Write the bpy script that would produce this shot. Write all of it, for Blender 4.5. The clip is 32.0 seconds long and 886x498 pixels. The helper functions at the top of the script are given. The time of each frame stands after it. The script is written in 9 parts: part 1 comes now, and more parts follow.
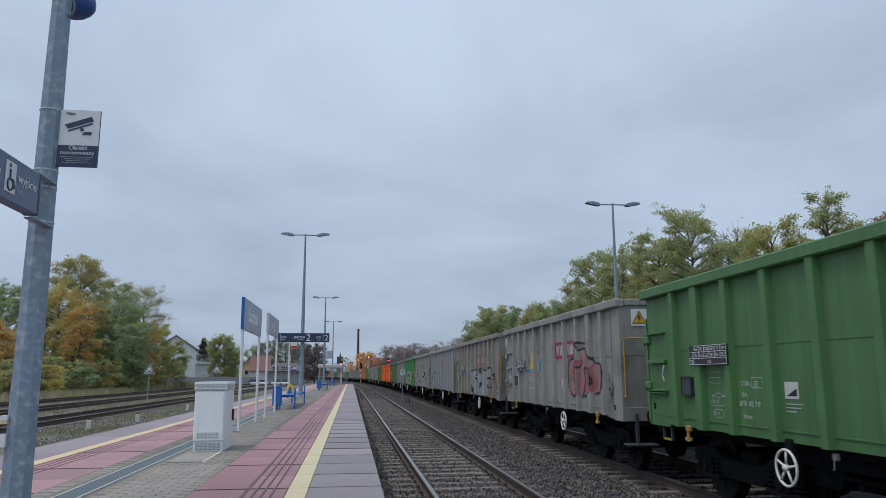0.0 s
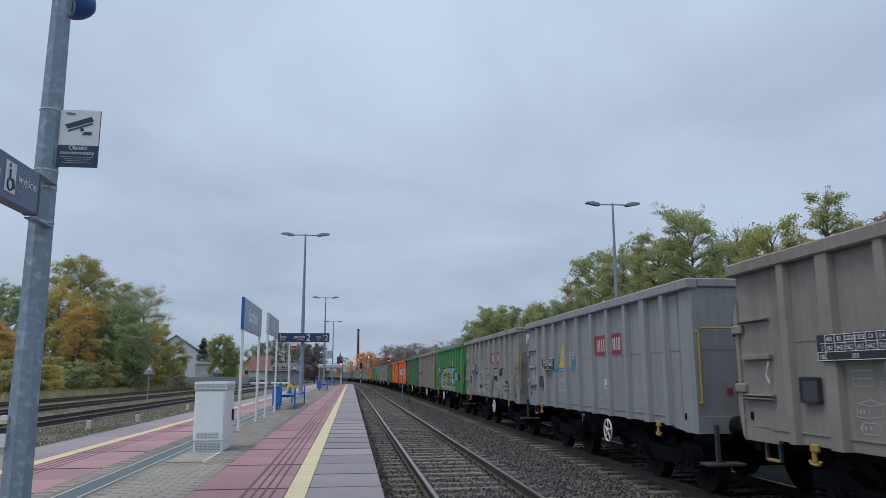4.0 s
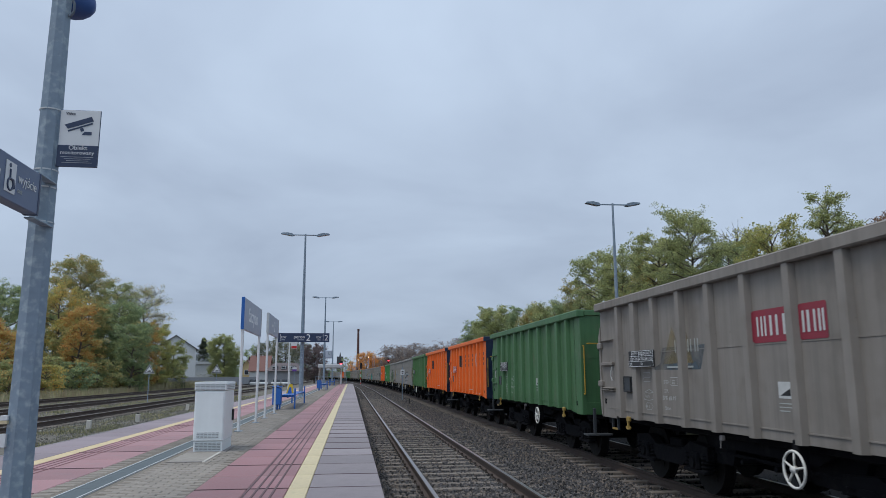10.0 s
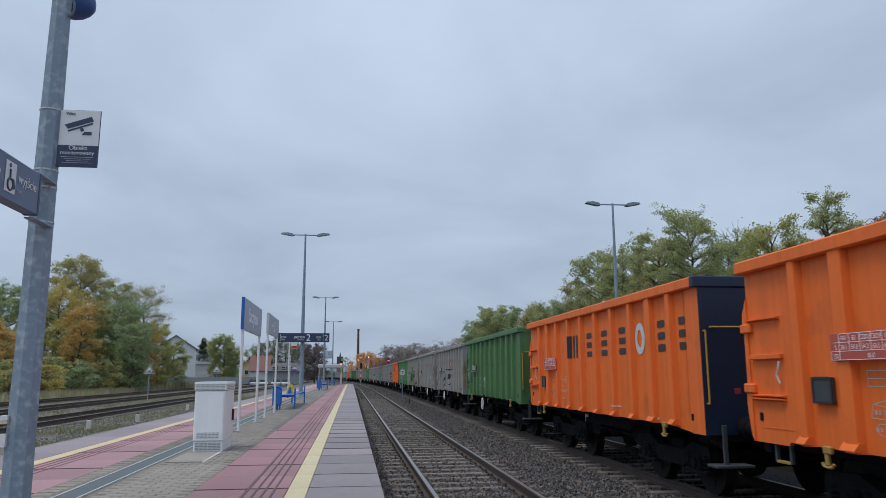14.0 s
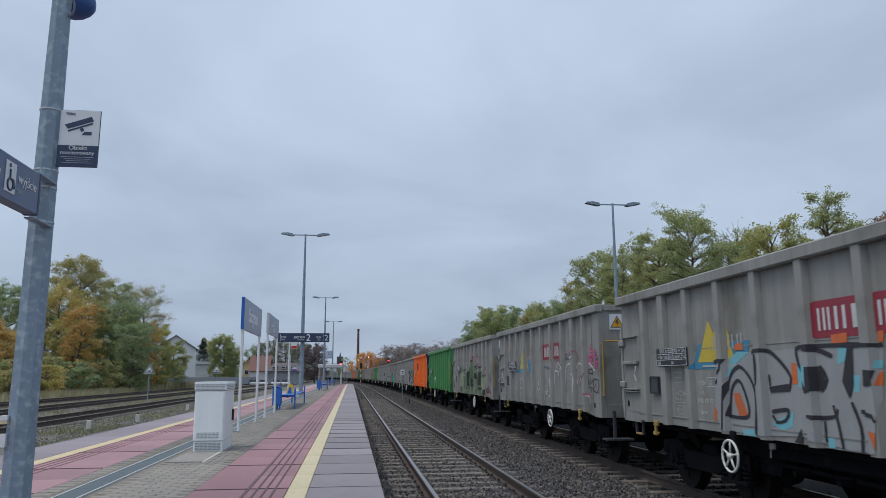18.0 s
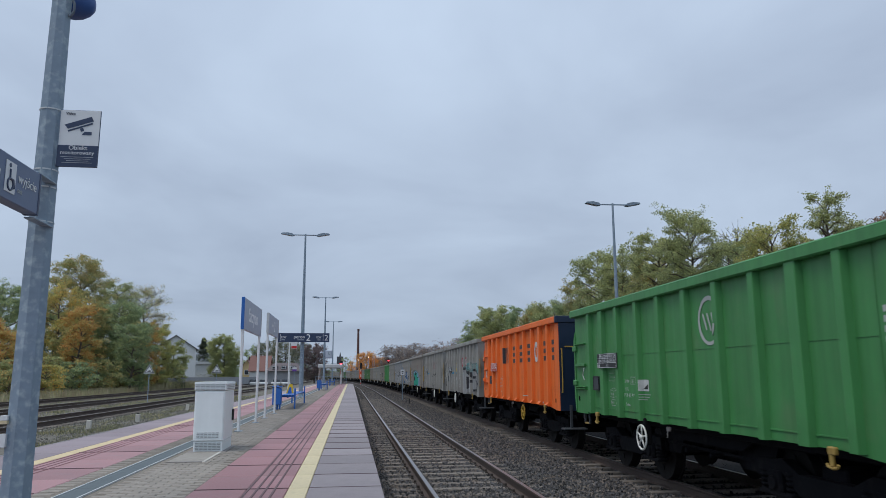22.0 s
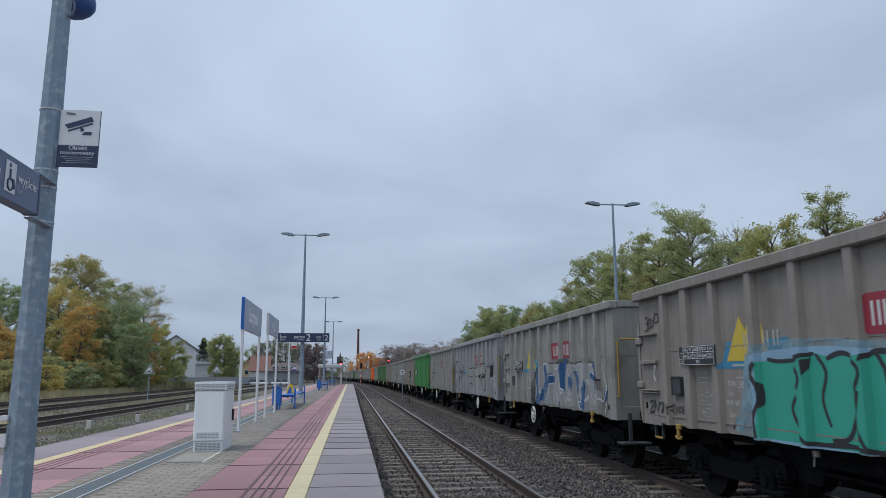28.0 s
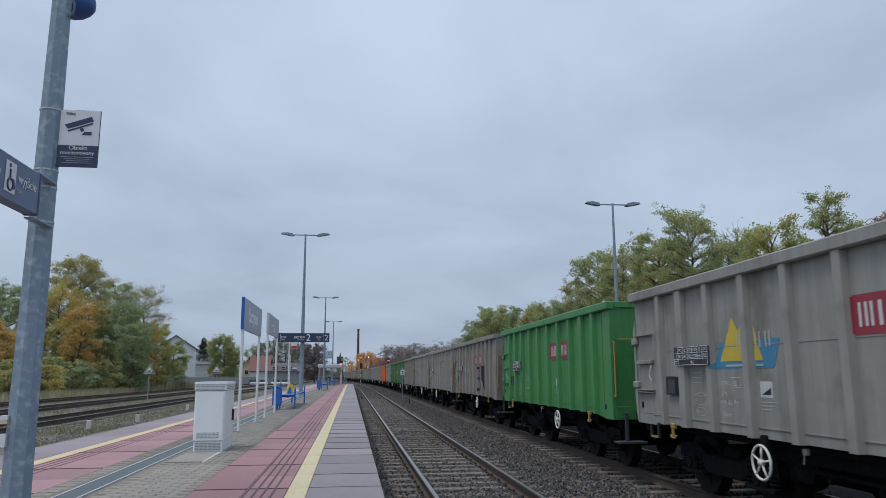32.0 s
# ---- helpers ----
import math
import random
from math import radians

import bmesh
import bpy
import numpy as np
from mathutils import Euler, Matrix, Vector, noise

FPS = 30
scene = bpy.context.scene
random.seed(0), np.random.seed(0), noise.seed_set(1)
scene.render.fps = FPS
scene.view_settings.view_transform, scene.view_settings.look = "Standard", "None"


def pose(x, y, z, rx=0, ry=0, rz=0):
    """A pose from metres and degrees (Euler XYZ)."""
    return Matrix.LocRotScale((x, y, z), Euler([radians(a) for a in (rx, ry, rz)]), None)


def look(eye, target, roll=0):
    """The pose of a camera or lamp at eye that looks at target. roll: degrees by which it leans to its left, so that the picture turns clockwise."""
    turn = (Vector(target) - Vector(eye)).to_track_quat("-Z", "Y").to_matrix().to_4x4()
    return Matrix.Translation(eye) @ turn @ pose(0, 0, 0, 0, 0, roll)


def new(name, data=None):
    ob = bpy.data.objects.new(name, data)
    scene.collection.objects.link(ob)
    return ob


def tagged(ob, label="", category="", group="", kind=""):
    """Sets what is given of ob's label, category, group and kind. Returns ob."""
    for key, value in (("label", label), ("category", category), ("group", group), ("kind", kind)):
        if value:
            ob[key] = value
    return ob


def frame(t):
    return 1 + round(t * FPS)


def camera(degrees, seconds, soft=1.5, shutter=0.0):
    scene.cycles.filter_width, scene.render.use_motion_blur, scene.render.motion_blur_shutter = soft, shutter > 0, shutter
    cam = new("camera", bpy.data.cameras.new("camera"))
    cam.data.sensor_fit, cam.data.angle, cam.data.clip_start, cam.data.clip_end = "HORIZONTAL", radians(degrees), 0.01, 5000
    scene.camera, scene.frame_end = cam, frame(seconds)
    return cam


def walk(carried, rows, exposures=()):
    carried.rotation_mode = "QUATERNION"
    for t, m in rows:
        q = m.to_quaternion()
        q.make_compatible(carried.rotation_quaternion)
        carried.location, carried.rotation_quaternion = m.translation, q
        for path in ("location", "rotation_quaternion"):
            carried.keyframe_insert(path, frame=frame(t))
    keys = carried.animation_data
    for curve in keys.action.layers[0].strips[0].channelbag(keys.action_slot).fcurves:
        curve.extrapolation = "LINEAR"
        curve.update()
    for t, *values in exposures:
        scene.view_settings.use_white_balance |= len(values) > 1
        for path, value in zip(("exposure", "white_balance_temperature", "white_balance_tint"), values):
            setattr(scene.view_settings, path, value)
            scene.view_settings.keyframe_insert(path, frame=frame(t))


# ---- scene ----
# ---- camera ----
cam = camera(63.05, 32.0, soft=0.65, shutter=0.12)
HERE = pose(0, 0, 1.72, 99.919, 0.178, -7.160)
walk(cam, [(0, HERE), (32.0, HERE)], exposures=[(0, 0.27), (32.0, 0.27)])

# ---- world: an overcast autumn sky ----
world = bpy.data.worlds.new("overcast")
scene.world = world
world.use_nodes = True
wn, wl = world.node_tree.nodes, world.node_tree.links
wn.clear()
w_out = wn.new("ShaderNodeOutputWorld")
w_bg = wn.new("ShaderNodeBackground")
w_sky = wn.new("ShaderNodeTexSky")
w_sky.sky_type, w_sky.sun_disc = "NISHITA", False
w_sky.sun_elevation, w_sky.sun_rotation = radians(66), radians(249)
w_co = wn.new("ShaderNodeTexCoord")
w_sep = wn.new("ShaderNodeSeparateXYZ")
wl.new(w_co.outputs["Generated"], w_sep.inputs[0])


def wmath(op, a, b):
    n = wn.new("ShaderNodeMath")
    n.operation = op
    for i, v in enumerate((a, b)):
        if isinstance(v, (int, float)):
            n.inputs[i].default_value = v
        else:
            wl.new(v, n.inputs[i])
    return n.outputs[0]


# cloud base seen in perspective: direction over height
w_h = wmath("ADD", wmath("MAXIMUM", w_sep.outputs["Z"], 0.0), 0.22)
w_cmb = wn.new("ShaderNodeCombineXYZ")
wl.new(wmath("DIVIDE", w_sep.outputs["X"], w_h), w_cmb.inputs[0])
wl.new(wmath("DIVIDE", w_sep.outputs["Y"], w_h), w_cmb.inputs[1])
w_n1 = wn.new("ShaderNodeTexNoise")
w_n1.inputs["Scale"].default_value, w_n1.inputs["Detail"].default_value, w_n1.inputs["Roughness"].default_value = 1.15, 5.0, 0.5
w_n1.inputs["Distortion"].default_value = 0.35
wl.new(w_cmb.outputs[0], w_n1.inputs["Vector"])
w_n2 = wn.new("ShaderNodeTexNoise")
w_n2.inputs["Scale"].default_value, w_n2.inputs["Detail"].default_value = 0.45, 2.0
wl.new(w_cmb.outputs[0], w_n2.inputs["Vector"])
w_mixn = wmath("ADD", wmath("MULTIPLY", w_n1.outputs["Fac"], 0.55), wmath("MULTIPLY", w_n2.outputs["Fac"], 0.45))
w_ramp = wn.new("ShaderNodeValToRGB")
w_ramp.color_ramp.elements[0].position, w_ramp.color_ramp.elements[0].color = 0.36, (0.336, 0.407, 0.536, 1)
w_ramp.color_ramp.elements[1].position, w_ramp.color_ramp.elements[1].color = 0.64, (0.522, 0.628, 0.786, 1)
wl.new(w_mixn, w_ramp.inputs[0])
# a little brighter towards the zenith, greyer at the horizon
w_grad = wn.new("ShaderNodeValToRGB")
w_grad.color_ramp.elements[0].position, w_grad.color_ramp.elements[0].color = 0.0, (0.70, 0.705, 0.715, 1)
w_grad.color_ramp.elements[1].position, w_grad.color_ramp.elements[1].color = 0.45, (1.08, 1.08, 1.06, 1)
wl.new(w_sep.outputs["Z"], w_grad.inputs[0])
w_mul = wn.new("ShaderNodeMixRGB")
w_mul.blend_type, w_mul.inputs[0].default_value = "MULTIPLY", 1.0
wl.new(w_ramp.outputs[0], w_mul.inputs[1])
wl.new(w_grad.outputs[0], w_mul.inputs[2])
w_dim = wn.new("ShaderNodeMixRGB")
w_dim.blend_type, w_dim.inputs[0].default_value = "MULTIPLY", 1.0
w_dim.inputs[2].default_value = (0.08, 0.08, 0.08, 1)
wl.new(w_sky.outputs[0], w_dim.inputs[1])
w_fin = wn.new("ShaderNodeMixRGB")
w_fin.inputs[0].default_value = 0.94
wl.new(w_dim.outputs[0], w_fin.inputs[1])
wl.new(w_mul.outputs[0], w_fin.inputs[2])
wl.new(w_fin.outputs[0], w_bg.inputs[0])
w_bg.inputs[1].default_value = 1.0
wl.new(w_bg.outputs[0], w_out.inputs[0])

sun = new("sun", bpy.data.lights.new("sun", "SUN"))
sun.data.energy, sun.data.angle, sun.data.color = 1.3, radians(25), (1.0, 0.96, 0.9)
sun.matrix_world = look((0, 0, 60), (18, 7, 16))


# ---- materials ----
def material(name, base, rough=0.7, metal=0.0, vary=0.25, grain=6.0, coarse=0.6, bump=0.15, tint=None, tint_amount=0.0,
             tint_scale=1.5, random_part=0.0, island=0.0, streaks=0.0, spec=0.5):
    """A surface with variation at two scales, an optional second colour in patches, and fine relief."""
    m = bpy.data.materials.new(name)
    m.use_nodes = True
    n, l = m.node_tree.nodes, m.node_tree.links
    bsdf = n["Principled BSDF"]
    co = n.new("ShaderNodeTexCoord")
    vec = co.outputs["Object"]

    def tex(scale, detail=4.0, stretch=None):
        t = n.new("ShaderNodeTexNoise")
        t.inputs["Scale"].default_value, t.inputs["Detail"].default_value = scale, detail
        if stretch:
            mp = n.new("ShaderNodeMapping")
            mp.inputs["Scale"].default_value = stretch
            l.new(vec, mp.inputs[0])
            l.new(mp.outputs[0], t.inputs["Vector"])
        else:
            l.new(vec, t.inputs["Vector"])
        return t.outputs["Fac"]

    def mth(op, a, b):
        k = n.new("ShaderNodeMath")
        k.operation = op
        for i, v in enumerate((a, b)):
            if isinstance(v, (int, float)):
                k.inputs[i].default_value = v
            else:
                l.new(v, k.inputs[i])
        return k.outputs[0]

    fine, big = tex(grain), tex(coarse, 3.0)
    both = mth("ADD", mth("MULTIPLY", fine, 0.5), mth("MULTIPLY", big, 0.5))
    if streaks:
        both = mth("ADD", mth("MULTIPLY", both, 1.0 - streaks), mth("MULTIPLY", tex(1.0, 3.0, (7.0, 7.0, 0.5)), streaks))
    value = mth("ADD", mth("MULTIPLY", mth("SUBTRACT", both, 0.5), 3.2 * vary), 1.0)
    if random_part:
        info = n.new("ShaderNodeObjectInfo")
        value = mth("MULTIPLY", value, mth("ADD", mth("MULTIPLY", mth("SUBTRACT", info.outputs["Random"], 0.5), 2 * random_part), 1.0))
    if island:
        geo = n.new("ShaderNodeNewGeometry")
        value = mth("MULTIPLY", value, mth("ADD", mth("MULTIPLY", mth("SUBTRACT", geo.outputs["Random Per Island"], 0.5), 2 * island), 1.0))
    colour = n.new("ShaderNodeMixRGB")
    colour.blend_type, colour.inputs[0].default_value = "MULTIPLY", 1.0
    colour.inputs[1].default_value = (*base, 1)
    source = colour
    if tint:
        patch = n.new("ShaderNodeMixRGB")
        patch.inputs[1].default_value, patch.inputs[2].default_value = (*base, 1), (*tint, 1)
        if island:
            geo2 = n.new("ShaderNodeNewGeometry")
            mixer = mth("ADD", mth("MULTIPLY", geo2.outputs["Random Per Island"], 0.55), mth("MULTIPLY", tex(tint_scale, 3.0), 0.6))
        else:
            mixer = tex(tint_scale, 5.0)
        ramp = n.new("ShaderNodeValToRGB")
        ramp.color_ramp.elements[0].position, ramp.color_ramp.elements[1].position = 0.70 - 0.35 * tint_amount, 0.86 - 0.30 * tint_amount
        l.new(mixer, ramp.inputs[0])
        l.new(ramp.outputs[0], patch.inputs[0])
        l.new(patch.outputs[0], colour.inputs[1])
    l.new(value, colour.inputs[2])
    l.new(source.outputs[0], bsdf.inputs["Base Color"])
    bsdf.inputs["Metallic"].default_value = metal
    bsdf.inputs["Specular IOR Level"].default_value = spec
    l.new(mth("ADD", mth("MULTIPLY", mth("SUBTRACT", fine, 0.5), 0.3), rough), bsdf.inputs["Roughness"])
    if bump:
        b = n.new("ShaderNodeBump")
        b.inputs["Strength"].default_value, b.inputs["Distance"].default_value = bump, 0.02
        l.new(fine, b.inputs["Height"])
        l.new(b.outputs[0], bsdf.inputs["Normal"])
    return m


def grime(m, amount, rust=(0.10, 0.065, 0.045), rust_at=0.66):
    """Fine run-down streaks and a few rusty spots over a paint."""
    n, l = m.node_tree.nodes, m.node_tree.links
    bsdf = n["Principled BSDF"]
    base = bsdf.inputs["Base Color"].links[0].from_socket
    co = n.new("ShaderNodeTexCoord")
    for stretch, detail, lo, hi, tone in (((11, 11, 0.35), 4.0, 0.40, 0.80, (1 - amount, 1 - amount, 1 - amount)), ((1.7, 1.7, 1.1), 6.0, 0.42, 0.74, (1 - 0.8 * amount, 1 - 0.85 * amount, 1 - 0.95 * amount))):
        mp, t, r, mx = n.new("ShaderNodeMapping"), n.new("ShaderNodeTexNoise"), n.new("ShaderNodeValToRGB"), n.new("ShaderNodeMixRGB")
        mp.inputs["Scale"].default_value = stretch
        t.inputs["Scale"].default_value, t.inputs["Detail"].default_value = 1.0, detail
        l.new(co.outputs["Object"], mp.inputs[0])
        l.new(mp.outputs[0], t.inputs["Vector"])
        r.color_ramp.elements[0].position, r.color_ramp.elements[1].position = lo, hi
        l.new(t.outputs["Fac"], r.inputs[0])
        mx.blend_type, mx.inputs[2].default_value = "MULTIPLY", (*tone, 1)
        l.new(r.outputs[0], mx.inputs[0])
        l.new(base, mx.inputs[1])
        base = mx.outputs[0]
    t, r, mx = n.new("ShaderNodeTexNoise"), n.new("ShaderNodeValToRGB"), n.new("ShaderNodeMixRGB")
    t.inputs["Scale"].default_value, t.inputs["Detail"].default_value, t.inputs["Roughness"].default_value = 3.4, 8.0, 0.7
    l.new(co.outputs["Object"], t.inputs["Vector"])
    r.color_ramp.elements[0].position, r.color_ramp.elements[1].position = rust_at, rust_at + 0.07
    l.new(t.outputs["Fac"], r.inputs[0])
    mx.inputs[2].default_value = (*rust, 1)
    l.new(r.outputs[0], mx.inputs[0])
    l.new(base, mx.inputs[1])
    l.new(mx.outputs[0], bsdf.inputs["Base Color"])


def glow(name, colour, strength):
    m = bpy.data.materials.new(name)
    m.use_nodes = True
    b = m.node_tree.nodes["Principled BSDF"]
    b.inputs["Base Color"].default_value = (*colour, 1)
    b.inputs["Emission Color"].default_value = (*colour, 1)
    b.inputs["Emission Strength"].default_value = strength
    return m


M_GROUND = material("soil_and_grass", (0.085, 0.08, 0.04), 0.95, vary=0.5, grain=3, coarse=0.15, tint=(0.19, 0.16, 0.085), tint_amount=0.6, tint_scale=0.4, bump=0.6)
# near black: the shade beneath the wagons is put into this bed's colour
M_BED_SHADE = material("shade_dark_ballast_bed", (0.016, 0.0155, 0.016), 0.9, spec=0.12, vary=0.5, grain=26, coarse=0.7, bump=1.0)
# for the added bank; kept very dark so ground past the wagons reads as shade
M_BANK = material("dark_blocker_soil", (0.016, 0.018, 0.011), 0.95, vary=0.5, grain=3, coarse=0.3, spec=0.1, tint=(0.028, 0.026, 0.016), tint_amount=0.5, tint_scale=0.6, bump=0.6)
M_BALLAST = material("ballast_bed", (0.052, 0.050, 0.051), 0.95, vary=0.7, grain=26, coarse=0.7, bump=1.0, tint=(0.085, 0.07, 0.058), tint_amount=0.5, tint_scale=0.8)
M_BALLAST_W = material("weathered_yard_ballast", (0.135, 0.125, 0.105), 0.95, vary=0.6, grain=26, coarse=0.7, bump=1.0, tint=(0.17, 0.165, 0.10), tint_amount=0.5, tint_scale=0.5)
# stones for under the train, their colour darkened in place of shade
M_STONE_D = material("shade_dark_ballast_stone", (0.022, 0.021, 0.022), 0.85, spec=0.12, vary=0.3, grain=30, coarse=2, island=0.7)
M_STONE = material("ballast_stone", (0.090, 0.088, 0.092), 0.9, vary=0.3, grain=30, coarse=2, island=0.8, tint=(0.105, 0.088, 0.075), tint_amount=0.3, tint_scale=0.5)
M_STONE_L = material("old_ballast_stone", (0.17, 0.165, 0.14), 0.9, vary=0.3, grain=30, coarse=2, island=0.55)
M_SLEEPER = material("concrete_sleeper", (0.168, 0.147, 0.128), 0.9, vary=0.5, grain=18, coarse=2, random_part=0.25, tint=(0.12, 0.095, 0.078), tint_amount=0.45, tint_scale=4)
M_RAIL = material("rusty_rail", (0.065, 0.045, 0.036), 0.75, vary=0.4, grain=20, coarse=1)
M_RAILTOP = material("polished_rail_head", (0.27, 0.26, 0.26), 0.38, metal=0.85, vary=0.12, grain=10, bump=0.03)
M_CLIP = material("rail_fastener_steel", (0.045, 0.035, 0.03), 0.8, vary=0.3, grain=30)
M_SLAB = material("grey_edge_slab", (0.245, 0.214, 0.224), 0.6, vary=0.34, grain=40, coarse=1.3, random_part=0.16, streaks=0.25, bump=0.2, spec=0.45)
M_RED = material("red_concrete_slab", (0.315, 0.155, 0.165), 0.55, vary=0.25, grain=28, coarse=0.9, random_part=0.14, bump=0.2, tint=(0.27, 0.175, 0.18), tint_amount=0.5)
M_RED_W = material("pale_red_concrete_slab", (0.355, 0.188, 0.198), 0.55, vary=0.25, grain=28, coarse=0.9, random_part=0.12, bump=0.2, tint=(0.30, 0.20, 0.205), tint_amount=0.5)
M_GROOVE_W = material("pale_joint", (0.285, 0.155, 0.165), 0.9, vary=0.3, grain=12)
M_YELLOW_W = material("orange_yellow_safety_paint", (0.62, 0.50, 0.30), 0.75, vary=0.2, grain=22, coarse=1.5)
M_SLAB_W = material("pinkish_edge_slab", (0.275, 0.222, 0.242), 0.55, vary=0.3, grain=40, coarse=1.3, random_part=0.14, bump=0.2)
M_PALECONC = material("pale_concrete", (0.50, 0.48, 0.44), 0.85, vary=0.25, grain=14, coarse=1)
M_PITCONC = material("worn_pit_concrete", (0.29, 0.27, 0.24), 0.85, vary=0.35, grain=14, coarse=2)
M_GROOVE = material("dark_joint", (0.15, 0.10, 0.108), 0.9, vary=0.3, grain=12)
M_YELLOW = material("yellow_safety_paint", (0.58, 0.50, 0.32), 0.75, vary=0.2, grain=22, coarse=1.5, tint=(0.44, 0.385, 0.25), tint_amount=0.35, tint_scale=4)
M_PAVER = material("grey_paving_block", (0.262, 0.236, 0.205), 0.8, vary=0.3, grain=30, coarse=0.6, random_part=0.10, island=0.12)
M_BED = material("sand_joint_bed", (0.195, 0.172, 0.145), 0.95, vary=0.3, grain=20)
M_CONC = material("weathered_concrete", (0.22, 0.205, 0.20), 0.85, vary=0.35, grain=14, coarse=0.8, streaks=0.3)
M_DUCT = material("blue_grey_channel_cover", (0.095, 0.120, 0.130), 0.75, vary=0.2, grain=12, coarse=1)
M_LIGHTLINE = material("pale_channel_rim", (0.50, 0.53, 0.55), 0.6, vary=0.15, grain=12)
M_GALV = material("galvanised_steel", (0.20, 0.265, 0.335), 0.5, metal=0.0, vary=0.3, grain=16, coarse=2.2, streaks=0.2, bump=0.05, tint=(0.33, 0.40, 0.455), tint_amount=0.55, tint_scale=13)
M_WHITE = material("white_powder_coat", (0.70, 0.72, 0.73), 0.45, vary=0.07, grain=8, coarse=0.7, streaks=0.35, bump=0.03)
M_CABINET = material("pale_grey_cabinet_plastic", (0.80, 0.85, 0.86), 0.5, vary=0.09, grain=9, coarse=0.8, streaks=0.4, bump=0.05)
M_LOUVRE = material("shaded_louvre_slot", (0.27, 0.29, 0.30), 0.6, vary=0.1, grain=9)
M_DIAL = material("pale_blue_dial", (0.42, 0.48, 0.56), 0.4, vary=0.06, grain=8, bump=0.02)
M_SPEAKER = material("dark_blue_speaker_plastic", (0.03, 0.085, 0.27), 0.5, vary=0.15, grain=9, bump=0.03)
M_STEEL_CABLE = material("grey_cable_sheath", (0.12, 0.15, 0.19), 0.6, vary=0.2, grain=20)
M_NAVY = material("navy_sign_enamel", (0.024, 0.042, 0.095), 0.4, vary=0.12, grain=8, bump=0.02)
M_TEXT = material("bright_white_lettering", (0.86, 0.88, 0.90), 0.5, vary=0.04, grain=8, bump=0)
M_SIGNGREY = material("blue_grey_sign_face", (0.34, 0.38, 0.48), 0.42, vary=0.1, grain=8, bump=0.02)
M_SIGNBLUE = material("slate_blue_sign_face", (0.10, 0.14, 0.235), 0.42, vary=0.1, grain=8, bump=0.02)
M_BLUE = material("blue_bench_paint", (0.018, 0.125, 0.44), 0.45, vary=0.15, grain=9, bump=0.05)
M_SIGNWHITE = material("white_sign_face", (0.66, 0.68, 0.70), 0.45, vary=0.06, grain=8, bump=0.02)
M_DARK = material("black_rubber", (0.02, 0.02, 0.022), 0.7, vary=0.3, grain=20)
M_SIGNYEL = material("yellow_sign_paint", (0.78, 0.52, 0.03), 0.5, vary=0.12, grain=10, bump=0.03)
M_WARN = material("orange_yellow_warning_paint", (0.66, 0.34, 0.02), 0.5, vary=0.12, grain=10, bump=0.03)
M_SIGNRED = material("red_sign_paint", (0.55, 0.03, 0.03), 0.5, vary=0.12, grain=10, bump=0.03)
M_PURPLE = material("purple_sign_paint", (0.16, 0.06, 0.34), 0.5, vary=0.1, grain=8, bump=0.02)
M_BARK = material("tree_bark", (0.12, 0.098, 0.08), 0.95, vary=0.4, grain=10, coarse=1.5, bump=0.6)


def leaf_material(name, base, tint, amount, scale=0.35, vary=0.4):
    """Thin leaves that let some light through; their colour differs from leaf to leaf and from bough to bough."""
    m = material(name, base, 0.85, spec=0.1, vary=0.2, grain=2, coarse=0.4, island=vary, tint=tint, tint_amount=amount, tint_scale=scale, bump=0)
    n, l = m.node_tree.nodes, m.node_tree.links
    bsdf = n["Principled BSDF"]
    out = n["Material Output"]
    trans, mix = n.new("ShaderNodeBsdfTranslucent"), n.new("ShaderNodeMixShader")
    l.new(bsdf.inputs["Base Color"].links[0].from_socket, trans.inputs[0])
    mix.inputs[0].default_value = 0.5
    l.new(bsdf.outputs[0], mix.inputs[1])
    l.new(trans.outputs[0], mix.inputs[2])
    l.new(mix.outputs[0], out.inputs[0])
    return m


M_LEAF_GREEN = leaf_material("green_leaves", (0.40, 0.45, 0.23), (0.47, 0.46, 0.20), 0.30, 0.3, 0.17)
M_LEAF_OLIVE = leaf_material("olive_leaves_with_orange_tips", (0.40, 0.435, 0.21), (0.60, 0.42, 0.18), 0.22, 0.3, 0.18)
M_LEAF_DARK = leaf_material("dark_green_leaves", (0.31, 0.40, 0.235), (0.40, 0.44, 0.21), 0.35, 0.35, 0.17)
M_LEAF_DEEP = leaf_material("deep_green_leaves", (0.24, 0.275, 0.21), (0.30, 0.28, 0.20), 0.4, 0.25)
M_SPRUCE = leaf_material("dark_spruce_needles", (0.105, 0.135, 0.10), (0.14, 0.16, 0.115), 0.4, 0.3)
M_LEAF_PURPLE = leaf_material("dark_purple_leaves", (0.215, 0.175, 0.185), (0.24, 0.18, 0.17), 0.4, 0.25)
M_LEAF_GOLD = leaf_material("golden_leaves", (0.52, 0.50, 0.20), (0.70, 0.45, 0.14), 0.27, 0.3, 0.18)
M_LEAF_ORANGE = leaf_material("orange_leaves", (0.67, 0.37, 0.14), (0.52, 0.46, 0.18), 0.55, 0.45, 0.2)
M_LEAF_BRIGHT = leaf_material("bright_orange_leaves", (0.80, 0.40, 0.14), (0.62, 0.42, 0.17), 0.3, 0.3, 0.2)
M_LEAF_YELLOW = leaf_material("yellow_green_leaves", (0.44, 0.46, 0.19), (0.53, 0.48, 0.18), 0.32, 0.35, 0.17)
M_LEAF_RUST = leaf_material("rust_red_leaves", (0.34, 0.18, 0.12), (0.25, 0.17, 0.11), 0.4)
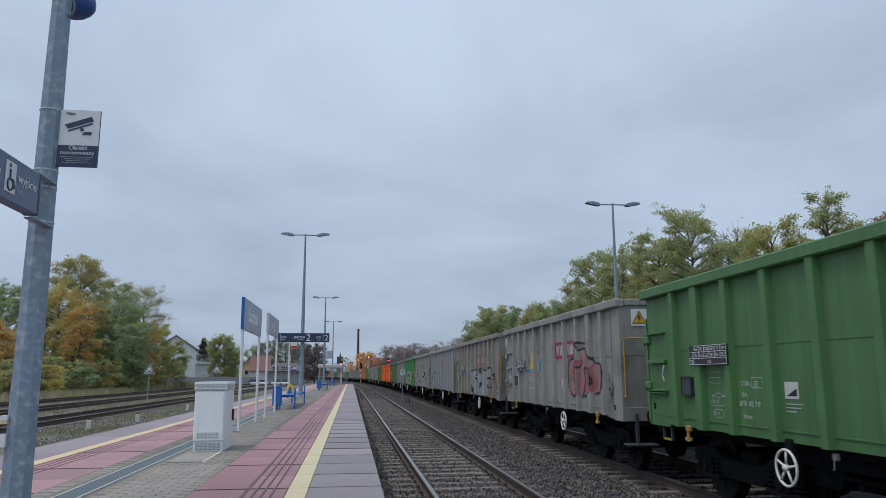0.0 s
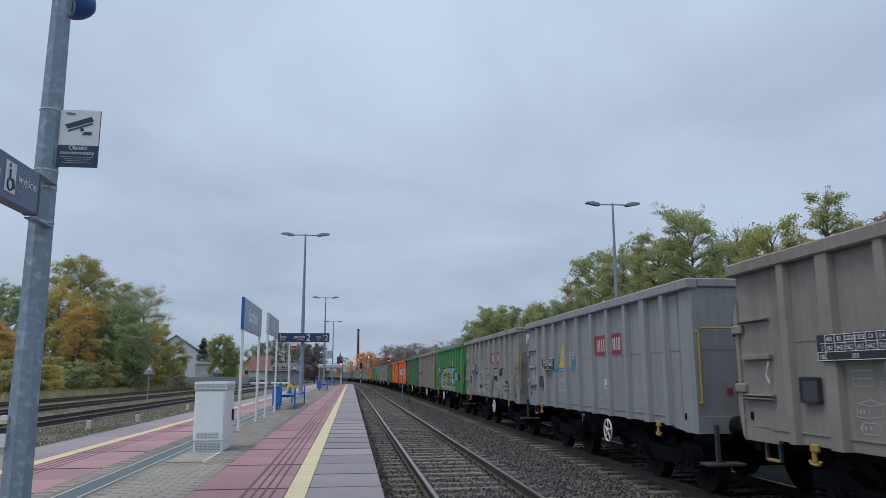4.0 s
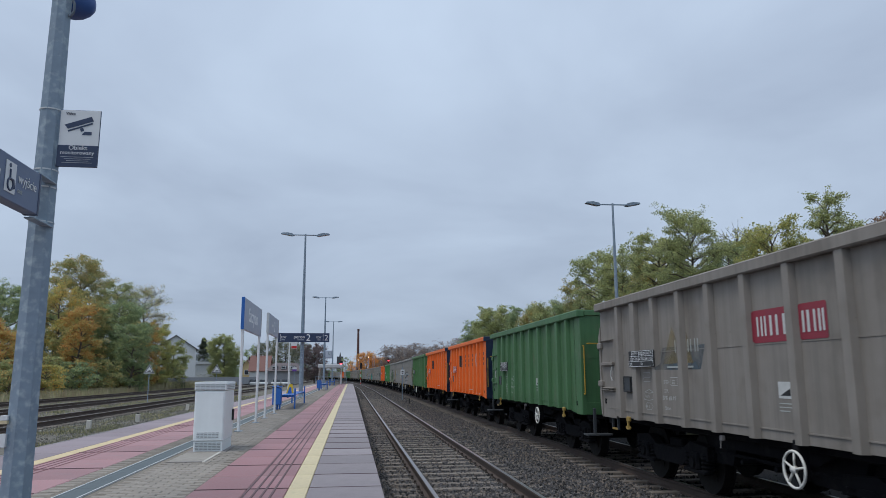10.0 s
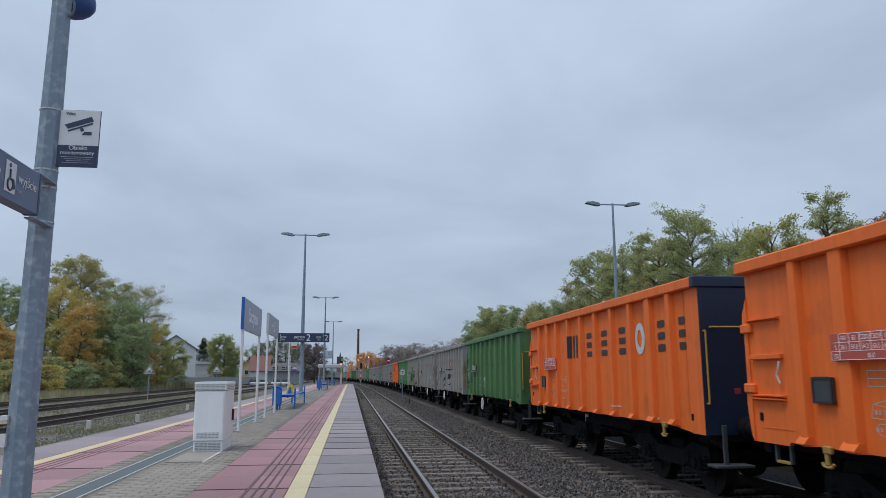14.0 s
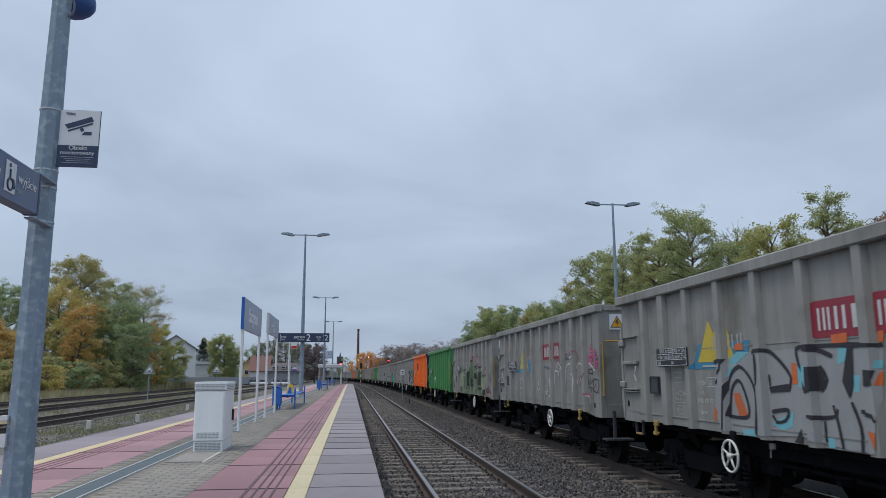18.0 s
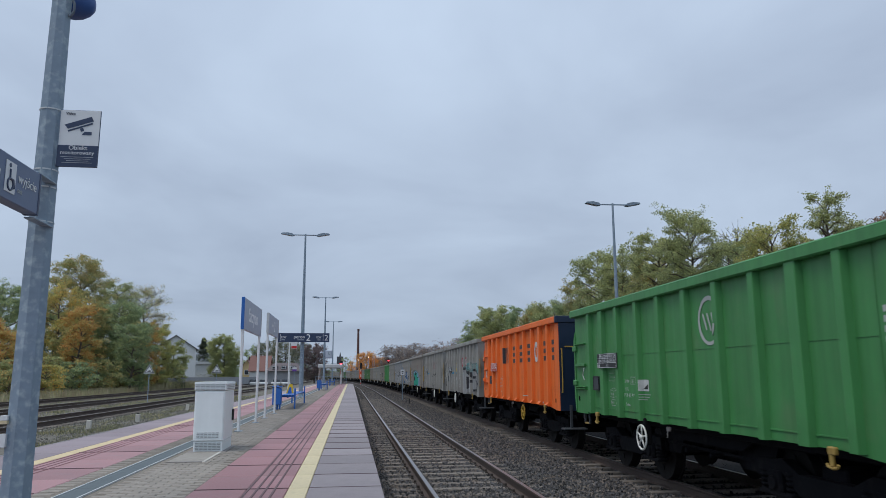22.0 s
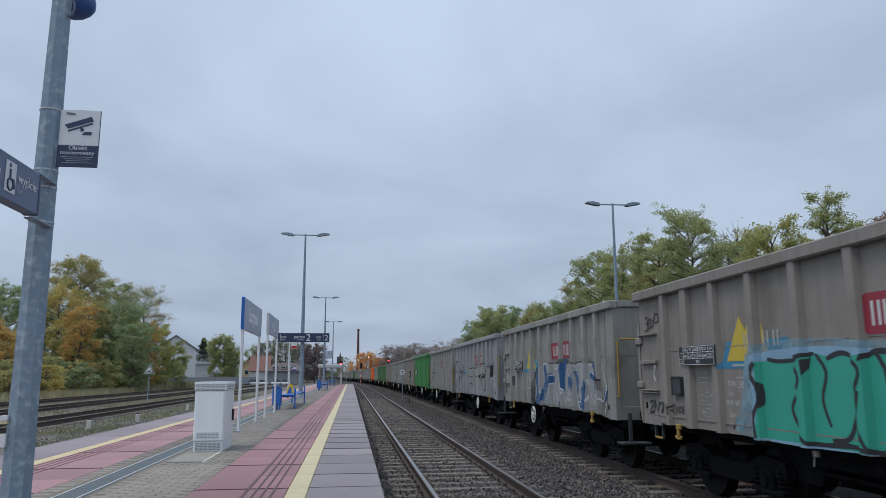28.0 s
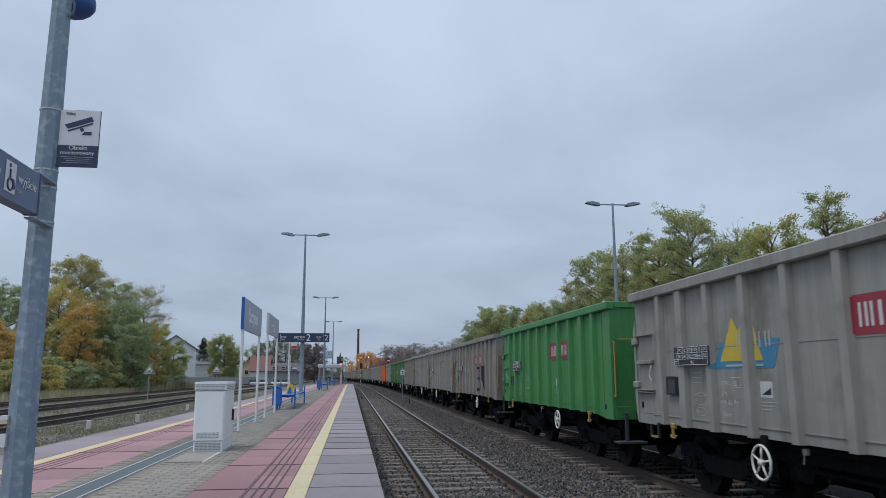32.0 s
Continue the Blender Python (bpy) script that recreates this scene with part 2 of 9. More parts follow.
M_LEAF_BROWN = leaf_material("withered_brown_leaves", (0.31, 0.275, 0.27), (0.35, 0.28, 0.23), 0.4, 0.25)

M_TWIG = material("bare_twigs", (0.15, 0.125, 0.115), 0.95, vary=0.3, grain=6, bump=0)
M_DRYGRASS = material("dry_tall_grass", (0.50, 0.42, 0.28), 0.95, vary=0.3, grain=2, coarse=0.3, island=0.4, tint=(0.27, 0.28, 0.15), tint_amount=0.45, tint_scale=0.3, bump=0)
M_YARDGRASS = material("yard_grass_tufts", (0.20, 0.215, 0.125), 0.95, vary=0.3, grain=2, coarse=0.3, island=0.4, tint=(0.33, 0.29, 0.16), tint_amount=0.4, tint_scale=0.5, bump=0)
M_PLASTER = material("grey_house_render", (0.60, 0.62, 0.64), 0.9, vary=0.15, grain=6, coarse=0.4, streaks=0.3)
M_ROOFRED = material("red_roof_tiles", (0.20, 0.105, 0.09), 0.85, vary=0.25, grain=5, coarse=0.6)
M_ROOFDARK = material("dark_roof_sheet", (0.07, 0.07, 0.08), 0.7, vary=0.2, grain=5, coarse=0.4)
M_ROOFBROWN = material("slate_grey_roof_tiles", (0.135, 0.115, 0.12), 0.8, vary=0.25, grain=5, coarse=0.6)
M_OCHRE = material("ochre_plaster", (0.52, 0.40, 0.22), 0.9, vary=0.15, grain=5)
M_BRICK = material("dark_red_chimney_brick", (0.115, 0.062, 0.058), 0.9, vary=0.25, grain=5, coarse=0.5)
M_WINDOW = material("dark_window_glass", (0.03, 0.035, 0.045), 0.12, vary=0.1, grain=3, bump=0)
M_SHED = material("pale_shed_sheet", (0.48, 0.50, 0.52), 0.6, vary=0.12, grain=4, streaks=0.3)
M_WALLGREY = material("grey_fence_concrete", (0.30, 0.31, 0.33), 0.85, vary=0.2, grain=4)
M_LAMP_ON = glow("signal_red_glass", (1.0, 0.03, 0.05), 6.0)
M_LAMP_WARM = glow("far_lamp_glass", (1.0, 0.72, 0.42), 3.0)

# wagon paints
WAGON_PAINT = {
    "green": material("bright_green_wagon_paint", (0.055, 0.240, 0.070), 0.5, vary=0.16, grain=7, coarse=0.7, streaks=0.35, bump=0.04, tint=(0.085, 0.235, 0.085), tint_amount=0.4, tint_scale=2),
    "mid_green": material("scuffed_green_wagon_paint", (0.070, 0.178, 0.060), 0.52, vary=0.2, grain=7, coarse=0.7, streaks=0.4, bump=0.05, tint=(0.095, 0.165, 0.07), tint_amount=0.4, tint_scale=2),
    "dark_green": material("dull_green_wagon_paint", (0.066, 0.172, 0.070), 0.55, vary=0.2, grain=7, coarse=0.7, streaks=0.4, bump=0.05, tint=(0.095, 0.165, 0.08), tint_amount=0.4, tint_scale=2),
    "grey": material("grey_wagon_paint", (0.282, 0.277, 0.258), 0.55, vary=0.24, grain=7, coarse=0.7, streaks=0.4, bump=0.05, tint=(0.185, 0.178, 0.152), tint_amount=0.5, tint_scale=1.6),
    "taupe": material("dusty_taupe_wagon_paint", (0.252, 0.230, 0.206), 0.65, vary=0.22, grain=7, coarse=0.7, streaks=0.3, bump=0.05, tint=(0.20, 0.176, 0.152), tint_amount=0.45, tint_scale=1.6),
    "blue_grey": material("blue_grey_wagon_paint", (0.275, 0.284, 0.292), 0.5, vary=0.2, grain=7, coarse=0.7, streaks=0.35, bump=0.04),
    "orange": material("orange_wagon_paint", (0.82, 0.165, 0.028), 0.55, spec=0.3, vary=0.13, grain=7, coarse=0.7, streaks=0.35, bump=0.04, tint=(0.60, 0.13, 0.03), tint_amount=0.35, tint_scale=2),
}
for key, (amount, rust, at) in {"green": (0.22, (0.09, 0.16, 0.07), 0.70), "mid_green": (0.26, (0.10, 0.15, 0.07), 0.69), "dark_green": (0.26, (0.10, 0.14, 0.075), 0.69), "grey": (0.24, (0.13, 0.105, 0.08), 0.69),
                                "taupe": (0.22, (0.12, 0.09, 0.065), 0.68), "blue_grey": (0.20, (0.14, 0.125, 0.11), 0.71), "orange": (0.14, (0.42, 0.09, 0.03), 0.70)}.items():
    grime(WAGON_PAINT[key], amount, rust, at)
M_NAVYPAINT = material("navy_wagon_end_paint", (0.005, 0.017, 0.048), 0.5, vary=0.2, grain=7, streaks=0.3, bump=0.03)
M_UNDER = material("near_black_underframe_steel", (0.009, 0.009, 0.011), 0.9, spec=0.12, vary=0.4, grain=14, coarse=2, bump=0.3, tint=(0.02, 0.019, 0.019), tint_amount=0.35, tint_scale=3)
M_STEP = material("dark_step_steel", (0.045, 0.052, 0.06), 0.6, vary=0.3, grain=14)
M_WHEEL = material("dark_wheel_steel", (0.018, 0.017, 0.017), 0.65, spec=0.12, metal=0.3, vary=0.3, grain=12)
M_HANDWHITE = material("white_handwheel_paint", (0.66, 0.66, 0.62), 0.5, vary=0.15, grain=18)
M_HOOK = material("worn_yellow_hook_paint", (0.32, 0.21, 0.05), 0.6, vary=0.3, grain=18)
M_RAILYEL = material("yellow_handrail_paint", (0.42, 0.26, 0.025), 0.5, vary=0.2, grain=18)
M_BLACKPLATE = material("black_data_plate", (0.022, 0.024, 0.026), 0.55, vary=0.2, grain=12)
M_REDPLATE = material("faded_red_data_plate", (0.46, 0.085, 0.06), 0.6, vary=0.2, grain=12)
M_MARK = material("white_stencil_paint", (0.55, 0.56, 0.55), 0.7, vary=0.25, grain=14, bump=0)
M_MARKDIM = material("faded_stencil_paint", (0.42, 0.44, 0.42), 0.7, vary=0.35, grain=14, bump=0)
PAINT = {
    "black": material("black_spray_paint", (0.028, 0.027, 0.032), 0.6, vary=0.35, grain=9, coarse=2, bump=0),
    "silver": material("silver_spray_paint", (0.305, 0.312, 0.315), 0.5, vary=0.2, grain=7, coarse=1.2, streaks=0.4, bump=0),
    "white": material("white_spray_paint", (0.55, 0.56, 0.57), 0.6, vary=0.25, grain=9, bump=0),
    "crimson": material("crimson_spray_paint", (0.34, 0.11, 0.12), 0.6, vary=0.6, grain=4, coarse=2, bump=0, tint=(0.24, 0.19, 0.185), tint_amount=0.8, tint_scale=3),
    "brown": material("dark_maroon_spray_paint", (0.055, 0.038, 0.042), 0.6, vary=0.3, grain=6, bump=0),
    "aqua": material("aqua_spray_paint", (0.18, 0.46, 0.52), 0.6, vary=0.2, grain=7, bump=0),
    "lime": material("lime_spray_paint", (0.40, 0.44, 0.03), 0.6, vary=0.2, grain=7, bump=0),
    "teal": material("teal_spray_paint", (0.035, 0.34, 0.25), 0.6, vary=0.2, grain=7, coarse=1.2, streaks=0.4, bump=0),
    "sky": material("pale_blue_spray_paint", (0.22, 0.37, 0.50), 0.6, vary=0.25, grain=7, coarse=1.2, bump=0),
    "blue": material("blue_spray_paint", (0.022, 0.088, 0.215), 0.6, vary=0.4, grain=6, coarse=2, streaks=0.4, bump=0, tint=(0.10, 0.16, 0.24), tint_amount=0.45, tint_scale=3.5),
    "camo": material("moss_green_spray_paint", (0.15, 0.20, 0.13), 0.6, vary=0.5, grain=5, coarse=2, bump=0, tint=(0.28, 0.30, 0.21), tint_amount=0.6, tint_scale=3),
    "moss_green": material("soft_green_spray_paint", (0.10, 0.175, 0.10), 0.6, vary=0.4, grain=5, coarse=2, bump=0),
    "camo_dark": material("dark_green_spray_paint", (0.035, 0.05, 0.035), 0.6, vary=0.35, grain=6, bump=0),
    "moss_light": material("pale_moss_spray_paint", (0.33, 0.355, 0.25), 0.6, vary=0.3, grain=5, coarse=2, bump=0, tint=(0.30, 0.26, 0.21), tint_amount=0.5, tint_scale=2),
    "mud": material("dusty_pink_spray_paint", (0.30, 0.24, 0.23), 0.6, vary=0.3, grain=5, bump=0),
    "pink": material("pink_spray_paint", (0.48, 0.10, 0.23), 0.6, vary=0.3, grain=7, bump=0),
    "orange": material("orange_spray_paint", (0.60, 0.14, 0.04), 0.6, vary=0.3, grain=7, bump=0),
    "lettering": material("black_lettering_paint", (0.032, 0.030, 0.034), 0.5, vary=0.2, grain=9, bump=0),
    "logo_yellow": material("yellow_logo_paint", (0.55, 0.41, 0.05), 0.6, vary=0.25, grain=9, bump=0),
    "logo_blue": material("blue_logo_paint", (0.05, 0.22, 0.36), 0.6, vary=0.25, grain=9, bump=0),
    "logo_red": material("red_logo_paint", (0.27, 0.03, 0.05), 0.55, vary=0.2, grain=9, bump=0),
    "logo_pale": material("pale_logo_paint", (0.40, 0.42, 0.40), 0.6, vary=0.2, grain=9, bump=0),
}


def mist(name, colour, cover):
    """Overspray: paint so thin that the wall shows through it in patches."""
    m = material(name, colour, 0.6, vary=0.25, grain=7, bump=0)
    n, l = m.node_tree.nodes, m.node_tree.links
    co, t, r = n.new("ShaderNodeTexCoord"), n.new("ShaderNodeTexNoise"), n.new("ShaderNodeMapRange")
    t.inputs["Scale"].default_value, t.inputs["Detail"].default_value = 3.0, 6.0
    r.inputs["From Min"].default_value, r.inputs["From Max"].default_value = 0.30, 0.66
    r.inputs["To Min"].default_value, r.inputs["To Max"].default_value = 0.10 * cover, cover
    clear, mix = n.new("ShaderNodeBsdfTransparent"), n.new("ShaderNodeMixShader")
    l.new(co.outputs["Object"], t.inputs["Vector"])
    l.new(t.outputs["Fac"], r.inputs["Value"])
    l.new(r.outputs["Result"], mix.inputs[0])
    l.new(clear.outputs[0], mix.inputs[1])
    l.new(n["Principled BSDF"].outputs[0], mix.inputs[2])
    l.new(mix.outputs[0], n["Material Output"].inputs[0])
    return m


PAINT["aqua_mist"] = mist("thin_aqua_overspray", (0.18, 0.42, 0.43), 0.72)
PAINT["sky_mist"] = mist("thin_pale_blue_overspray", (0.24, 0.42, 0.52), 0.75)
PAINT["soot_mist"] = mist("thin_dark_overspray", (0.045, 0.045, 0.05), 0.75)
PAINT["teal_mist"] = mist("thin_teal_overspray", (0.06, 0.34, 0.27), 0.6)
PAINT["pink_mist"] = mist("thin_pink_overspray", (0.50, 0.16, 0.28), 0.45)
PAINT["crimson_mist"] = mist("thin_maroon_overspray", (0.26, 0.10, 0.11), 0.85)
PAINT["dull_yellow"] = mist("worn_yellow_logo_paint", (0.32, 0.24, 0.09), 0.55)
PAINT["dull_blue"] = mist("worn_blue_logo_paint", (0.08, 0.12, 0.15), 0.75)

# ---- building helpers ----
def finish(name, bm, mat, smooth=False):
    me = bpy.data.meshes.new(name)
    bm.normal_update()
    bm.to_mesh(me)
    bm.free()
    me.materials.append(mat)
    if smooth:
        for p in me.polygons:
            p.use_smooth = True
    return me


def thing(name, label, category, group="", kind="", at=None):
    """An Empty at a thing's base."""
    ob = tagged(new(name), label, category, group, kind)
    if at is not None:
        ob.matrix_basis = at
    return ob


def part(name, bm, mat, parent, label="", at=None, smooth=False):
    """Links a bmesh, or a ready mesh, as one mesh object under a thing or a part."""
    me = finish(name, bm, mat, smooth) if isinstance(bm, bmesh.types.BMesh) else bm
    ob = new(name, me)
    ob.parent = parent
    if at is not None:
        ob.matrix_basis = at
    if label:
        ob["label"] = label
    return ob


def solid(name, bm, mat, label, category, kind="", group="", at=None, smooth=False):
    """A thing or piece of the setting that is one mesh."""
    ob = tagged(new(name, finish(name, bm, mat, smooth)), label, category, group, kind)
    if at is not None:
        ob.matrix_basis = at
    return ob


def box(x0, x1, y0, y1, z0, z1, bevel=0.0, bm=None):
    b = bmesh.new()
    v = [b.verts.new((x, y, z)) for z in (z0, z1) for y in (y0, y1) for x in (x0, x1)]
    for f in ((0, 2, 3, 1), (4, 5, 7, 6), (0, 1, 5, 4), (2, 6, 7, 3), (0, 4, 6, 2), (1, 3, 7, 5)):
        b.faces.new([v[i] for i in f])
    if bevel:
        bmesh.ops.bevel(b, geom=b.edges[:], offset=bevel, segments=1, affect="EDGES")
    return merge(bm, b)


def merge(bm, b):
    if bm is None:
        return b
    me = bpy.data.meshes.new("tmp")
    b.to_mesh(me)
    b.free()
    bm.from_mesh(me)
    bpy.data.meshes.remove(me)
    return bm


def rod(p0, p1, r0, r1=None, seg=10, bm=None, caps=True):
    """A round, tapered bar from p0 to p1."""
    bm = bm or bmesh.new()
    r1 = r0 if r1 is None else r1
    p0, p1 = Vector(p0), Vector(p1)
    d = (p1 - p0).normalized()
    s = d.orthogonal().normalized()
    t = d.cross(s)
    rings = []
    for p, r in ((p0, r0), (p1, r1)):
        rings.append([bm.verts.new(p + r * (math.cos(a) * s + math.sin(a) * t)) for a in (2 * math.pi * i / seg for i in range(seg))])
    for i in range(seg):
        j = (i + 1) % seg
        bm.faces.new((rings[0][i], rings[0][j], rings[1][j], rings[1][i]))
    if caps:
        bm.faces.new(rings[0][::-1])
        bm.faces.new(rings[1])
    return bm


def tube(points, r, seg=8, bm=None):
    bm = bm or bmesh.new()
    for a, b in zip(points, points[1:]):
        rod(a, b, r, r, seg, bm)
    return bm


def ring(centre, axis, radius, thick, seg=28, sides=8, bm=None):
    """A torus round an axis."""
    bm = bm or bmesh.new()
    axis = Vector(axis).normalized()
    s = axis.orthogonal().normalized()
    t = axis.cross(s)
    loops = []
    for i in range(seg):
        a = 2 * math.pi * i / seg
        out = math.cos(a) * s + math.sin(a) * t
        loops.append([bm.verts.new(Vector(centre) + out * (radius + thick * math.cos(b)) + axis * thick * math.sin(b)) for b in (2 * math.pi * k / sides for k in range(sides))])
    for i in range(seg):
        for k in range(sides):
            bm.faces.new((loops[i][k], loops[(i + 1) % seg][k], loops[(i + 1) % seg][(k + 1) % sides], loops[i][(k + 1) % sides]))
    return bm


def prism(points, a0, a1, plane="yz", bm=None):
    """A polygon in a plane (yz, xz or xy), drawn out along the third axis from a0 to a1."""
    bm = bm or bmesh.new()
    put = {"yz": lambda p, a: (a, p[0], p[1]), "xz": lambda p, a: (p[0], a, p[1]), "xy": lambda p, a: (p[0], p[1], a)}[plane]
    lo = [bm.verts.new(put(p, a0)) for p in points]
    hi = [bm.verts.new(put(p, a1)) for p in points]
    bm.faces.new(lo)
    bm.faces.new(hi[::-1])
    for i in range(len(points)):
        j = (i + 1) % len(points)
        bm.faces.new((lo[i], hi[i], hi[j], lo[j]))
    bmesh.ops.recalc_face_normals(bm, faces=bm.faces[:])
    return bm


def pydata(name, verts, faces, mat):
    me = bpy.data.meshes.new(name)
    me.from_pydata(verts, [], faces)
    me.update()
    me.materials.append(mat)
    return me


def lettering(text, size, mat, parent, at, name="lettering", align="LEFT"):
    cu = bpy.data.curves.new(name, "FONT")
    cu.body, cu.size, cu.align_x, cu.extrude = text, size, align, 0.0015
    tmp = bpy.data.objects.new("tmp", cu)
    scene.collection.objects.link(tmp)
    bpy.context.view_layer.update()
    me = bpy.data.meshes.new_from_object(tmp.evaluated_get(bpy.context.evaluated_depsgraph_get()))
    bpy.data.objects.remove(tmp)
    bpy.data.curves.remove(cu)
    me.materials.clear()
    me.materials.append(mat)
    return part(name, me, mat, parent, at=at)


def words(rows, narrow):
    """Short words (text, size, middle, foot) laid out flat in one bmesh, narrowed a little."""
    bm = bmesh.new()
    for text, size, x, y in rows:
        cu = bpy.data.curves.new("tmp", "FONT")
        cu.body, cu.size, cu.align_x, cu.resolution_u = text, size, "CENTER", 2
        tmp = bpy.data.objects.new("tmp", cu)
        scene.collection.objects.link(tmp)
        bpy.context.view_layer.update()
        me = bpy.data.meshes.new_from_object(tmp.evaluated_get(bpy.context.evaluated_depsgraph_get()))
        bpy.data.objects.remove(tmp)
        bpy.data.curves.remove(cu)
        me.transform(Matrix.Translation((x, y, 0)) @ Matrix.Diagonal((narrow, 1.0, 1.0, 1.0)))
        bm.from_mesh(me)
        bpy.data.meshes.remove(me)
    return bm


def shift(y):
    """How far the running lines have bent to the left, y metres on."""
    return 0.0 if y < 72 else (y - 72) ** 2 / (2 * 2400.0)


def heading(y):
    return 0.0 if y < 72 else (y - 72) / 2400.0


# ---- ground, ballast and tracks ----
PLAT = 0.60                  # platform top above the rail heads
bm = bmesh.new()
v = [bm.verts.new(p) for p in ((-2500, -400, -0.52), (2500, -400, -0.52), (2500, 4500, -0.52), (-2500, 4500, -0.52))]
bm.faces.new(v)
solid("ground", bm, M_GROUND, "brown soil and dry autumn grass beside the railway", "ground", "structure")


def strip(name, x0, x1, z, y0, y1, mat, label, follow=True, drop=0.35, step=6.0):
    """A flat bed with sloped shoulders that follows the line."""
    bm = bmesh.new()
    rows = []
    n = int((y1 - y0) / step)
    for i in range(n + 1):
        y = y0 + (y1 - y0) * i / n
        s = shift(y) if follow else 0.0
        rows.append([bm.verts.new((x - s, y, h)) for x, h in ((x0 - 0.5, z - drop), (x0, z), (x1, z), (x1 + 0.5, z - drop))])
    for a, b in zip(rows, rows[1:]):
        for k in range(3):
            bm.faces.new((a[k], a[k + 1], b[k + 1], b[k]))
    return solid(name, bm, mat, label, "ballast", "structure")


strip("ballast_bed_east", 0.42, 8.4, -0.197, -280, 600, M_BALLAST, "grey crushed stone ballast bed under the two running lines")
# a second, blackened bed that paints the train's shade on the ballast
strip("ballast_bed_train", 5.5, 8.3, -0.189, -280, 600, M_BED_SHADE, "ballast coloured near black for the shade under the freight train", drop=0.03)
strip("ballast_bed_west", -25.2, -5.6, -0.225, -20, 400, M_BALLAST_W, "weedy grey ballast bed under the yard tracks", follow=False)

# added bank, hidden by the train: it blocks low eastern sky light
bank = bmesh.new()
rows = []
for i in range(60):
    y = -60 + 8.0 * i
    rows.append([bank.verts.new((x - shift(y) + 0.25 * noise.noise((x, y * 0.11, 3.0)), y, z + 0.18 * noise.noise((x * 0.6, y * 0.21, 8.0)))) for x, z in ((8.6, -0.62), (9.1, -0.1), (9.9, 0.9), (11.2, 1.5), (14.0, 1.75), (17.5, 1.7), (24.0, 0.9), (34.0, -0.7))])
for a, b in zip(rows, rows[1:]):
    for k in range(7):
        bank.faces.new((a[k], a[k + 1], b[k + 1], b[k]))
solid("bank", bank, M_BANK, "added dark bank behind the train that keeps low light off its underside", "bank", "structure", smooth=True)

PROFILE = [(-0.036, -0.002), (-0.030, 0.0), (0.030, 0.0), (0.036, -0.002), (0.036, -0.035), (0.010, -0.05), (0.010, -0.135), (0.068, -0.15), (0.068, -0.165), (-0.068, -0.165), (-0.068, -0.15), (-0.010, -0.135), (-0.010, -0.05), (-0.036, -0.035)]


def rail(parent, x, y0, y1, follow):
    bm = bmesh.new()
    rows, y = [], y0
    ys = []
    while y < y1:
        ys.append(y)
        y += 8.0 if y > 66 and follow else 40.0
    ys.append(y1)
    for y in ys:
        s = shift(y) if follow else 0.0
        rows.append([bm.verts.new((x - s + a, y, b)) for a, b in PROFILE])
    for a, b in zip(rows, rows[1:]):
        for k in range(len(PROFILE)):
            m = (k + 1) % len(PROFILE)
            f = bm.faces.new((a[k], a[m], b[m], b[k]))
            f.material_index = 1 if k == 1 else 0
    bm.faces.new(rows[0])
    bmesh.ops.recalc_face_normals(bm, faces=bm.faces[:])
    ob = part("rail", bm, M_RAIL, parent)
    ob.data.materials.append(M_RAILTOP)
    return ob


def sleeper_mesh():
    bm = prism([(-0.13, -0.40), (0.13, -0.40), (0.095, -0.182), (0.078, -0.174), (-0.078, -0.174), (-0.095, -0.182)], -1.28, 1.28, "yz")
    # a shallower waist in the middle of the sleeper
    for vert in bm.verts:
        if vert.co.z > -0.2 and abs(vert.co.x) < 0.4:
            vert.co.z -= 0.03
    return finish("sleeper", bm, M_SLEEPER)


SLEEPER = sleeper_mesh()
bm = box(-0.11, 0.11, -0.09, 0.09, -0.175, -0.152, 0.006)
for sx in (-1, 1):
    box(sx * 0.085 - 0.02, sx * 0.085 + 0.02, -0.035, 0.035, -0.155, -0.11, 0.008, bm)
FASTENER = finish("rail_fastener", bm, M_CLIP)


def track(name, x, y0, y1, label, sleepers_from, sleepers_to, single_to, follow=True, fasteners_to=0.0, lift=0.0):
    t = thing(name, label, "railway track", kind="structure")
    for side in (-0.7525, 0.7525):
        rail(t, x + side, y0, y1, follow)
    y, far = sleepers_from, ([], [])
    while y < sleepers_to:
        s = shift(y) if follow else 0.0
        if -10.0 < y < single_to:
            sl = part("sleeper", SLEEPER, None, t, at=pose(x - s, y, lift + random.uniform(-0.006, 0.006), 0, 0, random.uniform(-0.4, 0.4)))
            if 4.0 < y < fasteners_to:
                for side in (-0.7525, 0.7525):
                    part("rail_fastener", FASTENER, None, sl, at=pose(side, 0, 0))
        else:
            base = len(far[0])
            far[0].extend((x - s + a, y + b, c) for a in (-1.28, 1.28) for b, c in ((-0.13, -0.3), (-0.09, -0.172), (0.09, -0.172), (0.13, -0.3)))
            far[1].extend([tuple(base + i for i in f) for f in ((0, 1, 2, 3), (7, 6, 5, 4), (0, 4, 5, 1), (1, 5, 6, 2), (2, 6, 7, 3))])
        y += 0.62
    if far[0]:
        tagged(part("far_sleepers", pydata("far_sleepers", far[0], far[1], M_SLEEPER), None, t), kind="stuff")
    return t


track("track_1", 2.005, -280, 560, "rusty steel rails on concrete sleepers in ballast", -278.7, 150, 75, fasteners_to=24)
track("track_2", 6.10, -280, 560, "rails of the second running line under the freight train", -278.5, 140, 60, lift=0.026)
track("track_3", -6.9, -15, 380, "track along the far platform edge", 4.0, 60, 4.0, follow=False)
track("track_4", -12.55, -15, 380, "rusty yard rails on old sleepers", 18.0, 110, 62, follow=False)
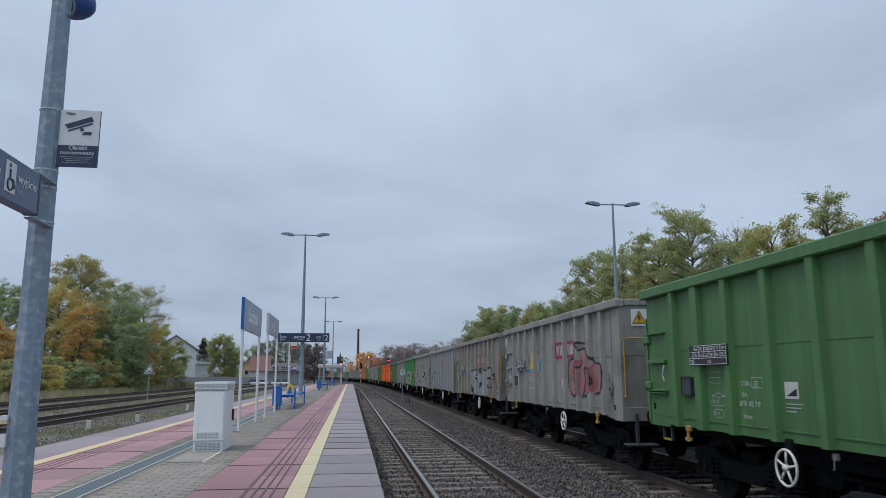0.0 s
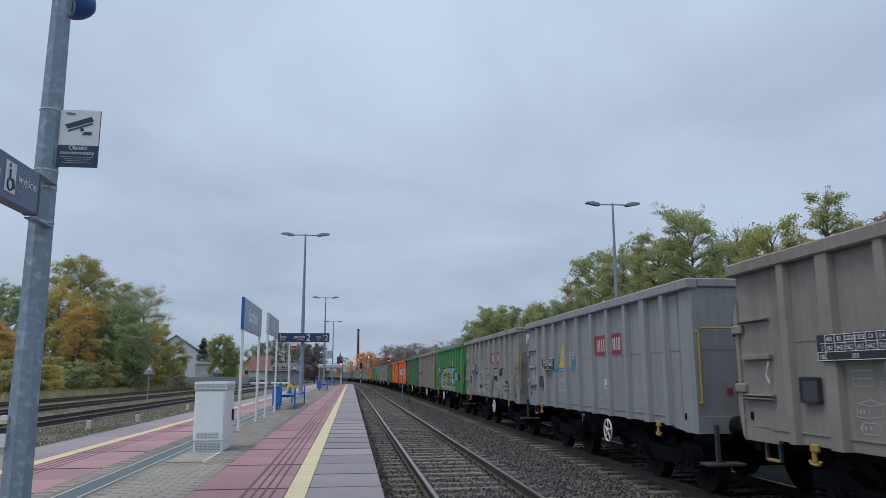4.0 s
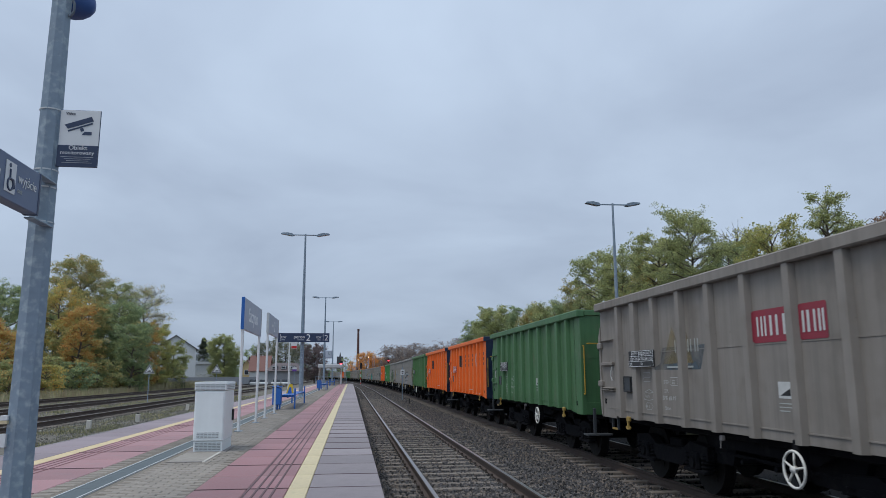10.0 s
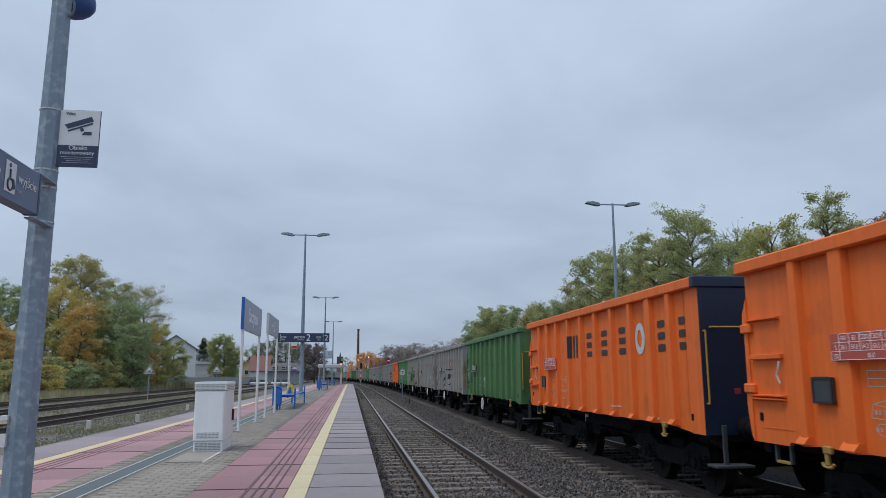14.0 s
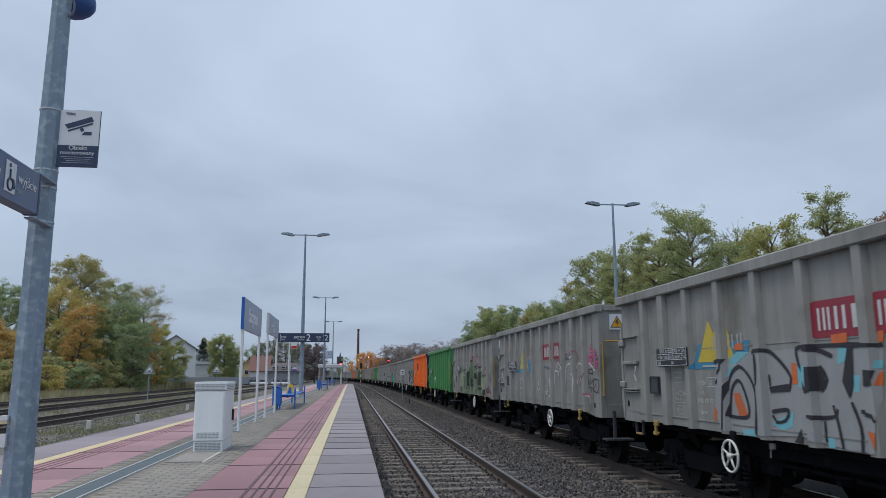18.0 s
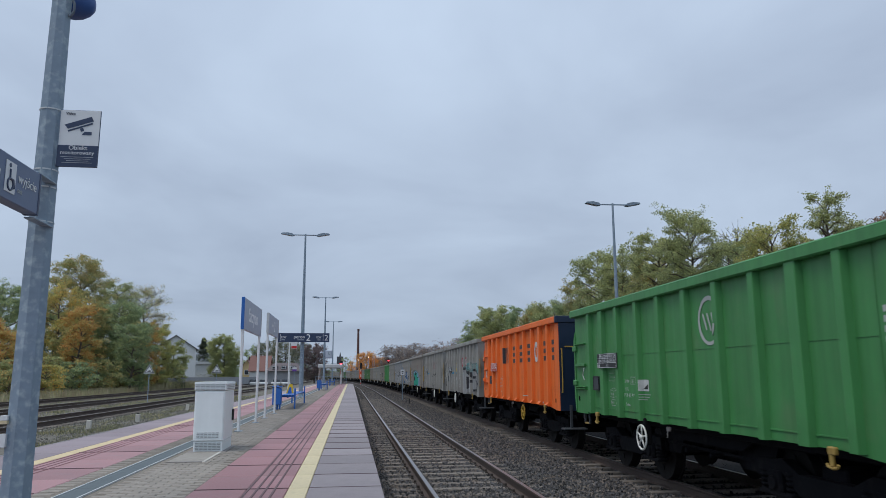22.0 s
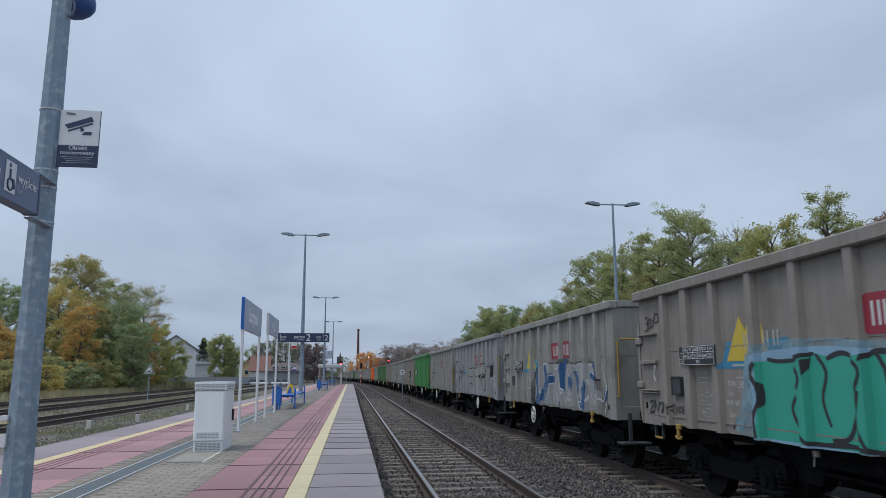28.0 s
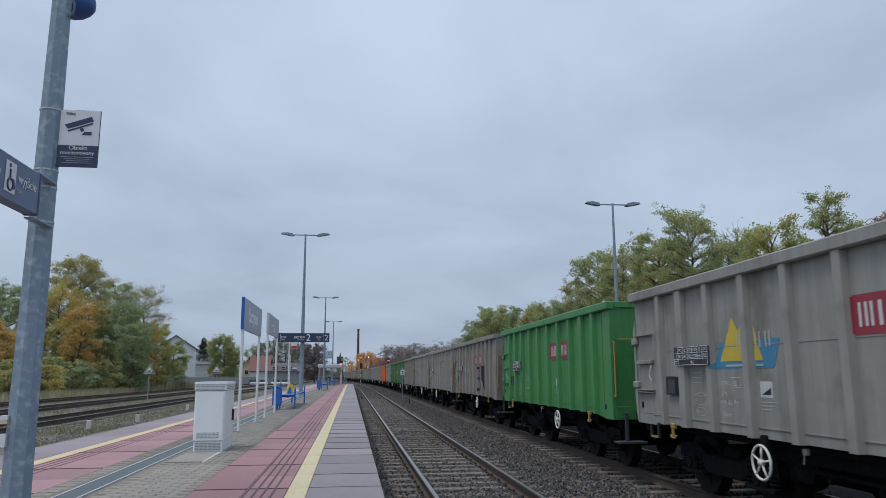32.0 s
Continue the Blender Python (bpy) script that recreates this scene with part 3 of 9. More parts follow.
track("track_5", -17.6, -15, 380, "rusty yard rails on old sleepers", 30.0, 110, 30, follow=False)
track("track_6", -22.9, -15, 380, "outermost rusty yard rails", 40.0, 110, 40, follow=False)


def stones(name, count, x0, x1, y0, y1, z, size, mat, label, keep_off=(), near=True):
    """Loose crushed stones, each a small uneven lump."""
    rng = np.random.default_rng(hash_of(name))
    f = rng.random(count)
    ys = y0 * (y1 / y0) ** f if near else y0 + (y1 - y0) * f
    xs = x0 + (x1 - x0) * rng.random(count)
    base = np.array([(1, 0, 0), (-1, 0, 0), (0, 1, 0), (0, -1, 0), (0, 0, 1), (0, 0, -1)], float)
    tri = [(0, 2, 4), (2, 1, 4), (1, 3, 4), (3, 0, 4), (2, 0, 5), (1, 2, 5), (3, 1, 5), (0, 3, 5)]
    verts, faces = [], []
    for i in range(count):
        if any(a < xs[i] < b for a, b in keep_off):
            continue
        r = size * rng.uniform(0.55, 1.25)
        q = Euler(rng.uniform(0, 6.28, 3)).to_matrix()
        k = len(verts)
        for b in base:
            p = q @ Vector(b * r * rng.uniform(0.6, 1.15, 3) + rng.normal(0, 0.12 * r, 3))
            verts.append((xs[i] - shift(ys[i]) + p.x, ys[i] + p.y, z + rng.uniform(-0.35, 0.35) * r + p.z))
        faces.extend([tuple(k + j for j in t) for t in tri])
    ob = new(name, pydata(name, verts, faces, mat))
    return tagged(ob, label, "gravel", kind="stuff")


def hash_of(text):
    return sum((i + 1) * ord(c) for i, c in enumerate(text))


stones("ballast_stones_near", 40000, 0.45, 4.80, 7.0, 60.0, -0.188, 0.034, M_STONE, "loose grey crushed ballast stones", keep_off=((1.2, 1.3), (2.7, 2.8)))
# these two lots carry the under-train shade in their dark colour
stones("ballast_stones_train_line", 11000, 5.36, 8.2, 7.0, 50.0, -0.212, 0.034, M_STONE_D, "ballast stones coloured dark for the shade beneath the wagons", keep_off=((5.3, 5.4), (6.8, 6.9)))
stones("ballast_stones_four_foot", 2200, 5.42, 6.78, 7.0, 45.0, -0.170, 0.036, M_STONE_D, "shade-dark ballast stones lying over the sleepers between the rails")
stones("ballast_stones_shoulder", 3600, 4.72, 5.0, 7.0, 45.0, -0.182, 0.034, M_STONE, "grey ballast stones partly burying the sleeper ends")
stones("ballast_stones_rail_foot", 450, 5.02, 5.28, 7.0, 45.0, -0.172, 0.03, M_STONE, "scattered ballast stones on the sleeper ends beside the rail")
stones("ballast_stones_far", 16000, 0.5, 4.8, 60.0, 150.0, -0.172, 0.05, M_STONE, "grey ballast stones along the far stretch of the line", keep_off=((1.2, 1.3), (2.7, 2.8)))
stones("ballast_stones_behind", 13000, 0.45, 4.8, -8.0, 7.0, -0.192, 0.036, M_STONE, "grey crushed ballast stones beside the platform", near=False)
# darkened stones again, standing in for shade below the nearest wagons
stones("ballast_stones_oily", 3500, 5.36, 8.2, -8.0, 7.0, -0.205, 0.034, M_STONE_D, "ballast stones coloured dark for the shade under the nearest wagons", near=False)
stones("ballast_stones_yard", 9000, -11.6, -8.0, 22.0, 70.0, -0.215, 0.034, M_STONE_L, "pale weathered ballast stones of the yard", near=False)


# ---- the island platform ----
P0, P1 = -16.25, 103.75
bm = box(-5.13, 0.27, P0, P1, -0.5, PLAT - 0.06)
solid("platform", bm, M_CONC, "concrete body of the island platform", "platform", "structure")
platform = thing("platform_paving", "platform paved in red slabs, grey edge slabs and paving blocks", "paving", kind="structure")


def slab_mesh(name, w, length, mat, ribs=0, overhang=0.0):
    """A slab with its edges chamfered, ribs along it where it is a tactile one."""
    bm = box(0, w, 0.007, length - 0.007, -0.085, 0.0, 0.007)
    for i in range(ribs):
        a = w * (i + 0.5) / ribs
        prism([(a - 0.018, -0.002), (a + 0.018, -0.002), (a + 0.011, 0.005), (a - 0.011, 0.005)], 0.03, length - 0.03, "xz", bm)
    return finish(name, bm, mat)


EDGE = slab_mesh("edge_slab", 0.735, 1.0, M_SLAB)
YEL = slab_mesh("yellow_slab", 0.20, 1.0, M_YELLOW)
YELW = slab_mesh("yellow_slab", 0.20, 1.0, M_YELLOW_W)
EDGEW = slab_mesh("edge_slab", 0.735, 1.0, M_SLAB_W)
REDRIB = slab_mesh("tactile_slab", 0.40, 1.0, M_RED)
RED = slab_mesh("red_slab", 0.515, 1.0, M_RED)
REDW = slab_mesh("red_slab", 0.985, 1.0, M_RED_W)
n = int(P1 - P0)
for i in range(n):
    y = P0 + i
    for name, me, x in (("edge_slab", EDGE, -0.400), ("yellow_slab", YEL, -0.605), ("tactile_slab", REDRIB, -1.010), ("red_slab", RED, -1.530),
                        ("red_slab", REDW, -4.015), ("yellow_slab", YELW, -4.220), ("edge_slab", EDGEW, -4.960)):
        if name != "edge_slab" or i < 150:
            part(name, me, None, platform, at=pose(x, y, PLAT + random.uniform(-0.0025, 0.0025), random.uniform(-0.08, 0.08), random.uniform(-0.1, 0.1), 0))
# dirt-filled joints between the slabs
JOINTS = [finish("slab_joint", box(a, b, -0.0045, 0.0045, -0.01, 0.0015), M_GROOVE) for a, b in ((-0.398, 0.333), (-1.528, -0.612), (-4.013, -3.032))]
for i in range(1, 37):
    for me in JOINTS if i % 2 == 0 else JOINTS[:1]:
        part("slab_joint", me, None, platform, at=pose(0, P0 + i, PLAT + 0.0035))
# dark guiding grooves inlaid beside the yellow lines
GUIDE = finish("guide_strip", box(-0.010, 0.010, 0.0, 1.0, -0.01, 0.002, 0.001), M_GROOVE)
for i in range(n):
    for k in range(4):
        part("guide_strip", GUIDE, None, platform, at=pose(-0.735 - 0.087 * k, P0 + i, PLAT + 0.003))
GUIDEW = finish("guide_strip", box(-0.008, 0.008, 0.0, 1.0, -0.01, 0.002, 0.001), M_GROOVE_W)
for i in range(70):
    for k in range(4):
        part("guide_strip", GUIDEW, None, platform, at=pose(-3.97 + 0.10 * k, P0 + i, PLAT + 0.003))

# paving blocks in the middle, in running bond
bm = box(-3.03, -1.53, P0, P1, 0.40, PLAT - 0.007)
part("joint_bed", bm, M_BED, platform, "sandy joints between the paving blocks")
PAVER = finish("paving_block", box(-0.096, 0.096, -0.046, 0.046, -0.07, 0.0, 0.007), M_PAVER)
single, (pv, pf) = 0, ([], [])
row, y = 0, -15.9
while y < 44.0:
    x = -3.03 + (0.10 if row % 2 else 0.0) + 0.10
    while x < -1.62:
        inside_duct = -2.76 < x + 0.09 and x - 0.09 < -2.49
        if not inside_duct:
            h = PLAT + random.uniform(-0.003, 0.003)
            if 6.5 < y < 9.9 and single < 300:
                part("paving_block", PAVER, None, platform, at=pose(x, y, h, random.uniform(-0.6, 0.6), random.uniform(-0.6, 0.6), random.uniform(-0.8, 0.8)))
                single += 1
            else:
                k = len(pv)
                for dx, dy, dz in ((-0.097, -0.047, -0.03), (0.097, -0.047, -0.03), (0.097, 0.047, -0.03), (-0.097, 0.047, -0.03), (-0.090, -0.040, 0), (0.090, -0.040, 0), (0.090, 0.040, 0), (-0.090, 0.040, 0)):
                    pv.append((x + dx, y + dy, h + dz))
                pf.extend([tuple(k + j for j in f) for f in ((4, 5, 6, 7), (0, 1, 5, 4), (1, 2, 6, 5), (2, 3, 7, 6), (3, 0, 4, 7))])
        x += 0.2
    y += 0.1
    row += 1
tagged(part("more_paving_blocks", pydata("more_paving_blocks", pv, pf, M_PAVER), None, platform), kind="stuff")

duct = thing("cable_channel", "blue-grey cable channel cover with pale steel rims set in the paving", "drain channel", kind="structure")
for i in range(-8, 56):
    part("channel_cover", box(-2.735, -2.515, 1.25 * i - 2.0 + 0.003, 1.25 * i - 0.75 - 0.003, 0.52, PLAT + 0.004, 0.004), M_DUCT, duct)
for x in (-2.752, -2.515):
    part("channel_rim", box(x, x + 0.017, -12.0, 68.0, 0.5, PLAT + 0.009), M_LIGHTLINE, duct)


# ---- platform furniture ----
def lamp_mast(x, y, base, height, arm, label, rz=0.0):
    t = thing("street_lamp", label, "street lamp", "twin-arm lamp masts", at=pose(x, y, base, 0, 0, rz))
    part("base_plate", box(-0.2, 0.2, -0.2, 0.2, 0, 0.03, 0.006), M_GALV, t)
    mast = part("mast", rod((0, 0, 0.02), (0, 0, height * 0.40), 0.124, 0.098, 8, None, False), M_GALV, t, at=pose(0, 0, 0, 0, 0, 0))
    part("upper_mast", rod((0, 0, height * 0.40), (0, 0, height), 0.097, 0.046, 8, None, False), M_GALV, mast)
    part("cross_arm", rod((-arm * 0.62, 0, height - 0.06), (arm * 0.62, 0, height - 0.06), 0.032, 0.032, 10), M_GALV, t)
    for s in (-1, 1):
        a, b = arm * 0.45, arm
        bm = prism([(s * a, height - 0.10), (s * (a + 0.12), height - 0.13), (s * b, height - 0.02), (s * (b - 0.05), height + 0.035), (s * (b - 0.35), height + 0.055), (s * (a + 0.1), height + 0.0)], -0.13, 0.13, "xz")
        head = part("lamp_head", bm, M_GALV, t, "flat grey luminaire, unlit")
        part("lens", prism([(s * (a + 0.16), height - 0.133), (s * (b - 0.1), height - 0.045), (s * (b - 0.1), height - 0.050), (s * (a + 0.16), height - 0.139)], -0.09, 0.09, "xz"), M_SIGNWHITE, head)
    return t


LX = -2.69
near_mast = lamp_mast(LX - 0.042, 6.62, PLAT, 8.85, 1.33, "galvanised lamp mast carrying signs and a blue loudspeaker")
for y in (40.0, 73.0, 106.0):
    lamp_mast(LX + 0.05, y, PLAT if y < 104 else -0.5, 8.87 if y < 104 else 9.97, 1.33, "tall galvanised twin-arm lamp mast on the platform")
lamp_mast(11.74, 31.0, -0.5, 9.95, 1.28, "tall galvanised twin-arm lamp mast behind the train", rz=-2)

# bands on the near mast
for z, r in ((3.05, 0.104), (3.36, 0.102), (3.52, 0.101), (4.08, 0.099)):
    part("strap", rod((LX - 0.042, 6.62, z), (LX - 0.042, 6.62, z + 0.012), r, r, 20), M_LIGHTLINE, near_mast, at=pose(-(LX - 0.042), -6.62, -PLAT))

for x0, x1, z0, z1, m in ((-2.855, -2.80, 1.365, 1.405, M_SIGNWHITE), (-2.862, -2.80, 1.335, 1.363, M_YELLOW), (-2.845, -2.80, 1.15, 1.255, M_SIGNWHITE)):
    part("sticker", box(x0, x1, 6.495, 6.56, z0, z1), m, near_mast, "small faded sticker", at=pose(-(LX - 0.042), -6.62, -PLAT))

# loudspeaker with its cable
ls = thing("loudspeaker", "blue domed loudspeaker strapped to the lamp mast", "loudspeaker", at=pose(-2.665, 6.76, 5.225))
bm = bmesh.new()
prof = [(0.150, -0.10), (0.158, -0.02), (0.150, 0.05), (0.125, 0.11), (0.085, 0.155), (0.03, 0.175)]
loops = [[bm.verts.new((z, r * math.cos(a), r * math.sin(a))) for a in (2 * math.pi * i / 24 for i in range(24))] for r, z in prof]
for a, b in zip(loops, loops[1:]):
    for i in range(24):
        bm.faces.new((a[i], a[(i + 1) % 24], b[(i + 1) % 24], b[i]))
bm.faces.new(loops[-1][::-1])
bmesh.ops.recalc_face_normals(bm, faces=bm.faces[:])
part("dome", bm, M_SPEAKER, ls, smooth=True)
part("rim", ring((-0.10, 0, 0), (1, 0, 0), 0.165, 0.012, 24, 6), M_NAVY, ls)
part("bracket", box(-0.20, -0.08, -0.03, 0.03, -0.05, 0.05, 0.006), M_GALV, ls)
part("cable", tube([(-0.10, -0.16, 0.05), (-0.03, -0.20, 0.03), (0.03, -0.20, -0.03), (0.065, -0.19, -0.11), (0.06, -0.18, -0.18), (0.03, -0.17, -0.225), (-0.02, -0.16, -0.20)], 0.012, 8), M_STEEL_CABLE, ls)

# notice: the object is monitored
cv = thing("cctv_sign", "white and navy video monitoring notice on the lamp mast", "sign", at=pose(-2.472, 6.58, 3.565) @ Matrix.Scale(1.028, 4))
part("plate", box(-0.162, 0.172, 0.0, 0.012, 0.0, 0.51, 0.003), M_SIGNWHITE, cv)
part("border", box(-0.166, 0.176, 0.003, 0.016, -0.004, 0.514, 0.003), M_NAVY, cv)
part("lower_panel", box(-0.162, 0.172, -0.003, 0.002, -0.001, 0.19), M_NAVY, cv)
part("camera_symbol", prism([(-0.12, 0.375), (0.10, 0.455), (0.12, 0.415), (-0.09, 0.34)], -0.004, 0.001, "xz"), M_NAVY, cv)
part("camera_symbol", prism([(-0.09, 0.325), (0.11, 0.40), (0.115, 0.388), (-0.085, 0.313)], -0.004, 0.001, "xz"), M_NAVY, cv)
part("camera_symbol", prism([(0.01, 0.345), (0.035, 0.353), (0.045, 0.325), (0.02, 0.317)], -0.004, 0.001, "xz"), M_NAVY, cv)
part("camera_symbol", prism([(0.03, 0.288), (0.11, 0.288), (0.11, 0.315), (0.05, 0.315)], -0.004, 0.001, "xz"), M_NAVY, cv)
lettering("Video", 0.034, M_NAVY, cv, pose(-0.115, -0.003, 0.468, 90, 0, 0))
lettering("Obiekt", 0.055, M_SIGNWHITE, cv, pose(0.008, -0.005, 0.150, 90, 0, 0), align="CENTER")
lettering("monitorowany", 0.047, M_SIGNWHITE, cv, pose(0.005, -0.005, 0.108, 90, 0, 0), align="CENTER")
for k, (a, b) in enumerate(((-0.13, 0.14), (-0.10, 0.12), (-0.08, 0.10), (-0.12, 0.13))):
    part("text_bar", box(a, b, -0.005, -0.0025, 0.083 - 0.017 * k, 0.0855 - 0.017 * k), M_LIGHTLINE, cv)
part("mount", box(-0.20, -0.155, 0.0, 0.02, 0.01, 0.50, 0.003), M_GALV, cv)
for z in (0.04, 0.42):
    part("bracket", box(-0.25, -0.16, 0.004, 0.03, z, z + 0.025, 0.003), M_GALV, cv)

# direction sign to the exit, along the track
ex = thing("exit_sign", "navy hanging sign to the exit with a wheelchair symbol", "sign", at=pose(-2.60, 6.20, 3.035))
part("sign_box", box(-0.11, 0.0, -2.3, 0.0, 0.0, 0.35, 0.008), M_SIGNBLUE, ex)
part("end_cap", box(-0.112, 0.004, -0.006, 0.03, -0.004, 0.354, 0.006), M_NAVY, ex)
part("symbol_field", box(0.0, 0.006, -0.60, -0.43, 0.06, 0.30, 0.002), M_SIGNWHITE, ex)
part("wheelchair_symbol", ring((0.007, -0.52, 0.125), (1, 0, 0), 0.045, 0.009, 18, 6), M_NAVY, ex)
part("wheelchair_symbol", tube([(0.008, -0.535, 0.24), (0.008, -0.53, 0.165), (0.008, -0.475, 0.165), (0.008, -0.455, 0.10)], 0.009, 6), M_NAVY, ex)
part("wheelchair_symbol", rod((0.004, -0.538, 0.268), (0.010, -0.538, 0.268), 0.017, 0.017, 12), M_NAVY, ex)
lettering("wyjście", 0.108, M_SIGNWHITE, ex, pose(0.004, -0.385, 0.175, 90, 0, 90))
lettering("exit", 0.055, M_LIGHTLINE, ex, pose(0.004, -0.385, 0.095, 90, 0, 90))
for z in (-0.03, 0.36):
    part("clamp", box(-0.10, -0.02, 0.0, 0.40, z, z + 0.014, 0.004), M_GALV, ex)
part("arrow", box(0.0, 0.005, -0.80, -0.68, 0.16, 0.20), M_SIGNWHITE, ex)

# switch cabinet
cab = thing("electrical_cabinet", "pale grey plastic electrical cabinet with louvres on the platform", "cabinet", at=pose(-2.335, 11.53, PLAT))
part("body", box(0.0, 0.445, 0.0, 0.86, 0.16, 0.90, 0.012), M_CABINET, cab)
part("plinth", box(0.012, 0.433, 0.015, 0.845, 0.0, 0.155, 0.006), M_CABINET, cab)
part("cap", box(-0.010, 0.455, -0.010, 0.872, 0.905, 1.00, 0.008), M_CABINET, cab)
part("roof", prism([(-0.014, 1.0), (0.459, 1.0), (0.450, 1.03), (-0.006, 1.03)], -0.014, 0.876, "xz"), M_CABINET, cab)
part("door_panel", box(0.02, 0.425, -0.008, 0.002, 0.20, 0.885, 0.004), M_CABINET, cab)
part("lower_panel", box(0.02, 0.425, -0.007, 0.002, 0.165, 0.192, 0.004), M_CABINET, cab)
for z0, zs, x0, x1 in ((0.03, 5, 0.03, 0.41), (0.205, 4, 0.05, 0.38), (0.915, 4, 0.0, 0.445)):
    for i in range(zs):
        for j in range(6):
            w = (x1 - x0) / 6
            part("louvre", box(x0 + w * j + 0.006, x0 + w * (j + 1) - 0.006, -0.016 if z0 > 0.9 else (-0.013 if z0 > 0.2 else 0.005), 0.02, z0 + 0.023 * i, z0 + 0.023 * i + 0.008), M_LOUVRE, cab)
for i in range(3):
    part("louvre", box(0.44, 0.461, 0.08, 0.78, 0.925 + 0.025 * i, 0.933 + 0.025 * i), M_LOUVRE, cab)
part("door_handle", box(0.444, 0.475, 0.70, 0.76, 0.42, 0.60, 0.008), M_DARK, cab, "black door handle")
part("concrete_base", box(-0.06, 0.50, -0.05, 0.90, -0.02, 0.008, 0.004), M_CONC, cab)
pit = thing("cable_pit_cover", "worn concrete cable pit cover with a pale rim in the paving", "pit cover", at=pose(-2.39, 10.22, PLAT))
part("cover", box(0.0, 0.46, 0.0, 1.22, -0.02, 0.006, 0.003), M_PITCONC, pit)
part("rim", box(0.46, 0.50, -0.03, 1.24, -0.02, 0.010, 0.003), M_PALECONC, pit)
part("rim", box(0.0, 0.46, -0.03, 0.0, -0.02, 0.010, 0.003), M_CONC, pit)


# station name boards beside the cable channel
def name_board(y0, y1, z0, z1, edge_mat, title, label, size):
    t = thing("station_sign", label, "sign", "boards on white posts", at=pose(-2.275, y0, PLAT))
    post = None
    for y in (0.05, y1 - y0 - 0.05):
        p = part("post", box(-0.025, 0.025, y - 0.055, y + 0.055, 0.0, z0 - PLAT + 0.001, 0.008), M_WHITE, t)
        part("foot_plate", box(-0.08, 0.08, y - 0.09, y + 0.09, 0, 0.012, 0.003), M_GALV, p)
    part("panel", box(-0.030, 0.028, -0.02, y1 - y0 + 0.02, z0 - PLAT, z1 - PLAT, 0.006), M_SIGNGREY, t)
    part("edge_trim", box(-0.033, 0.033, -0.055, -0.02, z0 - PLAT - 0.004, z1 - PLAT + 0.004, 0.006), edge_mat, t)
    part("edge_trim", box(-0.033, 0.033, y1 - y0 + 0.02, y1 - y0 + 0.055, z0 - PLAT - 0.004, z1 - PLAT + 0.004, 0.006), M_CONC, t)
    part("back_plate", box(-0.038, -0.030, -0.02, y1 - y0 + 0.02, z0 - PLAT, z1 - PLAT, 0.003), M_NAVY, t)
    if title:
        lettering(title, size, M_TEXT, t, pose(0.030, (y1 - y0) / 2, (z0 + z1) / 2 - PLAT - size * 0.28, 90, 0, 90), align="CENTER")
    return t


name_board(15.62, 18.50, 2.69, 3.36, M_BLUE, "Szczytno", "blue-grey station name board with white lettering on two white posts", 0.43)
b2 = name_board(20.25, 22.85, 2.87, 3.42, M_LIGHTLINE, "", "blue-grey direction board with arrow on two white posts", 0.3)
part("arrow", box(0.028, 0.034, 0.8, 1.1, 0.23 + 2.27, 0.29 + 2.27), M_SIGNWHITE, b2)
lettering("2", 0.42, M_TEXT, b2, pose(0.030, 1.40, 2.39, 90, 0, 90))

# platform number sign across the second mast
pn = thing("platform_number_sign", "navy platform number sign fixed to a lamp mast", "sign", at=pose(-3.96, 39.78, 3.50))
part("sign_box", box(0.0, 2.77, -0.12, 0.02, 0.0, 0.48, 0.01), M_NAVY, pn)
lettering("tor", 0.22, M_SIGNWHITE, pn, pose(0.22, -0.124, 0.20, 90, 0, 0))
lettering("peron", 0.245, M_SIGNWHITE, pn, pose(0.88, -0.124, 0.20, 90, 0, 0))
lettering("2", 0.50, M_SIGNWHITE, pn, pose(1.53, -0.124, 0.075, 90, 0, 0))
lettering("tor", 0.22, M_SIGNWHITE, pn, pose(2.07, -0.124, 0.20, 90, 0, 0))
lettering("2", 0.42, M_SIGNWHITE, pn, pose(2.50, -0.124, 0.09, 90, 0, 0))
part("divider", box(2.43, 2.445, -0.126, -0.12, 0.06, 0.42), M_SIGNWHITE, pn)
part("divider", box(0.17, 0.185, -0.126, -0.12, 0.06, 0.42), M_SIGNWHITE, pn)
for a, b in ((0.23, 0.42), (1.08, 1.42), (2.13, 2.3)):
    part("text_bar", box(a, b, -0.126, -0.12, 0.10, 0.13), M_LIGHTLINE, pn)
part("clamp", box(1.25, 1.45, 0.02, 0.14, 0.12, 0.36, 0.01), M_GALV, pn)


# benches, bins and a wet floor sign
def bench(y, label, length):
    t = thing("bench", label, "bench", "blue platform benches", at=pose(-2.14, y, PLAT))
    for yy in (0.08, length - 0.08):
        for x in (-0.25, 0.25):
            part("leg", box(x - 0.026, x + 0.026, yy - 0.026, yy + 0.026, 0.0, 0.70, 0.006), M_BLUE, t)
        part("seat_support", box(-0.25, 0.25, yy - 0.025, yy + 0.025, 0.40, 0.45, 0.004), M_BLUE, t)
    part("foot_rail", box(-0.025, 0.025, 0.1, length - 0.1, 0.38, 0.43, 0.004), M_BLUE, t)
    for k in range(5):
        part("seat_slat", box(-0.23 + 0.094 * k, -0.146 + 0.094 * k, 0.0, length, 0.45, 0.48, 0.006), M_BLUE, t)
    return t


bench(25.6, "long blue metal platform bench with posts at its ends", 5.4)
bench(57.6, "blue metal platform bench farther along", 4.0)
bench(84.0, "blue metal platform bench near the shelter", 4.0)


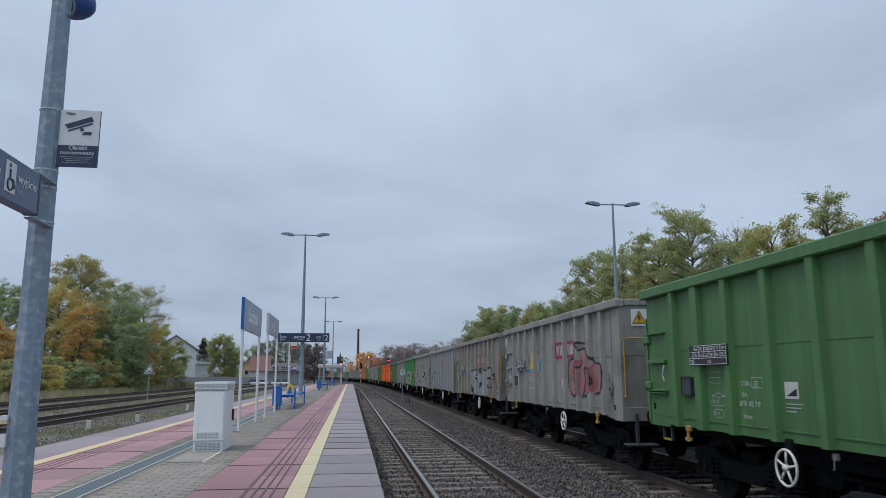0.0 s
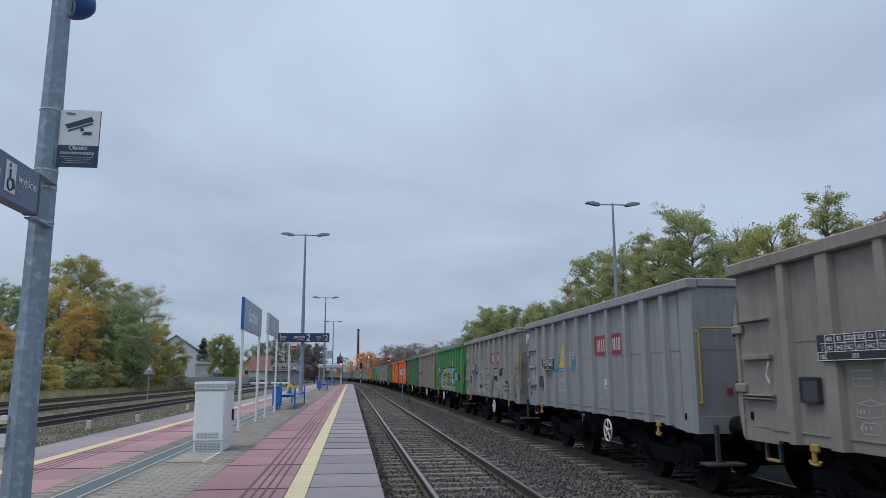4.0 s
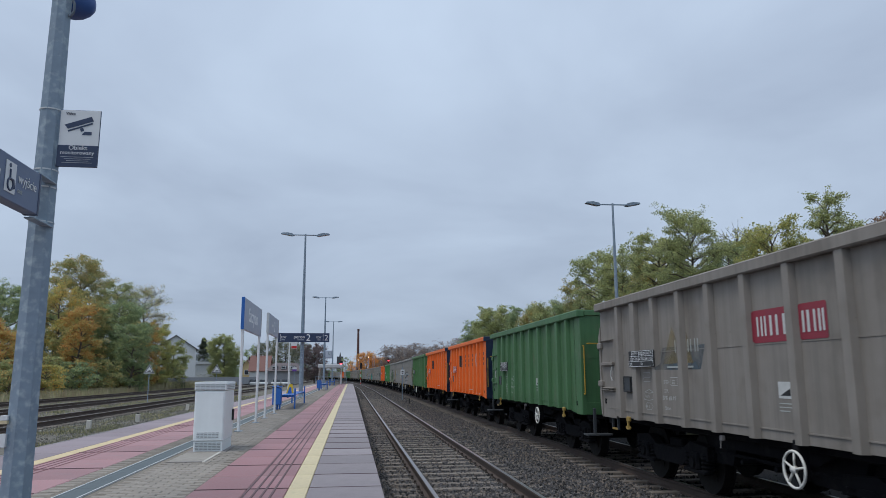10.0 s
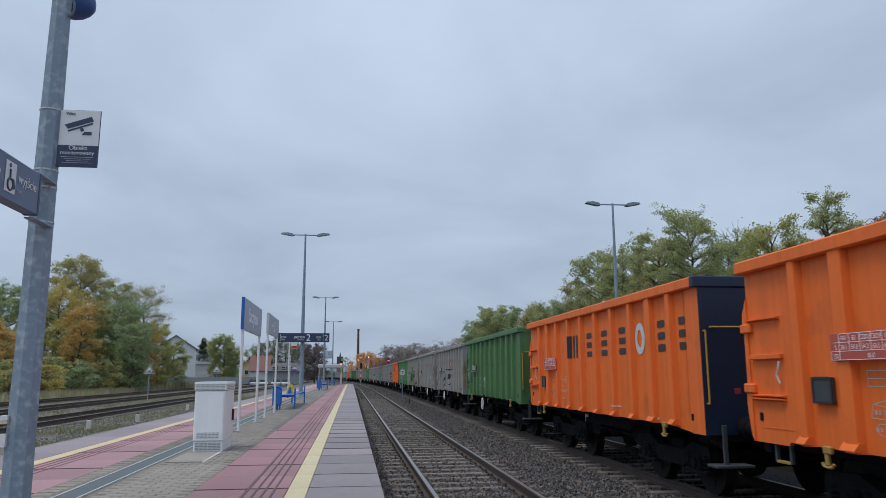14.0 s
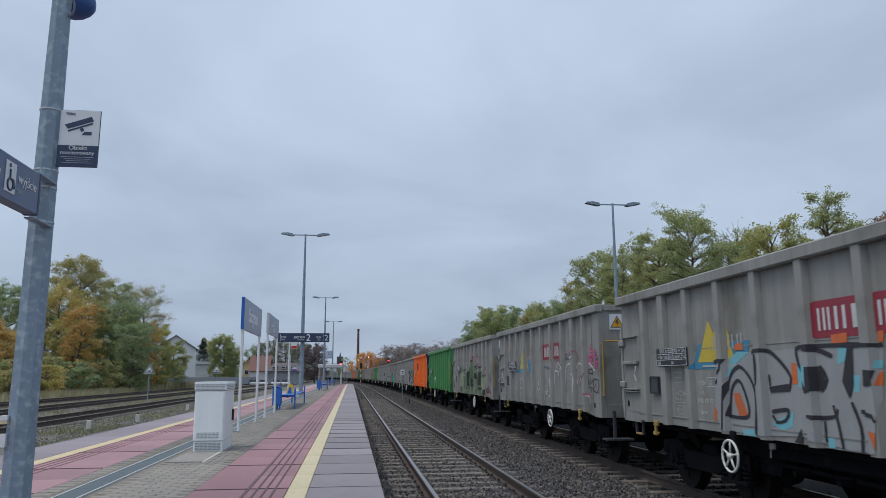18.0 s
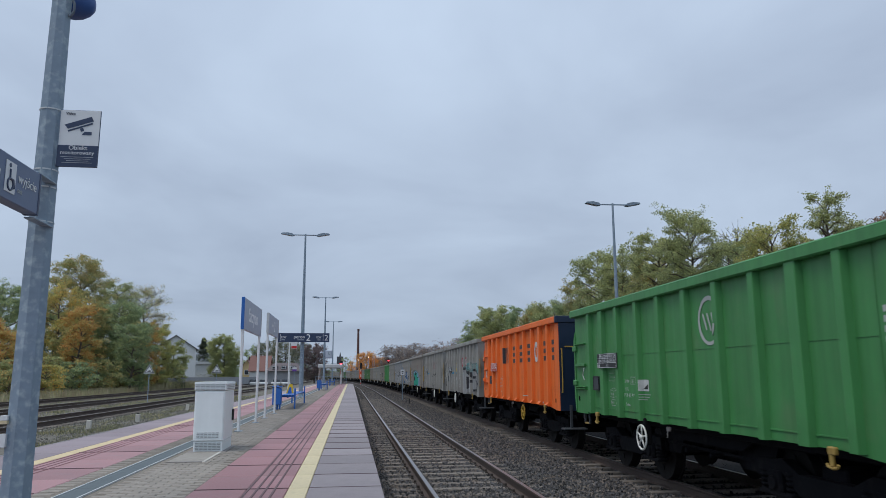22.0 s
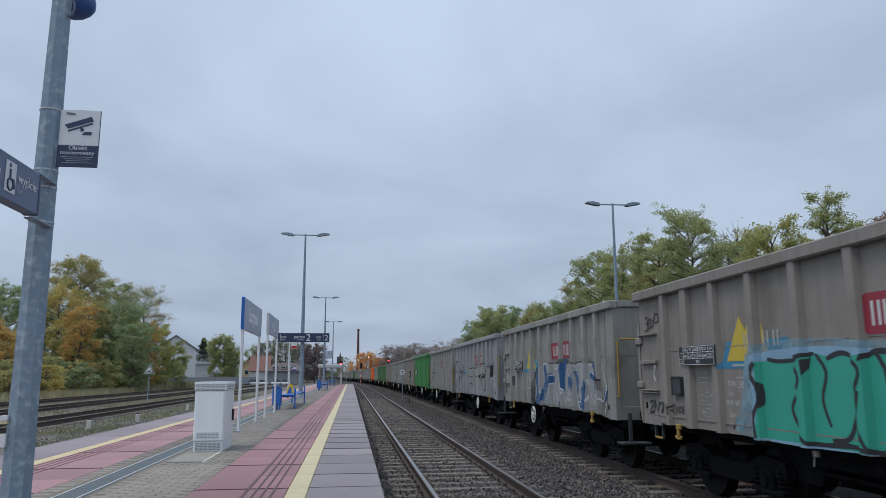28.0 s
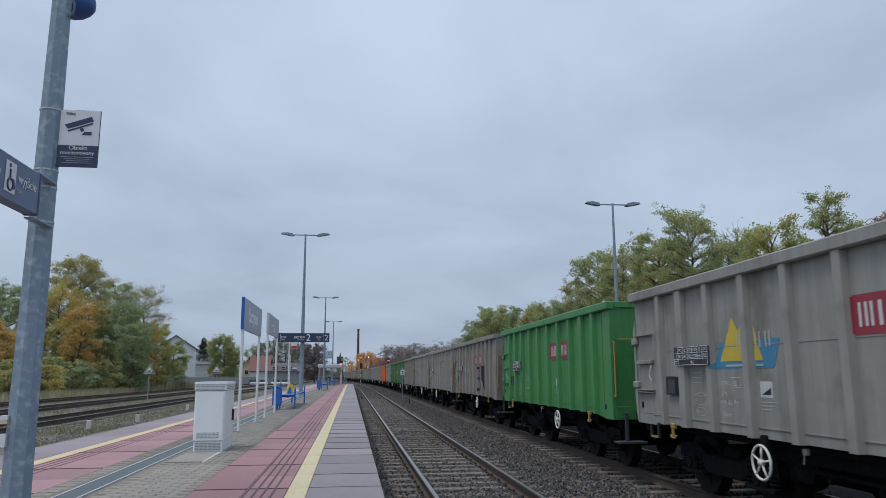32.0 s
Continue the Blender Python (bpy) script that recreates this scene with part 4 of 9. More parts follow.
def bin_(x, y, label):
    t = thing("litter_bin", label, "bin", "blue litter bins", at=pose(x, y, PLAT))
    part("bin_body", box(-0.15, 0.15, -0.13, 0.13, 0.16, 0.72, 0.02), M_BLUE, t)
    part("hood", box(-0.16, 0.16, -0.14, 0.14, 0.74, 0.78, 0.01), M_BLUE, t)
    part("stand", box(-0.03, 0.03, 0.13, 0.18, 0.0, 0.80, 0.005), M_BLUE, t)
    return t


bin_(-2.45, 25.3, "blue box litter bin on a post by the bench")
bin_(-2.42, 57.0, "blue box litter bin farther along")
wet = thing("warning_stand", "small yellow and blue folding board standing on the bench", "sign", at=pose(-2.22, 27.6, PLAT + 0.48) @ Matrix.Scale(0.8, 4))
part("board", prism([(-0.17, 0.0), (0.17, 0.0), (0.10, 0.42), (-0.04, 0.42)], -0.03, 0.0, "xz"), M_SIGNYEL, wet)
part("board", prism([(-0.17, 0.0), (0.17, 0.0), (0.10, 0.41), (-0.04, 0.41)], 0.10, 0.13, "xz"), M_SIGNYEL, wet)
part("cutout", prism([(-0.11, 0.0), (0.09, 0.0), (0.06, 0.26), (-0.01, 0.30)], -0.036, -0.031, "xz"), M_BLUE, wet)

# clock on the third mast
ck = thing("platform_clock", "square platform clock on a bracket", "clock", at=pose(-2.50, 72.7, 3.4))
part("case", box(-0.05, 0.62, -0.12, 0.06, 0.0, 0.76, 0.02), M_SIGNGREY, ck)
part("bracket", box(-0.16, 0.0, -0.02, 0.34, 0.30, 0.38, 0.006), M_GALV, ck)
part("dial", box(0.02, 0.55, -0.135, -0.12, 0.10, 0.66, 0.004), M_DIAL, ck)
part("clock_hand", box(0.275, 0.295, -0.145, -0.137, 0.38, 0.60), M_DARK, ck)
part("clock_hand", box(0.285, 0.43, -0.145, -0.137, 0.37, 0.39), M_DARK, ck)

# waiting shelter at the platform's end
sh = thing("platform_shelter", "small glazed platform shelter with a pale flat roof", "shelter", at=pose(-4.05, 94.0, PLAT))
part("roof", box(-0.1, 2.95, -0.3, 7.0, 2.1, 2.55, 0.05), M_SHED, sh)
for x in (0.0, 2.75):
    for y in (0.0, 3.3, 6.6):
        part("post", box(x, x + 0.08, y, y + 0.08, 0, 2.1, 0.008), M_WHITE, sh)
for x in (0.03, ):
    part("glass_wall", box(x, x + 0.02, 0.1, 6.5, 0.15, 1.95), M_WINDOW, sh)
part("bench_board", box(0.3, 0.7, 1.0, 5.5, 0.42, 0.47, 0.01), M_BLUE, sh)
fence = thing("platform_end_fence", "low railing across the platform's end", "railing", at=pose(-4.9, 103.6, PLAT))
for k in range(6):
    part("post", box(k * 0.85, k * 0.85 + 0.05, 0, 0.05, 0, 1.05, 0.005), M_GALV, fence)
for z in (0.5, 1.0):
    part("bar", box(0, 4.3, 0.01, 0.04, z, z + 0.05, 0.005), M_GALV, fence)


# ---- signs and posts by the tracks ----
def triangle_sign(x, y, label):
    t = thing("triangle_sign", label, "sign", "white triangle signs by the yard tracks", at=pose(x, y, -0.30))
    part("post", rod((0, 0, 0), (0, 0, 2.9), 0.032, 0.032, 8), M_GALV, t)
    tri = lambda s: [(-0.40 * s, 2.45 - 0.23 * s), (0.40 * s, 2.45 - 0.23 * s), (0.0, 2.45 + 0.46 * s)]
    part("plate", prism(tri(1.0), -0.045, -0.033, "xz"), M_SIGNWHITE, t)
    part("border", prism(tri(0.88), -0.049, -0.044, "xz"), M_DARK, t)
    part("field", prism(tri(0.66), -0.053, -0.048, "xz"), M_SIGNWHITE, t)
    part("symbol", prism([(-0.14, 2.36), (0.15, 2.36), (0.13, 2.44), (0.02, 2.46), (-0.07, 2.42), (-0.13, 2.39)], -0.057, -0.052, "xz"), M_DARK, t)
    return t


triangle_sign(-15.2, 58.0, "white triangular railway sign on a thin post between tracks")
triangle_sign(-10.06, 57.0, "farther white triangular railway sign on a thin post")
for x, y in ((-9.6, 28.9), (-9.05, 33.2), (-9.3, 44.0), (-9.3, 55.0)):
    mk = thing("marker_post", "short white concrete marker post in the ballast", "post", "marker posts", at=pose(x, y, -0.24, random.uniform(-3, 3), random.uniform(-3, 3), 0))
    part("post", box(-0.09, 0.09, -0.06, 0.06, 0.0, 0.36, 0.02), M_PALECONC, mk)
    part("cap", box(-0.05, 0.05, -0.03, 0.03, 0.36, 0.40, 0.01), M_DARK, mk)
# distance board and stubs between the running lines
bd = thing("track_board", "white number board on a post between the lines", "sign", at=pose(4.05, 58.0, -0.25))
part("post", rod((0, 0, 0), (0, 0, 2.6), 0.04, 0.04, 8), M_GALV, bd)
part("plate", box(-0.16, 0.16, -0.07, -0.05, 2.0, 2.42, 0.006), M_SIGNWHITE, bd)
part("text_bar", box(-0.08, 0.08, -0.076, -0.07, 2.25, 2.32), M_DARK, bd)
part("text_bar", box(-0.05, 0.05, -0.076, -0.07, 2.10, 2.18), M_DARK, bd)
stub = thing("low_marker", "short dark stub post in the ballast", "post", at=pose(4.0, 50.3, -0.25))
part("post", rod((0, 0, 0), (0, 0, 0.42), 0.06, 0.05, 8), M_DARK, stub)

info = thing("notice_post", "thin pale post with a small red and white notice", "sign", at=pose(-4.15, 50.0, PLAT))
part("post", rod((0, 0, 0), (0, 0, 3.4), 0.04, 0.04, 8), M_WHITE, info)
part("notice", box(0.12, 0.52, -0.05, -0.03, 2.92, 3.38, 0.005), M_SIGNWHITE, info)
part("notice_field", box(0.14, 0.50, -0.056, -0.05, 2.94, 3.10), M_SIGNRED, info)
part("arm", box(0.0, 0.5, -0.03, -0.01, 3.30, 3.34, 0.003), M_WHITE, info)
thin = thing("thin_mast", "thin pale mast with a small head beyond the platform", "mast", at=pose(-9.6, 118.0, -0.3))
part("pole", rod((0, 0, 0), (0, 0, 4.9), 0.07, 0.05, 8), M_WHITE, thin)
part("head", box(-0.12, 0.12, -0.1, 0.1, 4.9, 5.2, 0.03), M_SIGNWHITE, thin)


# ---- trees ----
def tree(name, x, y, height, spread, leaf_mat, label, seed, crown_from=0.25, leaves=3600, leaf=0.26, base=-0.5, bare=0.0, clusters=26, category="tree", clump=0.24):
    """A tapered, forking trunk with limbs, and a crown of many small leaves in uneven clumps."""
    rng = random.Random(seed)
    t = thing(name, label, category, "trees round the station", at=pose(x, y, base, 0, 0, rng.uniform(0, 360)))
    bm = bmesh.new()
    lean = Vector((rng.uniform(-0.05, 0.05), rng.uniform(-0.05, 0.05), 1))
    r0 = 0.012 * height + 0.05
    top = height * 0.86
    n = 5
    pts = [Vector((0, 0, -0.1))]
    for i in range(n):
        f = (i + 1) / n
        pts.append(Vector((lean.x * top * f + rng.uniform(-0.2, 0.2), lean.y * top * f + rng.uniform(-0.2, 0.2), top * f)))
    for i in range(n):
        rod(pts[i], pts[i + 1], r0 * (1 - i / n) + 0.02, r0 * (1 - (i + 1) / n) + 0.02, 8, bm, caps=False)
    spans = []
    for k in range(clusters):
        f = crown_from + (0.97 - crown_from) * (k + rng.random()) / clusters
        i = min(n - 1, int(f * n))
        start = pts[i].lerp(pts[i + 1], f * n - i)
        # the crown is rounded, widest a little below its middle
        g = (f - crown_from) / (1 - crown_from)
        reach = spread * math.sqrt(max(0.05, 1 - ((g - 0.50) / 0.60) ** 2)) * rng.uniform(0.62, 1.12)
        a = k * 2.4 + rng.uniform(-0.5, 0.5)
        rise = rng.uniform(0.0, 0.5) * reach + 0.04 * height * g
        end = start + Vector((math.cos(a) * reach, math.sin(a) * reach, rise))
        end.z = min(end.z, height * rng.uniform(0.93, 1.0))
        mid = start.lerp(end, 0.5) + Vector((rng.uniform(-0.2, 0.2), rng.uniform(-0.2, 0.2), rng.uniform(0, 0.3)))
        ra = r0 * (1 - f) * 0.5 + 0.03
        rod(start, mid, ra, ra * 0.65, 5, bm, caps=False)
        rod(mid, end, ra * 0.65, 0.015, 5, bm, caps=False)
        spans.append((mid, end, 1.0))
        for _ in range(5):
            q = end + Vector((rng.gauss(0, 1), rng.gauss(0, 1), rng.gauss(0.15, 0.7))) * spread * 0.22
            q.z = min(q.z, height)
            p = start.lerp(end, rng.uniform(0.45, 0.9))
            rod(p, q, ra * 0.4, 0.012, 4, bm, caps=False)
            spans.append((p, q, 1.0))
        if bare:
            for _ in range(int(9 * bare)):
                q = end + Vector((rng.gauss(0, 1), rng.gauss(0, 1), rng.gauss(0.5, 0.7))) * spread * 0.17
                rod(mid.lerp(end, rng.uniform(0.3, 1)), q, 0.022, 0.008, 3, bm, caps=False)
    part("trunk", bm, M_TWIG if bare >= 0.8 else M_BARK, t)
    if leaves:
        nr = np.random.default_rng(seed)
        pick = nr.integers(0, len(spans), leaves)
        pa, pb = np.array([tuple(q[0]) for q in spans])[pick], np.array([tuple(q[1]) for q in spans])[pick]
        # leaves hang in small sprays round points of the twigs
        sprays = nr.integers(0, 5, leaves)
        along_twig = (0.5 + 0.5 * (sprays + 0.3 * nr.random(leaves)) / 4.3)[:, None]
        offs = np.clip(nr.normal(0, 1, (len(spans) * 5, 3)), -1.7, 1.7)[pick * 5 + sprays] * (clump * 0.30 * spread)
        pos = pa + (pb - pa) * along_twig + offs + np.clip(nr.normal(0, 1, (leaves, 3)), -1.6, 1.6) * (0.055 * spread + 0.05) * np.array([1, 1, 0.55])
        pos[:, 2] = np.maximum(pos[:, 2], height * crown_from * 0.55)
        pos[:, 2] = np.where(pos[:, 2] > height, 2 * height - pos[:, 2], pos[:, 2])
        s = leaf * nr.uniform(0.5, 1.2, leaves)
        ax = nr.normal(0, 1, (leaves, 3))
        ax /= np.linalg.norm(ax, axis=1)[:, None]
        bx = np.cross(ax, nr.normal(0, 1, (leaves, 3)))
        bx /= np.linalg.norm(bx, axis=1)[:, None]
        fold = np.cross(ax, bx) * (0.25 * s)[:, None]
        verts = np.stack([pos - ax * s[:, None], pos + bx * (0.55 * s)[:, None] + fold, pos + ax * s[:, None], pos - bx * (0.55 * s)[:, None] + fold], 1).reshape(-1, 3)
        idx = np.arange(leaves)[:, None] * 4
        faces = np.concatenate([np.hstack([idx, idx + 1, idx + 2]), np.hstack([idx, idx + 2, idx + 3])])
        part("crown", pydata("crown", verts.tolist(), faces.tolist(), leaf_mat), None, t)
    return t


def conifer(x, y, height, label, seed):
    rng = random.Random(seed)
    t = thing("spruce", label, "tree", "trees round the station", at=pose(x, y, -0.5))
    part("trunk", rod((0, 0, 0), (0, 0, height * 0.95), 0.2, 0.03, 8), M_BARK, t)
    verts, faces = [], []
    for k in range(7000):
        f = rng.random() ** 0.62 * 0.99
        tier = 0.75 + 0.25 * math.cos(f * 60.0)
        r = (1 - f) * height * 0.66 * tier * rng.uniform(0.25, 1.0)
        a = rng.uniform(0, 6.28)
        p = Vector((math.cos(a) * r, math.sin(a) * r, height * (0.06 + 0.94 * f) - r * 0.30))
        o = Vector((math.cos(a), math.sin(a), -0.35)) * rng.uniform(0.2, 0.5)
        w = Vector((-math.sin(a), math.cos(a), rng.uniform(-0.3, 0.3))) * rng.uniform(0.08, 0.2)
        i = len(verts)
        verts.extend([tuple(p - w), tuple(p + w), tuple(p + o)])
        faces.append((i, i + 1, i + 2))
    part("crown", pydata("crown", verts, faces, M_SPRUCE), None, t)


# beyond the yard: a thick belt of autumn trees
L = (
    (-36.9, 104, 20.1, 3.7, M_LEAF_OLIVE, "tall olive tree with orange tips beside the yard"),
    (-35.3, 92, 14.3, 2.7, M_LEAF_GOLD, "golden green tree beside the yard"),
    (-30.4, 86, 11.0, 1.9, M_LEAF_ORANGE, "narrow orange-leaved tree beside the yard"),
    (-30.4, 100, 13.0, 3.3, M_LEAF_DARK, "dark green tree with a dense low crown"),
    (-27.4, 96, 9.6, 2.5, M_LEAF_DARK, "dense dark green tree beside the yard"),
    (-34.2, 110, 17.1, 2.7, M_LEAF_GREEN, "tall green tree in the belt"),
    (-28.1, 112, 9.9, 2.4, M_LEAF_YELLOW, "low yellow-green tree at the belt's end"),
    (-28.6, 106, 10.6, 2.2, M_LEAF_ORANGE, "tree turning orange in the belt"),
    (-38.6, 85, 13.2, 2.6, M_LEAF_DARK, "dark green tree behind the yard"),
    (-39.4, 95, 14.6, 2.9, M_LEAF_DARK, "dark green tree behind the lamp mast"),
    (-32.3, 72, 7.7, 1.9, M_LEAF_ORANGE, "orange autumn tree at the edge of the yard"),
    (-31.7, 88, 8.0, 2.4, M_LEAF_OLIVE, "low olive autumn tree beside the yard"),
    (-27.6, 119, 8.2, 1.9, M_LEAF_GREEN, "low green tree at the belt's end"),
    (-34.0, 98, 12.5, 3.0, M_LEAF_OLIVE, "olive autumn tree in the belt"),
)
for i, (x, y, hgt, sp, lm, lab) in enumerate(L):
    tree("tree", x, y, hgt, sp, lm, lab, 100 + i, crown_from=0.08, leaves=int(2300 * sp * sp * hgt / 12) + 6000, leaf=0.105, clusters=int(3.2 * hgt), clump=0.27)
tree("tree", -31.9, 115, 17.4, 3.5, M_LEAF_OLIVE, "half-bare tree with thin upper twigs", 131, crown_from=0.30, leaves=15000, leaf=0.085, bare=1.0, clusters=44, clump=0.3)
for i in range(30):
    y = 60 + 2.5 * i
    tree("bush", -29.3 - 1.6 * (i % 3), y, 2.4 + 2.2 * ((i * 7) % 5) / 5, 1.8, (M_LEAF_OLIVE, M_LEAF_DARK, M_LEAF_GOLD, M_LEAF_OLIVE)[i % 4], "low autumn bush at the foot of the trees", 160 + i, crown_from=0.06, leaves=3600, leaf=0.13, clusters=16, clump=0.34, category="bush")


def grass(name, count, x0, x1, y0, y1, h, label, seed, base=-0.5, mat=None, tufts=0):
    nr = np.random.default_rng(seed)
    x, y = nr.uniform(x0, x1, count), nr.uniform(y0, y1, count)
    if tufts:
        # gathered in uneven patches
        pick = nr.integers(0, tufts, count)
        x = np.clip(nr.uniform(x0, x1, tufts)[pick] + nr.normal(0, 0.22, count), x0, x1)
        y = nr.uniform(y0, y1, tufts)[pick] + nr.normal(0, 0.55, count)
    a, hh = nr.uniform(0, 6.28, count), h * nr.uniform(0.4, 1.1, count)
    w, bend = 0.012 + 0.03 * h * nr.random(count), hh * nr.uniform(0.05, 0.5, count)
    ca, sa = np.cos(a), np.sin(a)
    z = np.full(count, base)
    verts = np.stack([np.stack([x - w * sa, y + w * ca, z], 1), np.stack([x + w * sa, y - w * ca, z], 1), np.stack([x + bend * ca, y + bend * sa, z + hh], 1)], 1).reshape(-1, 3)
    faces = (np.arange(count)[:, None] * 3 + np.arange(3)).tolist()
    tagged(new(name, pydata(name, verts.tolist(), faces, mat or M_DRYGRASS)), label, "grass", kind="stuff")


grass("tall_dry_grass", 36000, -31.5, -26.0, 45, 150, 1.05, "tall dry grass along the yard's edge", 5)
grass("track_side_grass", 14000, -10.9, -8.3, 22, 75, 0.11, "tufts of pale grass in the yard ballast", 6, base=-0.24, mat=M_YARDGRASS, tufts=90)
grass("yard_weeds", 9000, -16.2, -14.2, 35, 110, 0.16, "weeds between the yard tracks", 7, base=-0.24, mat=M_YARDGRASS, tufts=110)
grass("yard_weeds_far", 7000, -21.6, -19.2, 45, 130, 0.16, "weeds between the outer yard tracks", 8, base=-0.24, mat=M_YARDGRASS, tufts=110)

# rank weeds before the fence where the belt of trees ends
for k in range(8):
    grass("fence_weeds", 1500, -28.6 + 0.56 * k, -26.3 + 0.56 * k, 110 + 5 * k, 115 + 5 * k, 1.75 - 0.09 * k, "tall mixed weeds growing along the grey fence", 20 + k, mat=(M_DRYGRASS, M_YARDGRASS)[k % 2])

# behind the train: a row of tall trees
R = (
    (23.7, 66, 15.2, 2.3, M_LEAF_GREEN), (23.7, 74, 13.1, 2.1, M_LEAF_OLIVE), (23.4, 60, 14.3, 2.1, M_LEAF_GREEN), (22.7, 46, 14.6, 2.2, M_LEAF_GREEN), (22.6, 52, 14.3, 2.1, M_LEAF_GREEN),
    (22.9, 36, 11.5, 1.75, M_LEAF_YELLOW), (26.8, 48, 12.8, 2.0, M_LEAF_DARK), (28.5, 40, 14.7, 1.45, M_LEAF_GREEN), (31.6, 42, 13.6, 1.3, M_LEAF_GREEN), (28.9, 36, 12.4, 1.4, M_LEAF_RUST),
    (24.3, 84, 11.4, 2.5, M_LEAF_GREEN), (25.2, 100, 12.6, 2.9, M_LEAF_DARK), (23.2, 112, 13.6, 3.3, M_LEAF_GREEN), (21.8, 125, 12.6, 2.6, M_LEAF_DARK), (24.3, 92, 11.8, 2.6, M_LEAF_OLIVE),
    (27.0, 43, 11.0, 2.0, M_LEAF_OLIVE), (26.0, 38, 9.8, 1.9, M_LEAF_GREEN), (24.5, 41, 11.2, 1.8, M_LEAF_GREEN), (24.5, 56, 12.4, 2.2, M_LEAF_OLIVE), (26.5, 64, 12.0, 2.6, M_LEAF_GREEN), (25.0, 78, 11.0, 2.6, M_LEAF_DARK), (23.5, 118, 12.0, 3.0, M_LEAF_DARK),
)
for i, (x, y, hgt, sp, lm) in enumerate(R):
    lab = {M_LEAF_RUST: "rust-red autumn tree behind the train", M_LEAF_GREEN: "tall green tree with gaps in its crown behind the train", M_LEAF_YELLOW: "tree turning yellow behind the train", M_LEAF_DARK: "dark green tree in the row behind the train", M_LEAF_OLIVE: "olive autumn tree in the row behind the train"}[lm]
    size = 0.072 if y < 50 else (0.092 if y < 80 else 0.13)
    tree("tree", x, y, hgt, sp, lm, lab, 200 + i, crown_from=0.30, leaves=int(min(42000, 31 * sp * sp * hgt / 12 / (size * size))), leaf=size, clusters=int(3.4 * hgt), clump=0.27)
for i, (x, y, hgt) in enumerate(((28.8, 50, 14.4), (27, 55, 12.4), (26, 88, 10.8))):
    tree("bare_tree", x, y, hgt, 2.4, M_LEAF_YELLOW, "nearly leafless tree behind the train", 240 + i, crown_from=0.4, leaves=350, leaf=0.10, bare=1.0, clusters=34)

# farther on
for i, (x, y, hgt, sp, lm, bare, lv, lab) in enumerate((
    (6.3, 300, 12.0, 4.2, M_LEAF_BRIGHT, 0, 15000, "orange weeping tree far along the line"),
    (2.2, 315, 8.6, 3.2, M_LEAF_BRIGHT, 0, 6000, "low orange tree far along the line"),
    (10.5, 295, 9.6, 3.4, M_LEAF_BRIGHT, 0, 6000, "small orange tree far along the line"),
    (15.5, 290, 14.2, 5.0, M_LEAF_BROWN, 1.4, 10399, "bare dark tree far along the line"), (20, 280, 13.4, 4.6, M_LEAF_BROWN, 1.4, 9599, "bare dark tree far along the line"),
    (23, 262, 13.6, 4.8, M_LEAF_BROWN, 1.4, 9599, "bare brownish tree far along the line"), (27.5, 255, 13.4, 4.6, M_LEAF_BROWN, 1.4, 8000, "bare tree far along the line"),
    (13.0, 310, 9.6, 4.0, M_LEAF_BROWN, 0.6, 10399, "low brown tree far along the line"), (18, 305, 9.2, 4.0, M_LEAF_BROWN, 0.6, 10399, "low brown tree far along the line"),
    (26.5, 195, 11.4, 4.0, M_LEAF_RUST, 0.8, 1800, "thin brown tree behind the train"), (23.5, 172, 9.0, 3.8, M_LEAF_BROWN, 0.6, 9599, "dark thinning tree behind the train"),
    (23.5, 145, 9.6, 3.8, M_LEAF_BROWN, 0.2, 11999, "brownish tree behind the train"), (24.5, 131, 11.6, 3.8, M_LEAF_DARK, 0, 4600, "dark green tree behind the train"),
    (-26.7, 160, 11.0, 3.0, M_LEAF_GREEN, 0, 42000, "broad green tree beyond the yard"), (-29.3, 220, 11.3, 2.6, M_LEAF_DARK, 0, 4000, "dark tree behind the houses"),
    (-24.7, 215, 12.6, 3.4, M_LEAF_DEEP, 0, 9900, "dark tree behind the station building"), (-19.0, 212, 13.2, 3.8, M_LEAF_DEEP, 0, 9900, "dark tree behind the station building"), (-9.3, 190, 10.8, 2.9, M_LEAF_PURPLE, 0.2, 9900, "dark reddish tree behind the station building"),
    (-13.6, 205, 11.6, 3.0, M_LEAF_DEEP, 0, 9900, "dark tree beside the station building"), (-2.4, 330, 10.6, 2.8, M_LEAF_DARK, 0.4, 2400, "dark tree in the distance"), (-9, 340, 8.0, 5.0, M_LEAF_DEEP, 0, 3400, "dark tree in the distance"),
)):
    tree("tree", x, y, hgt, sp, lm, lab, 300 + i, crown_from=0.10, leaves=lv, leaf=0.17 if y > 240 else (0.12 if lv > 10000 else 0.17), bare=bare, clusters=60 if lv > 9000 else 26, clump=0.3)
conifer(-33.5, 172, 11.0, "dark spruce between the houses", 9)
bmw = bmesh.new()
rng = random.Random(44)
prev = None
for i in range(160):
    a = radians(-75 + 150 * i / 159)
    p = (900 * math.sin(a), 900 * math.cos(a))
    hgt = 9 + 7 * noise.noise((i * 0.35, 0, 0)) + rng.uniform(-1.2, 1.2)
    cur = [bmw.verts.new((*p, -0.6)), bmw.verts.new((*p, max(4.0, hgt)))]
    if prev:
        bmw.faces.new((prev[0], cur[0], cur[1], prev[1]))
    prev = cur
solid("backdrop", bmw, M_LEAF_DARK, "distant dark woods on the horizon", "backdrop", "structure")


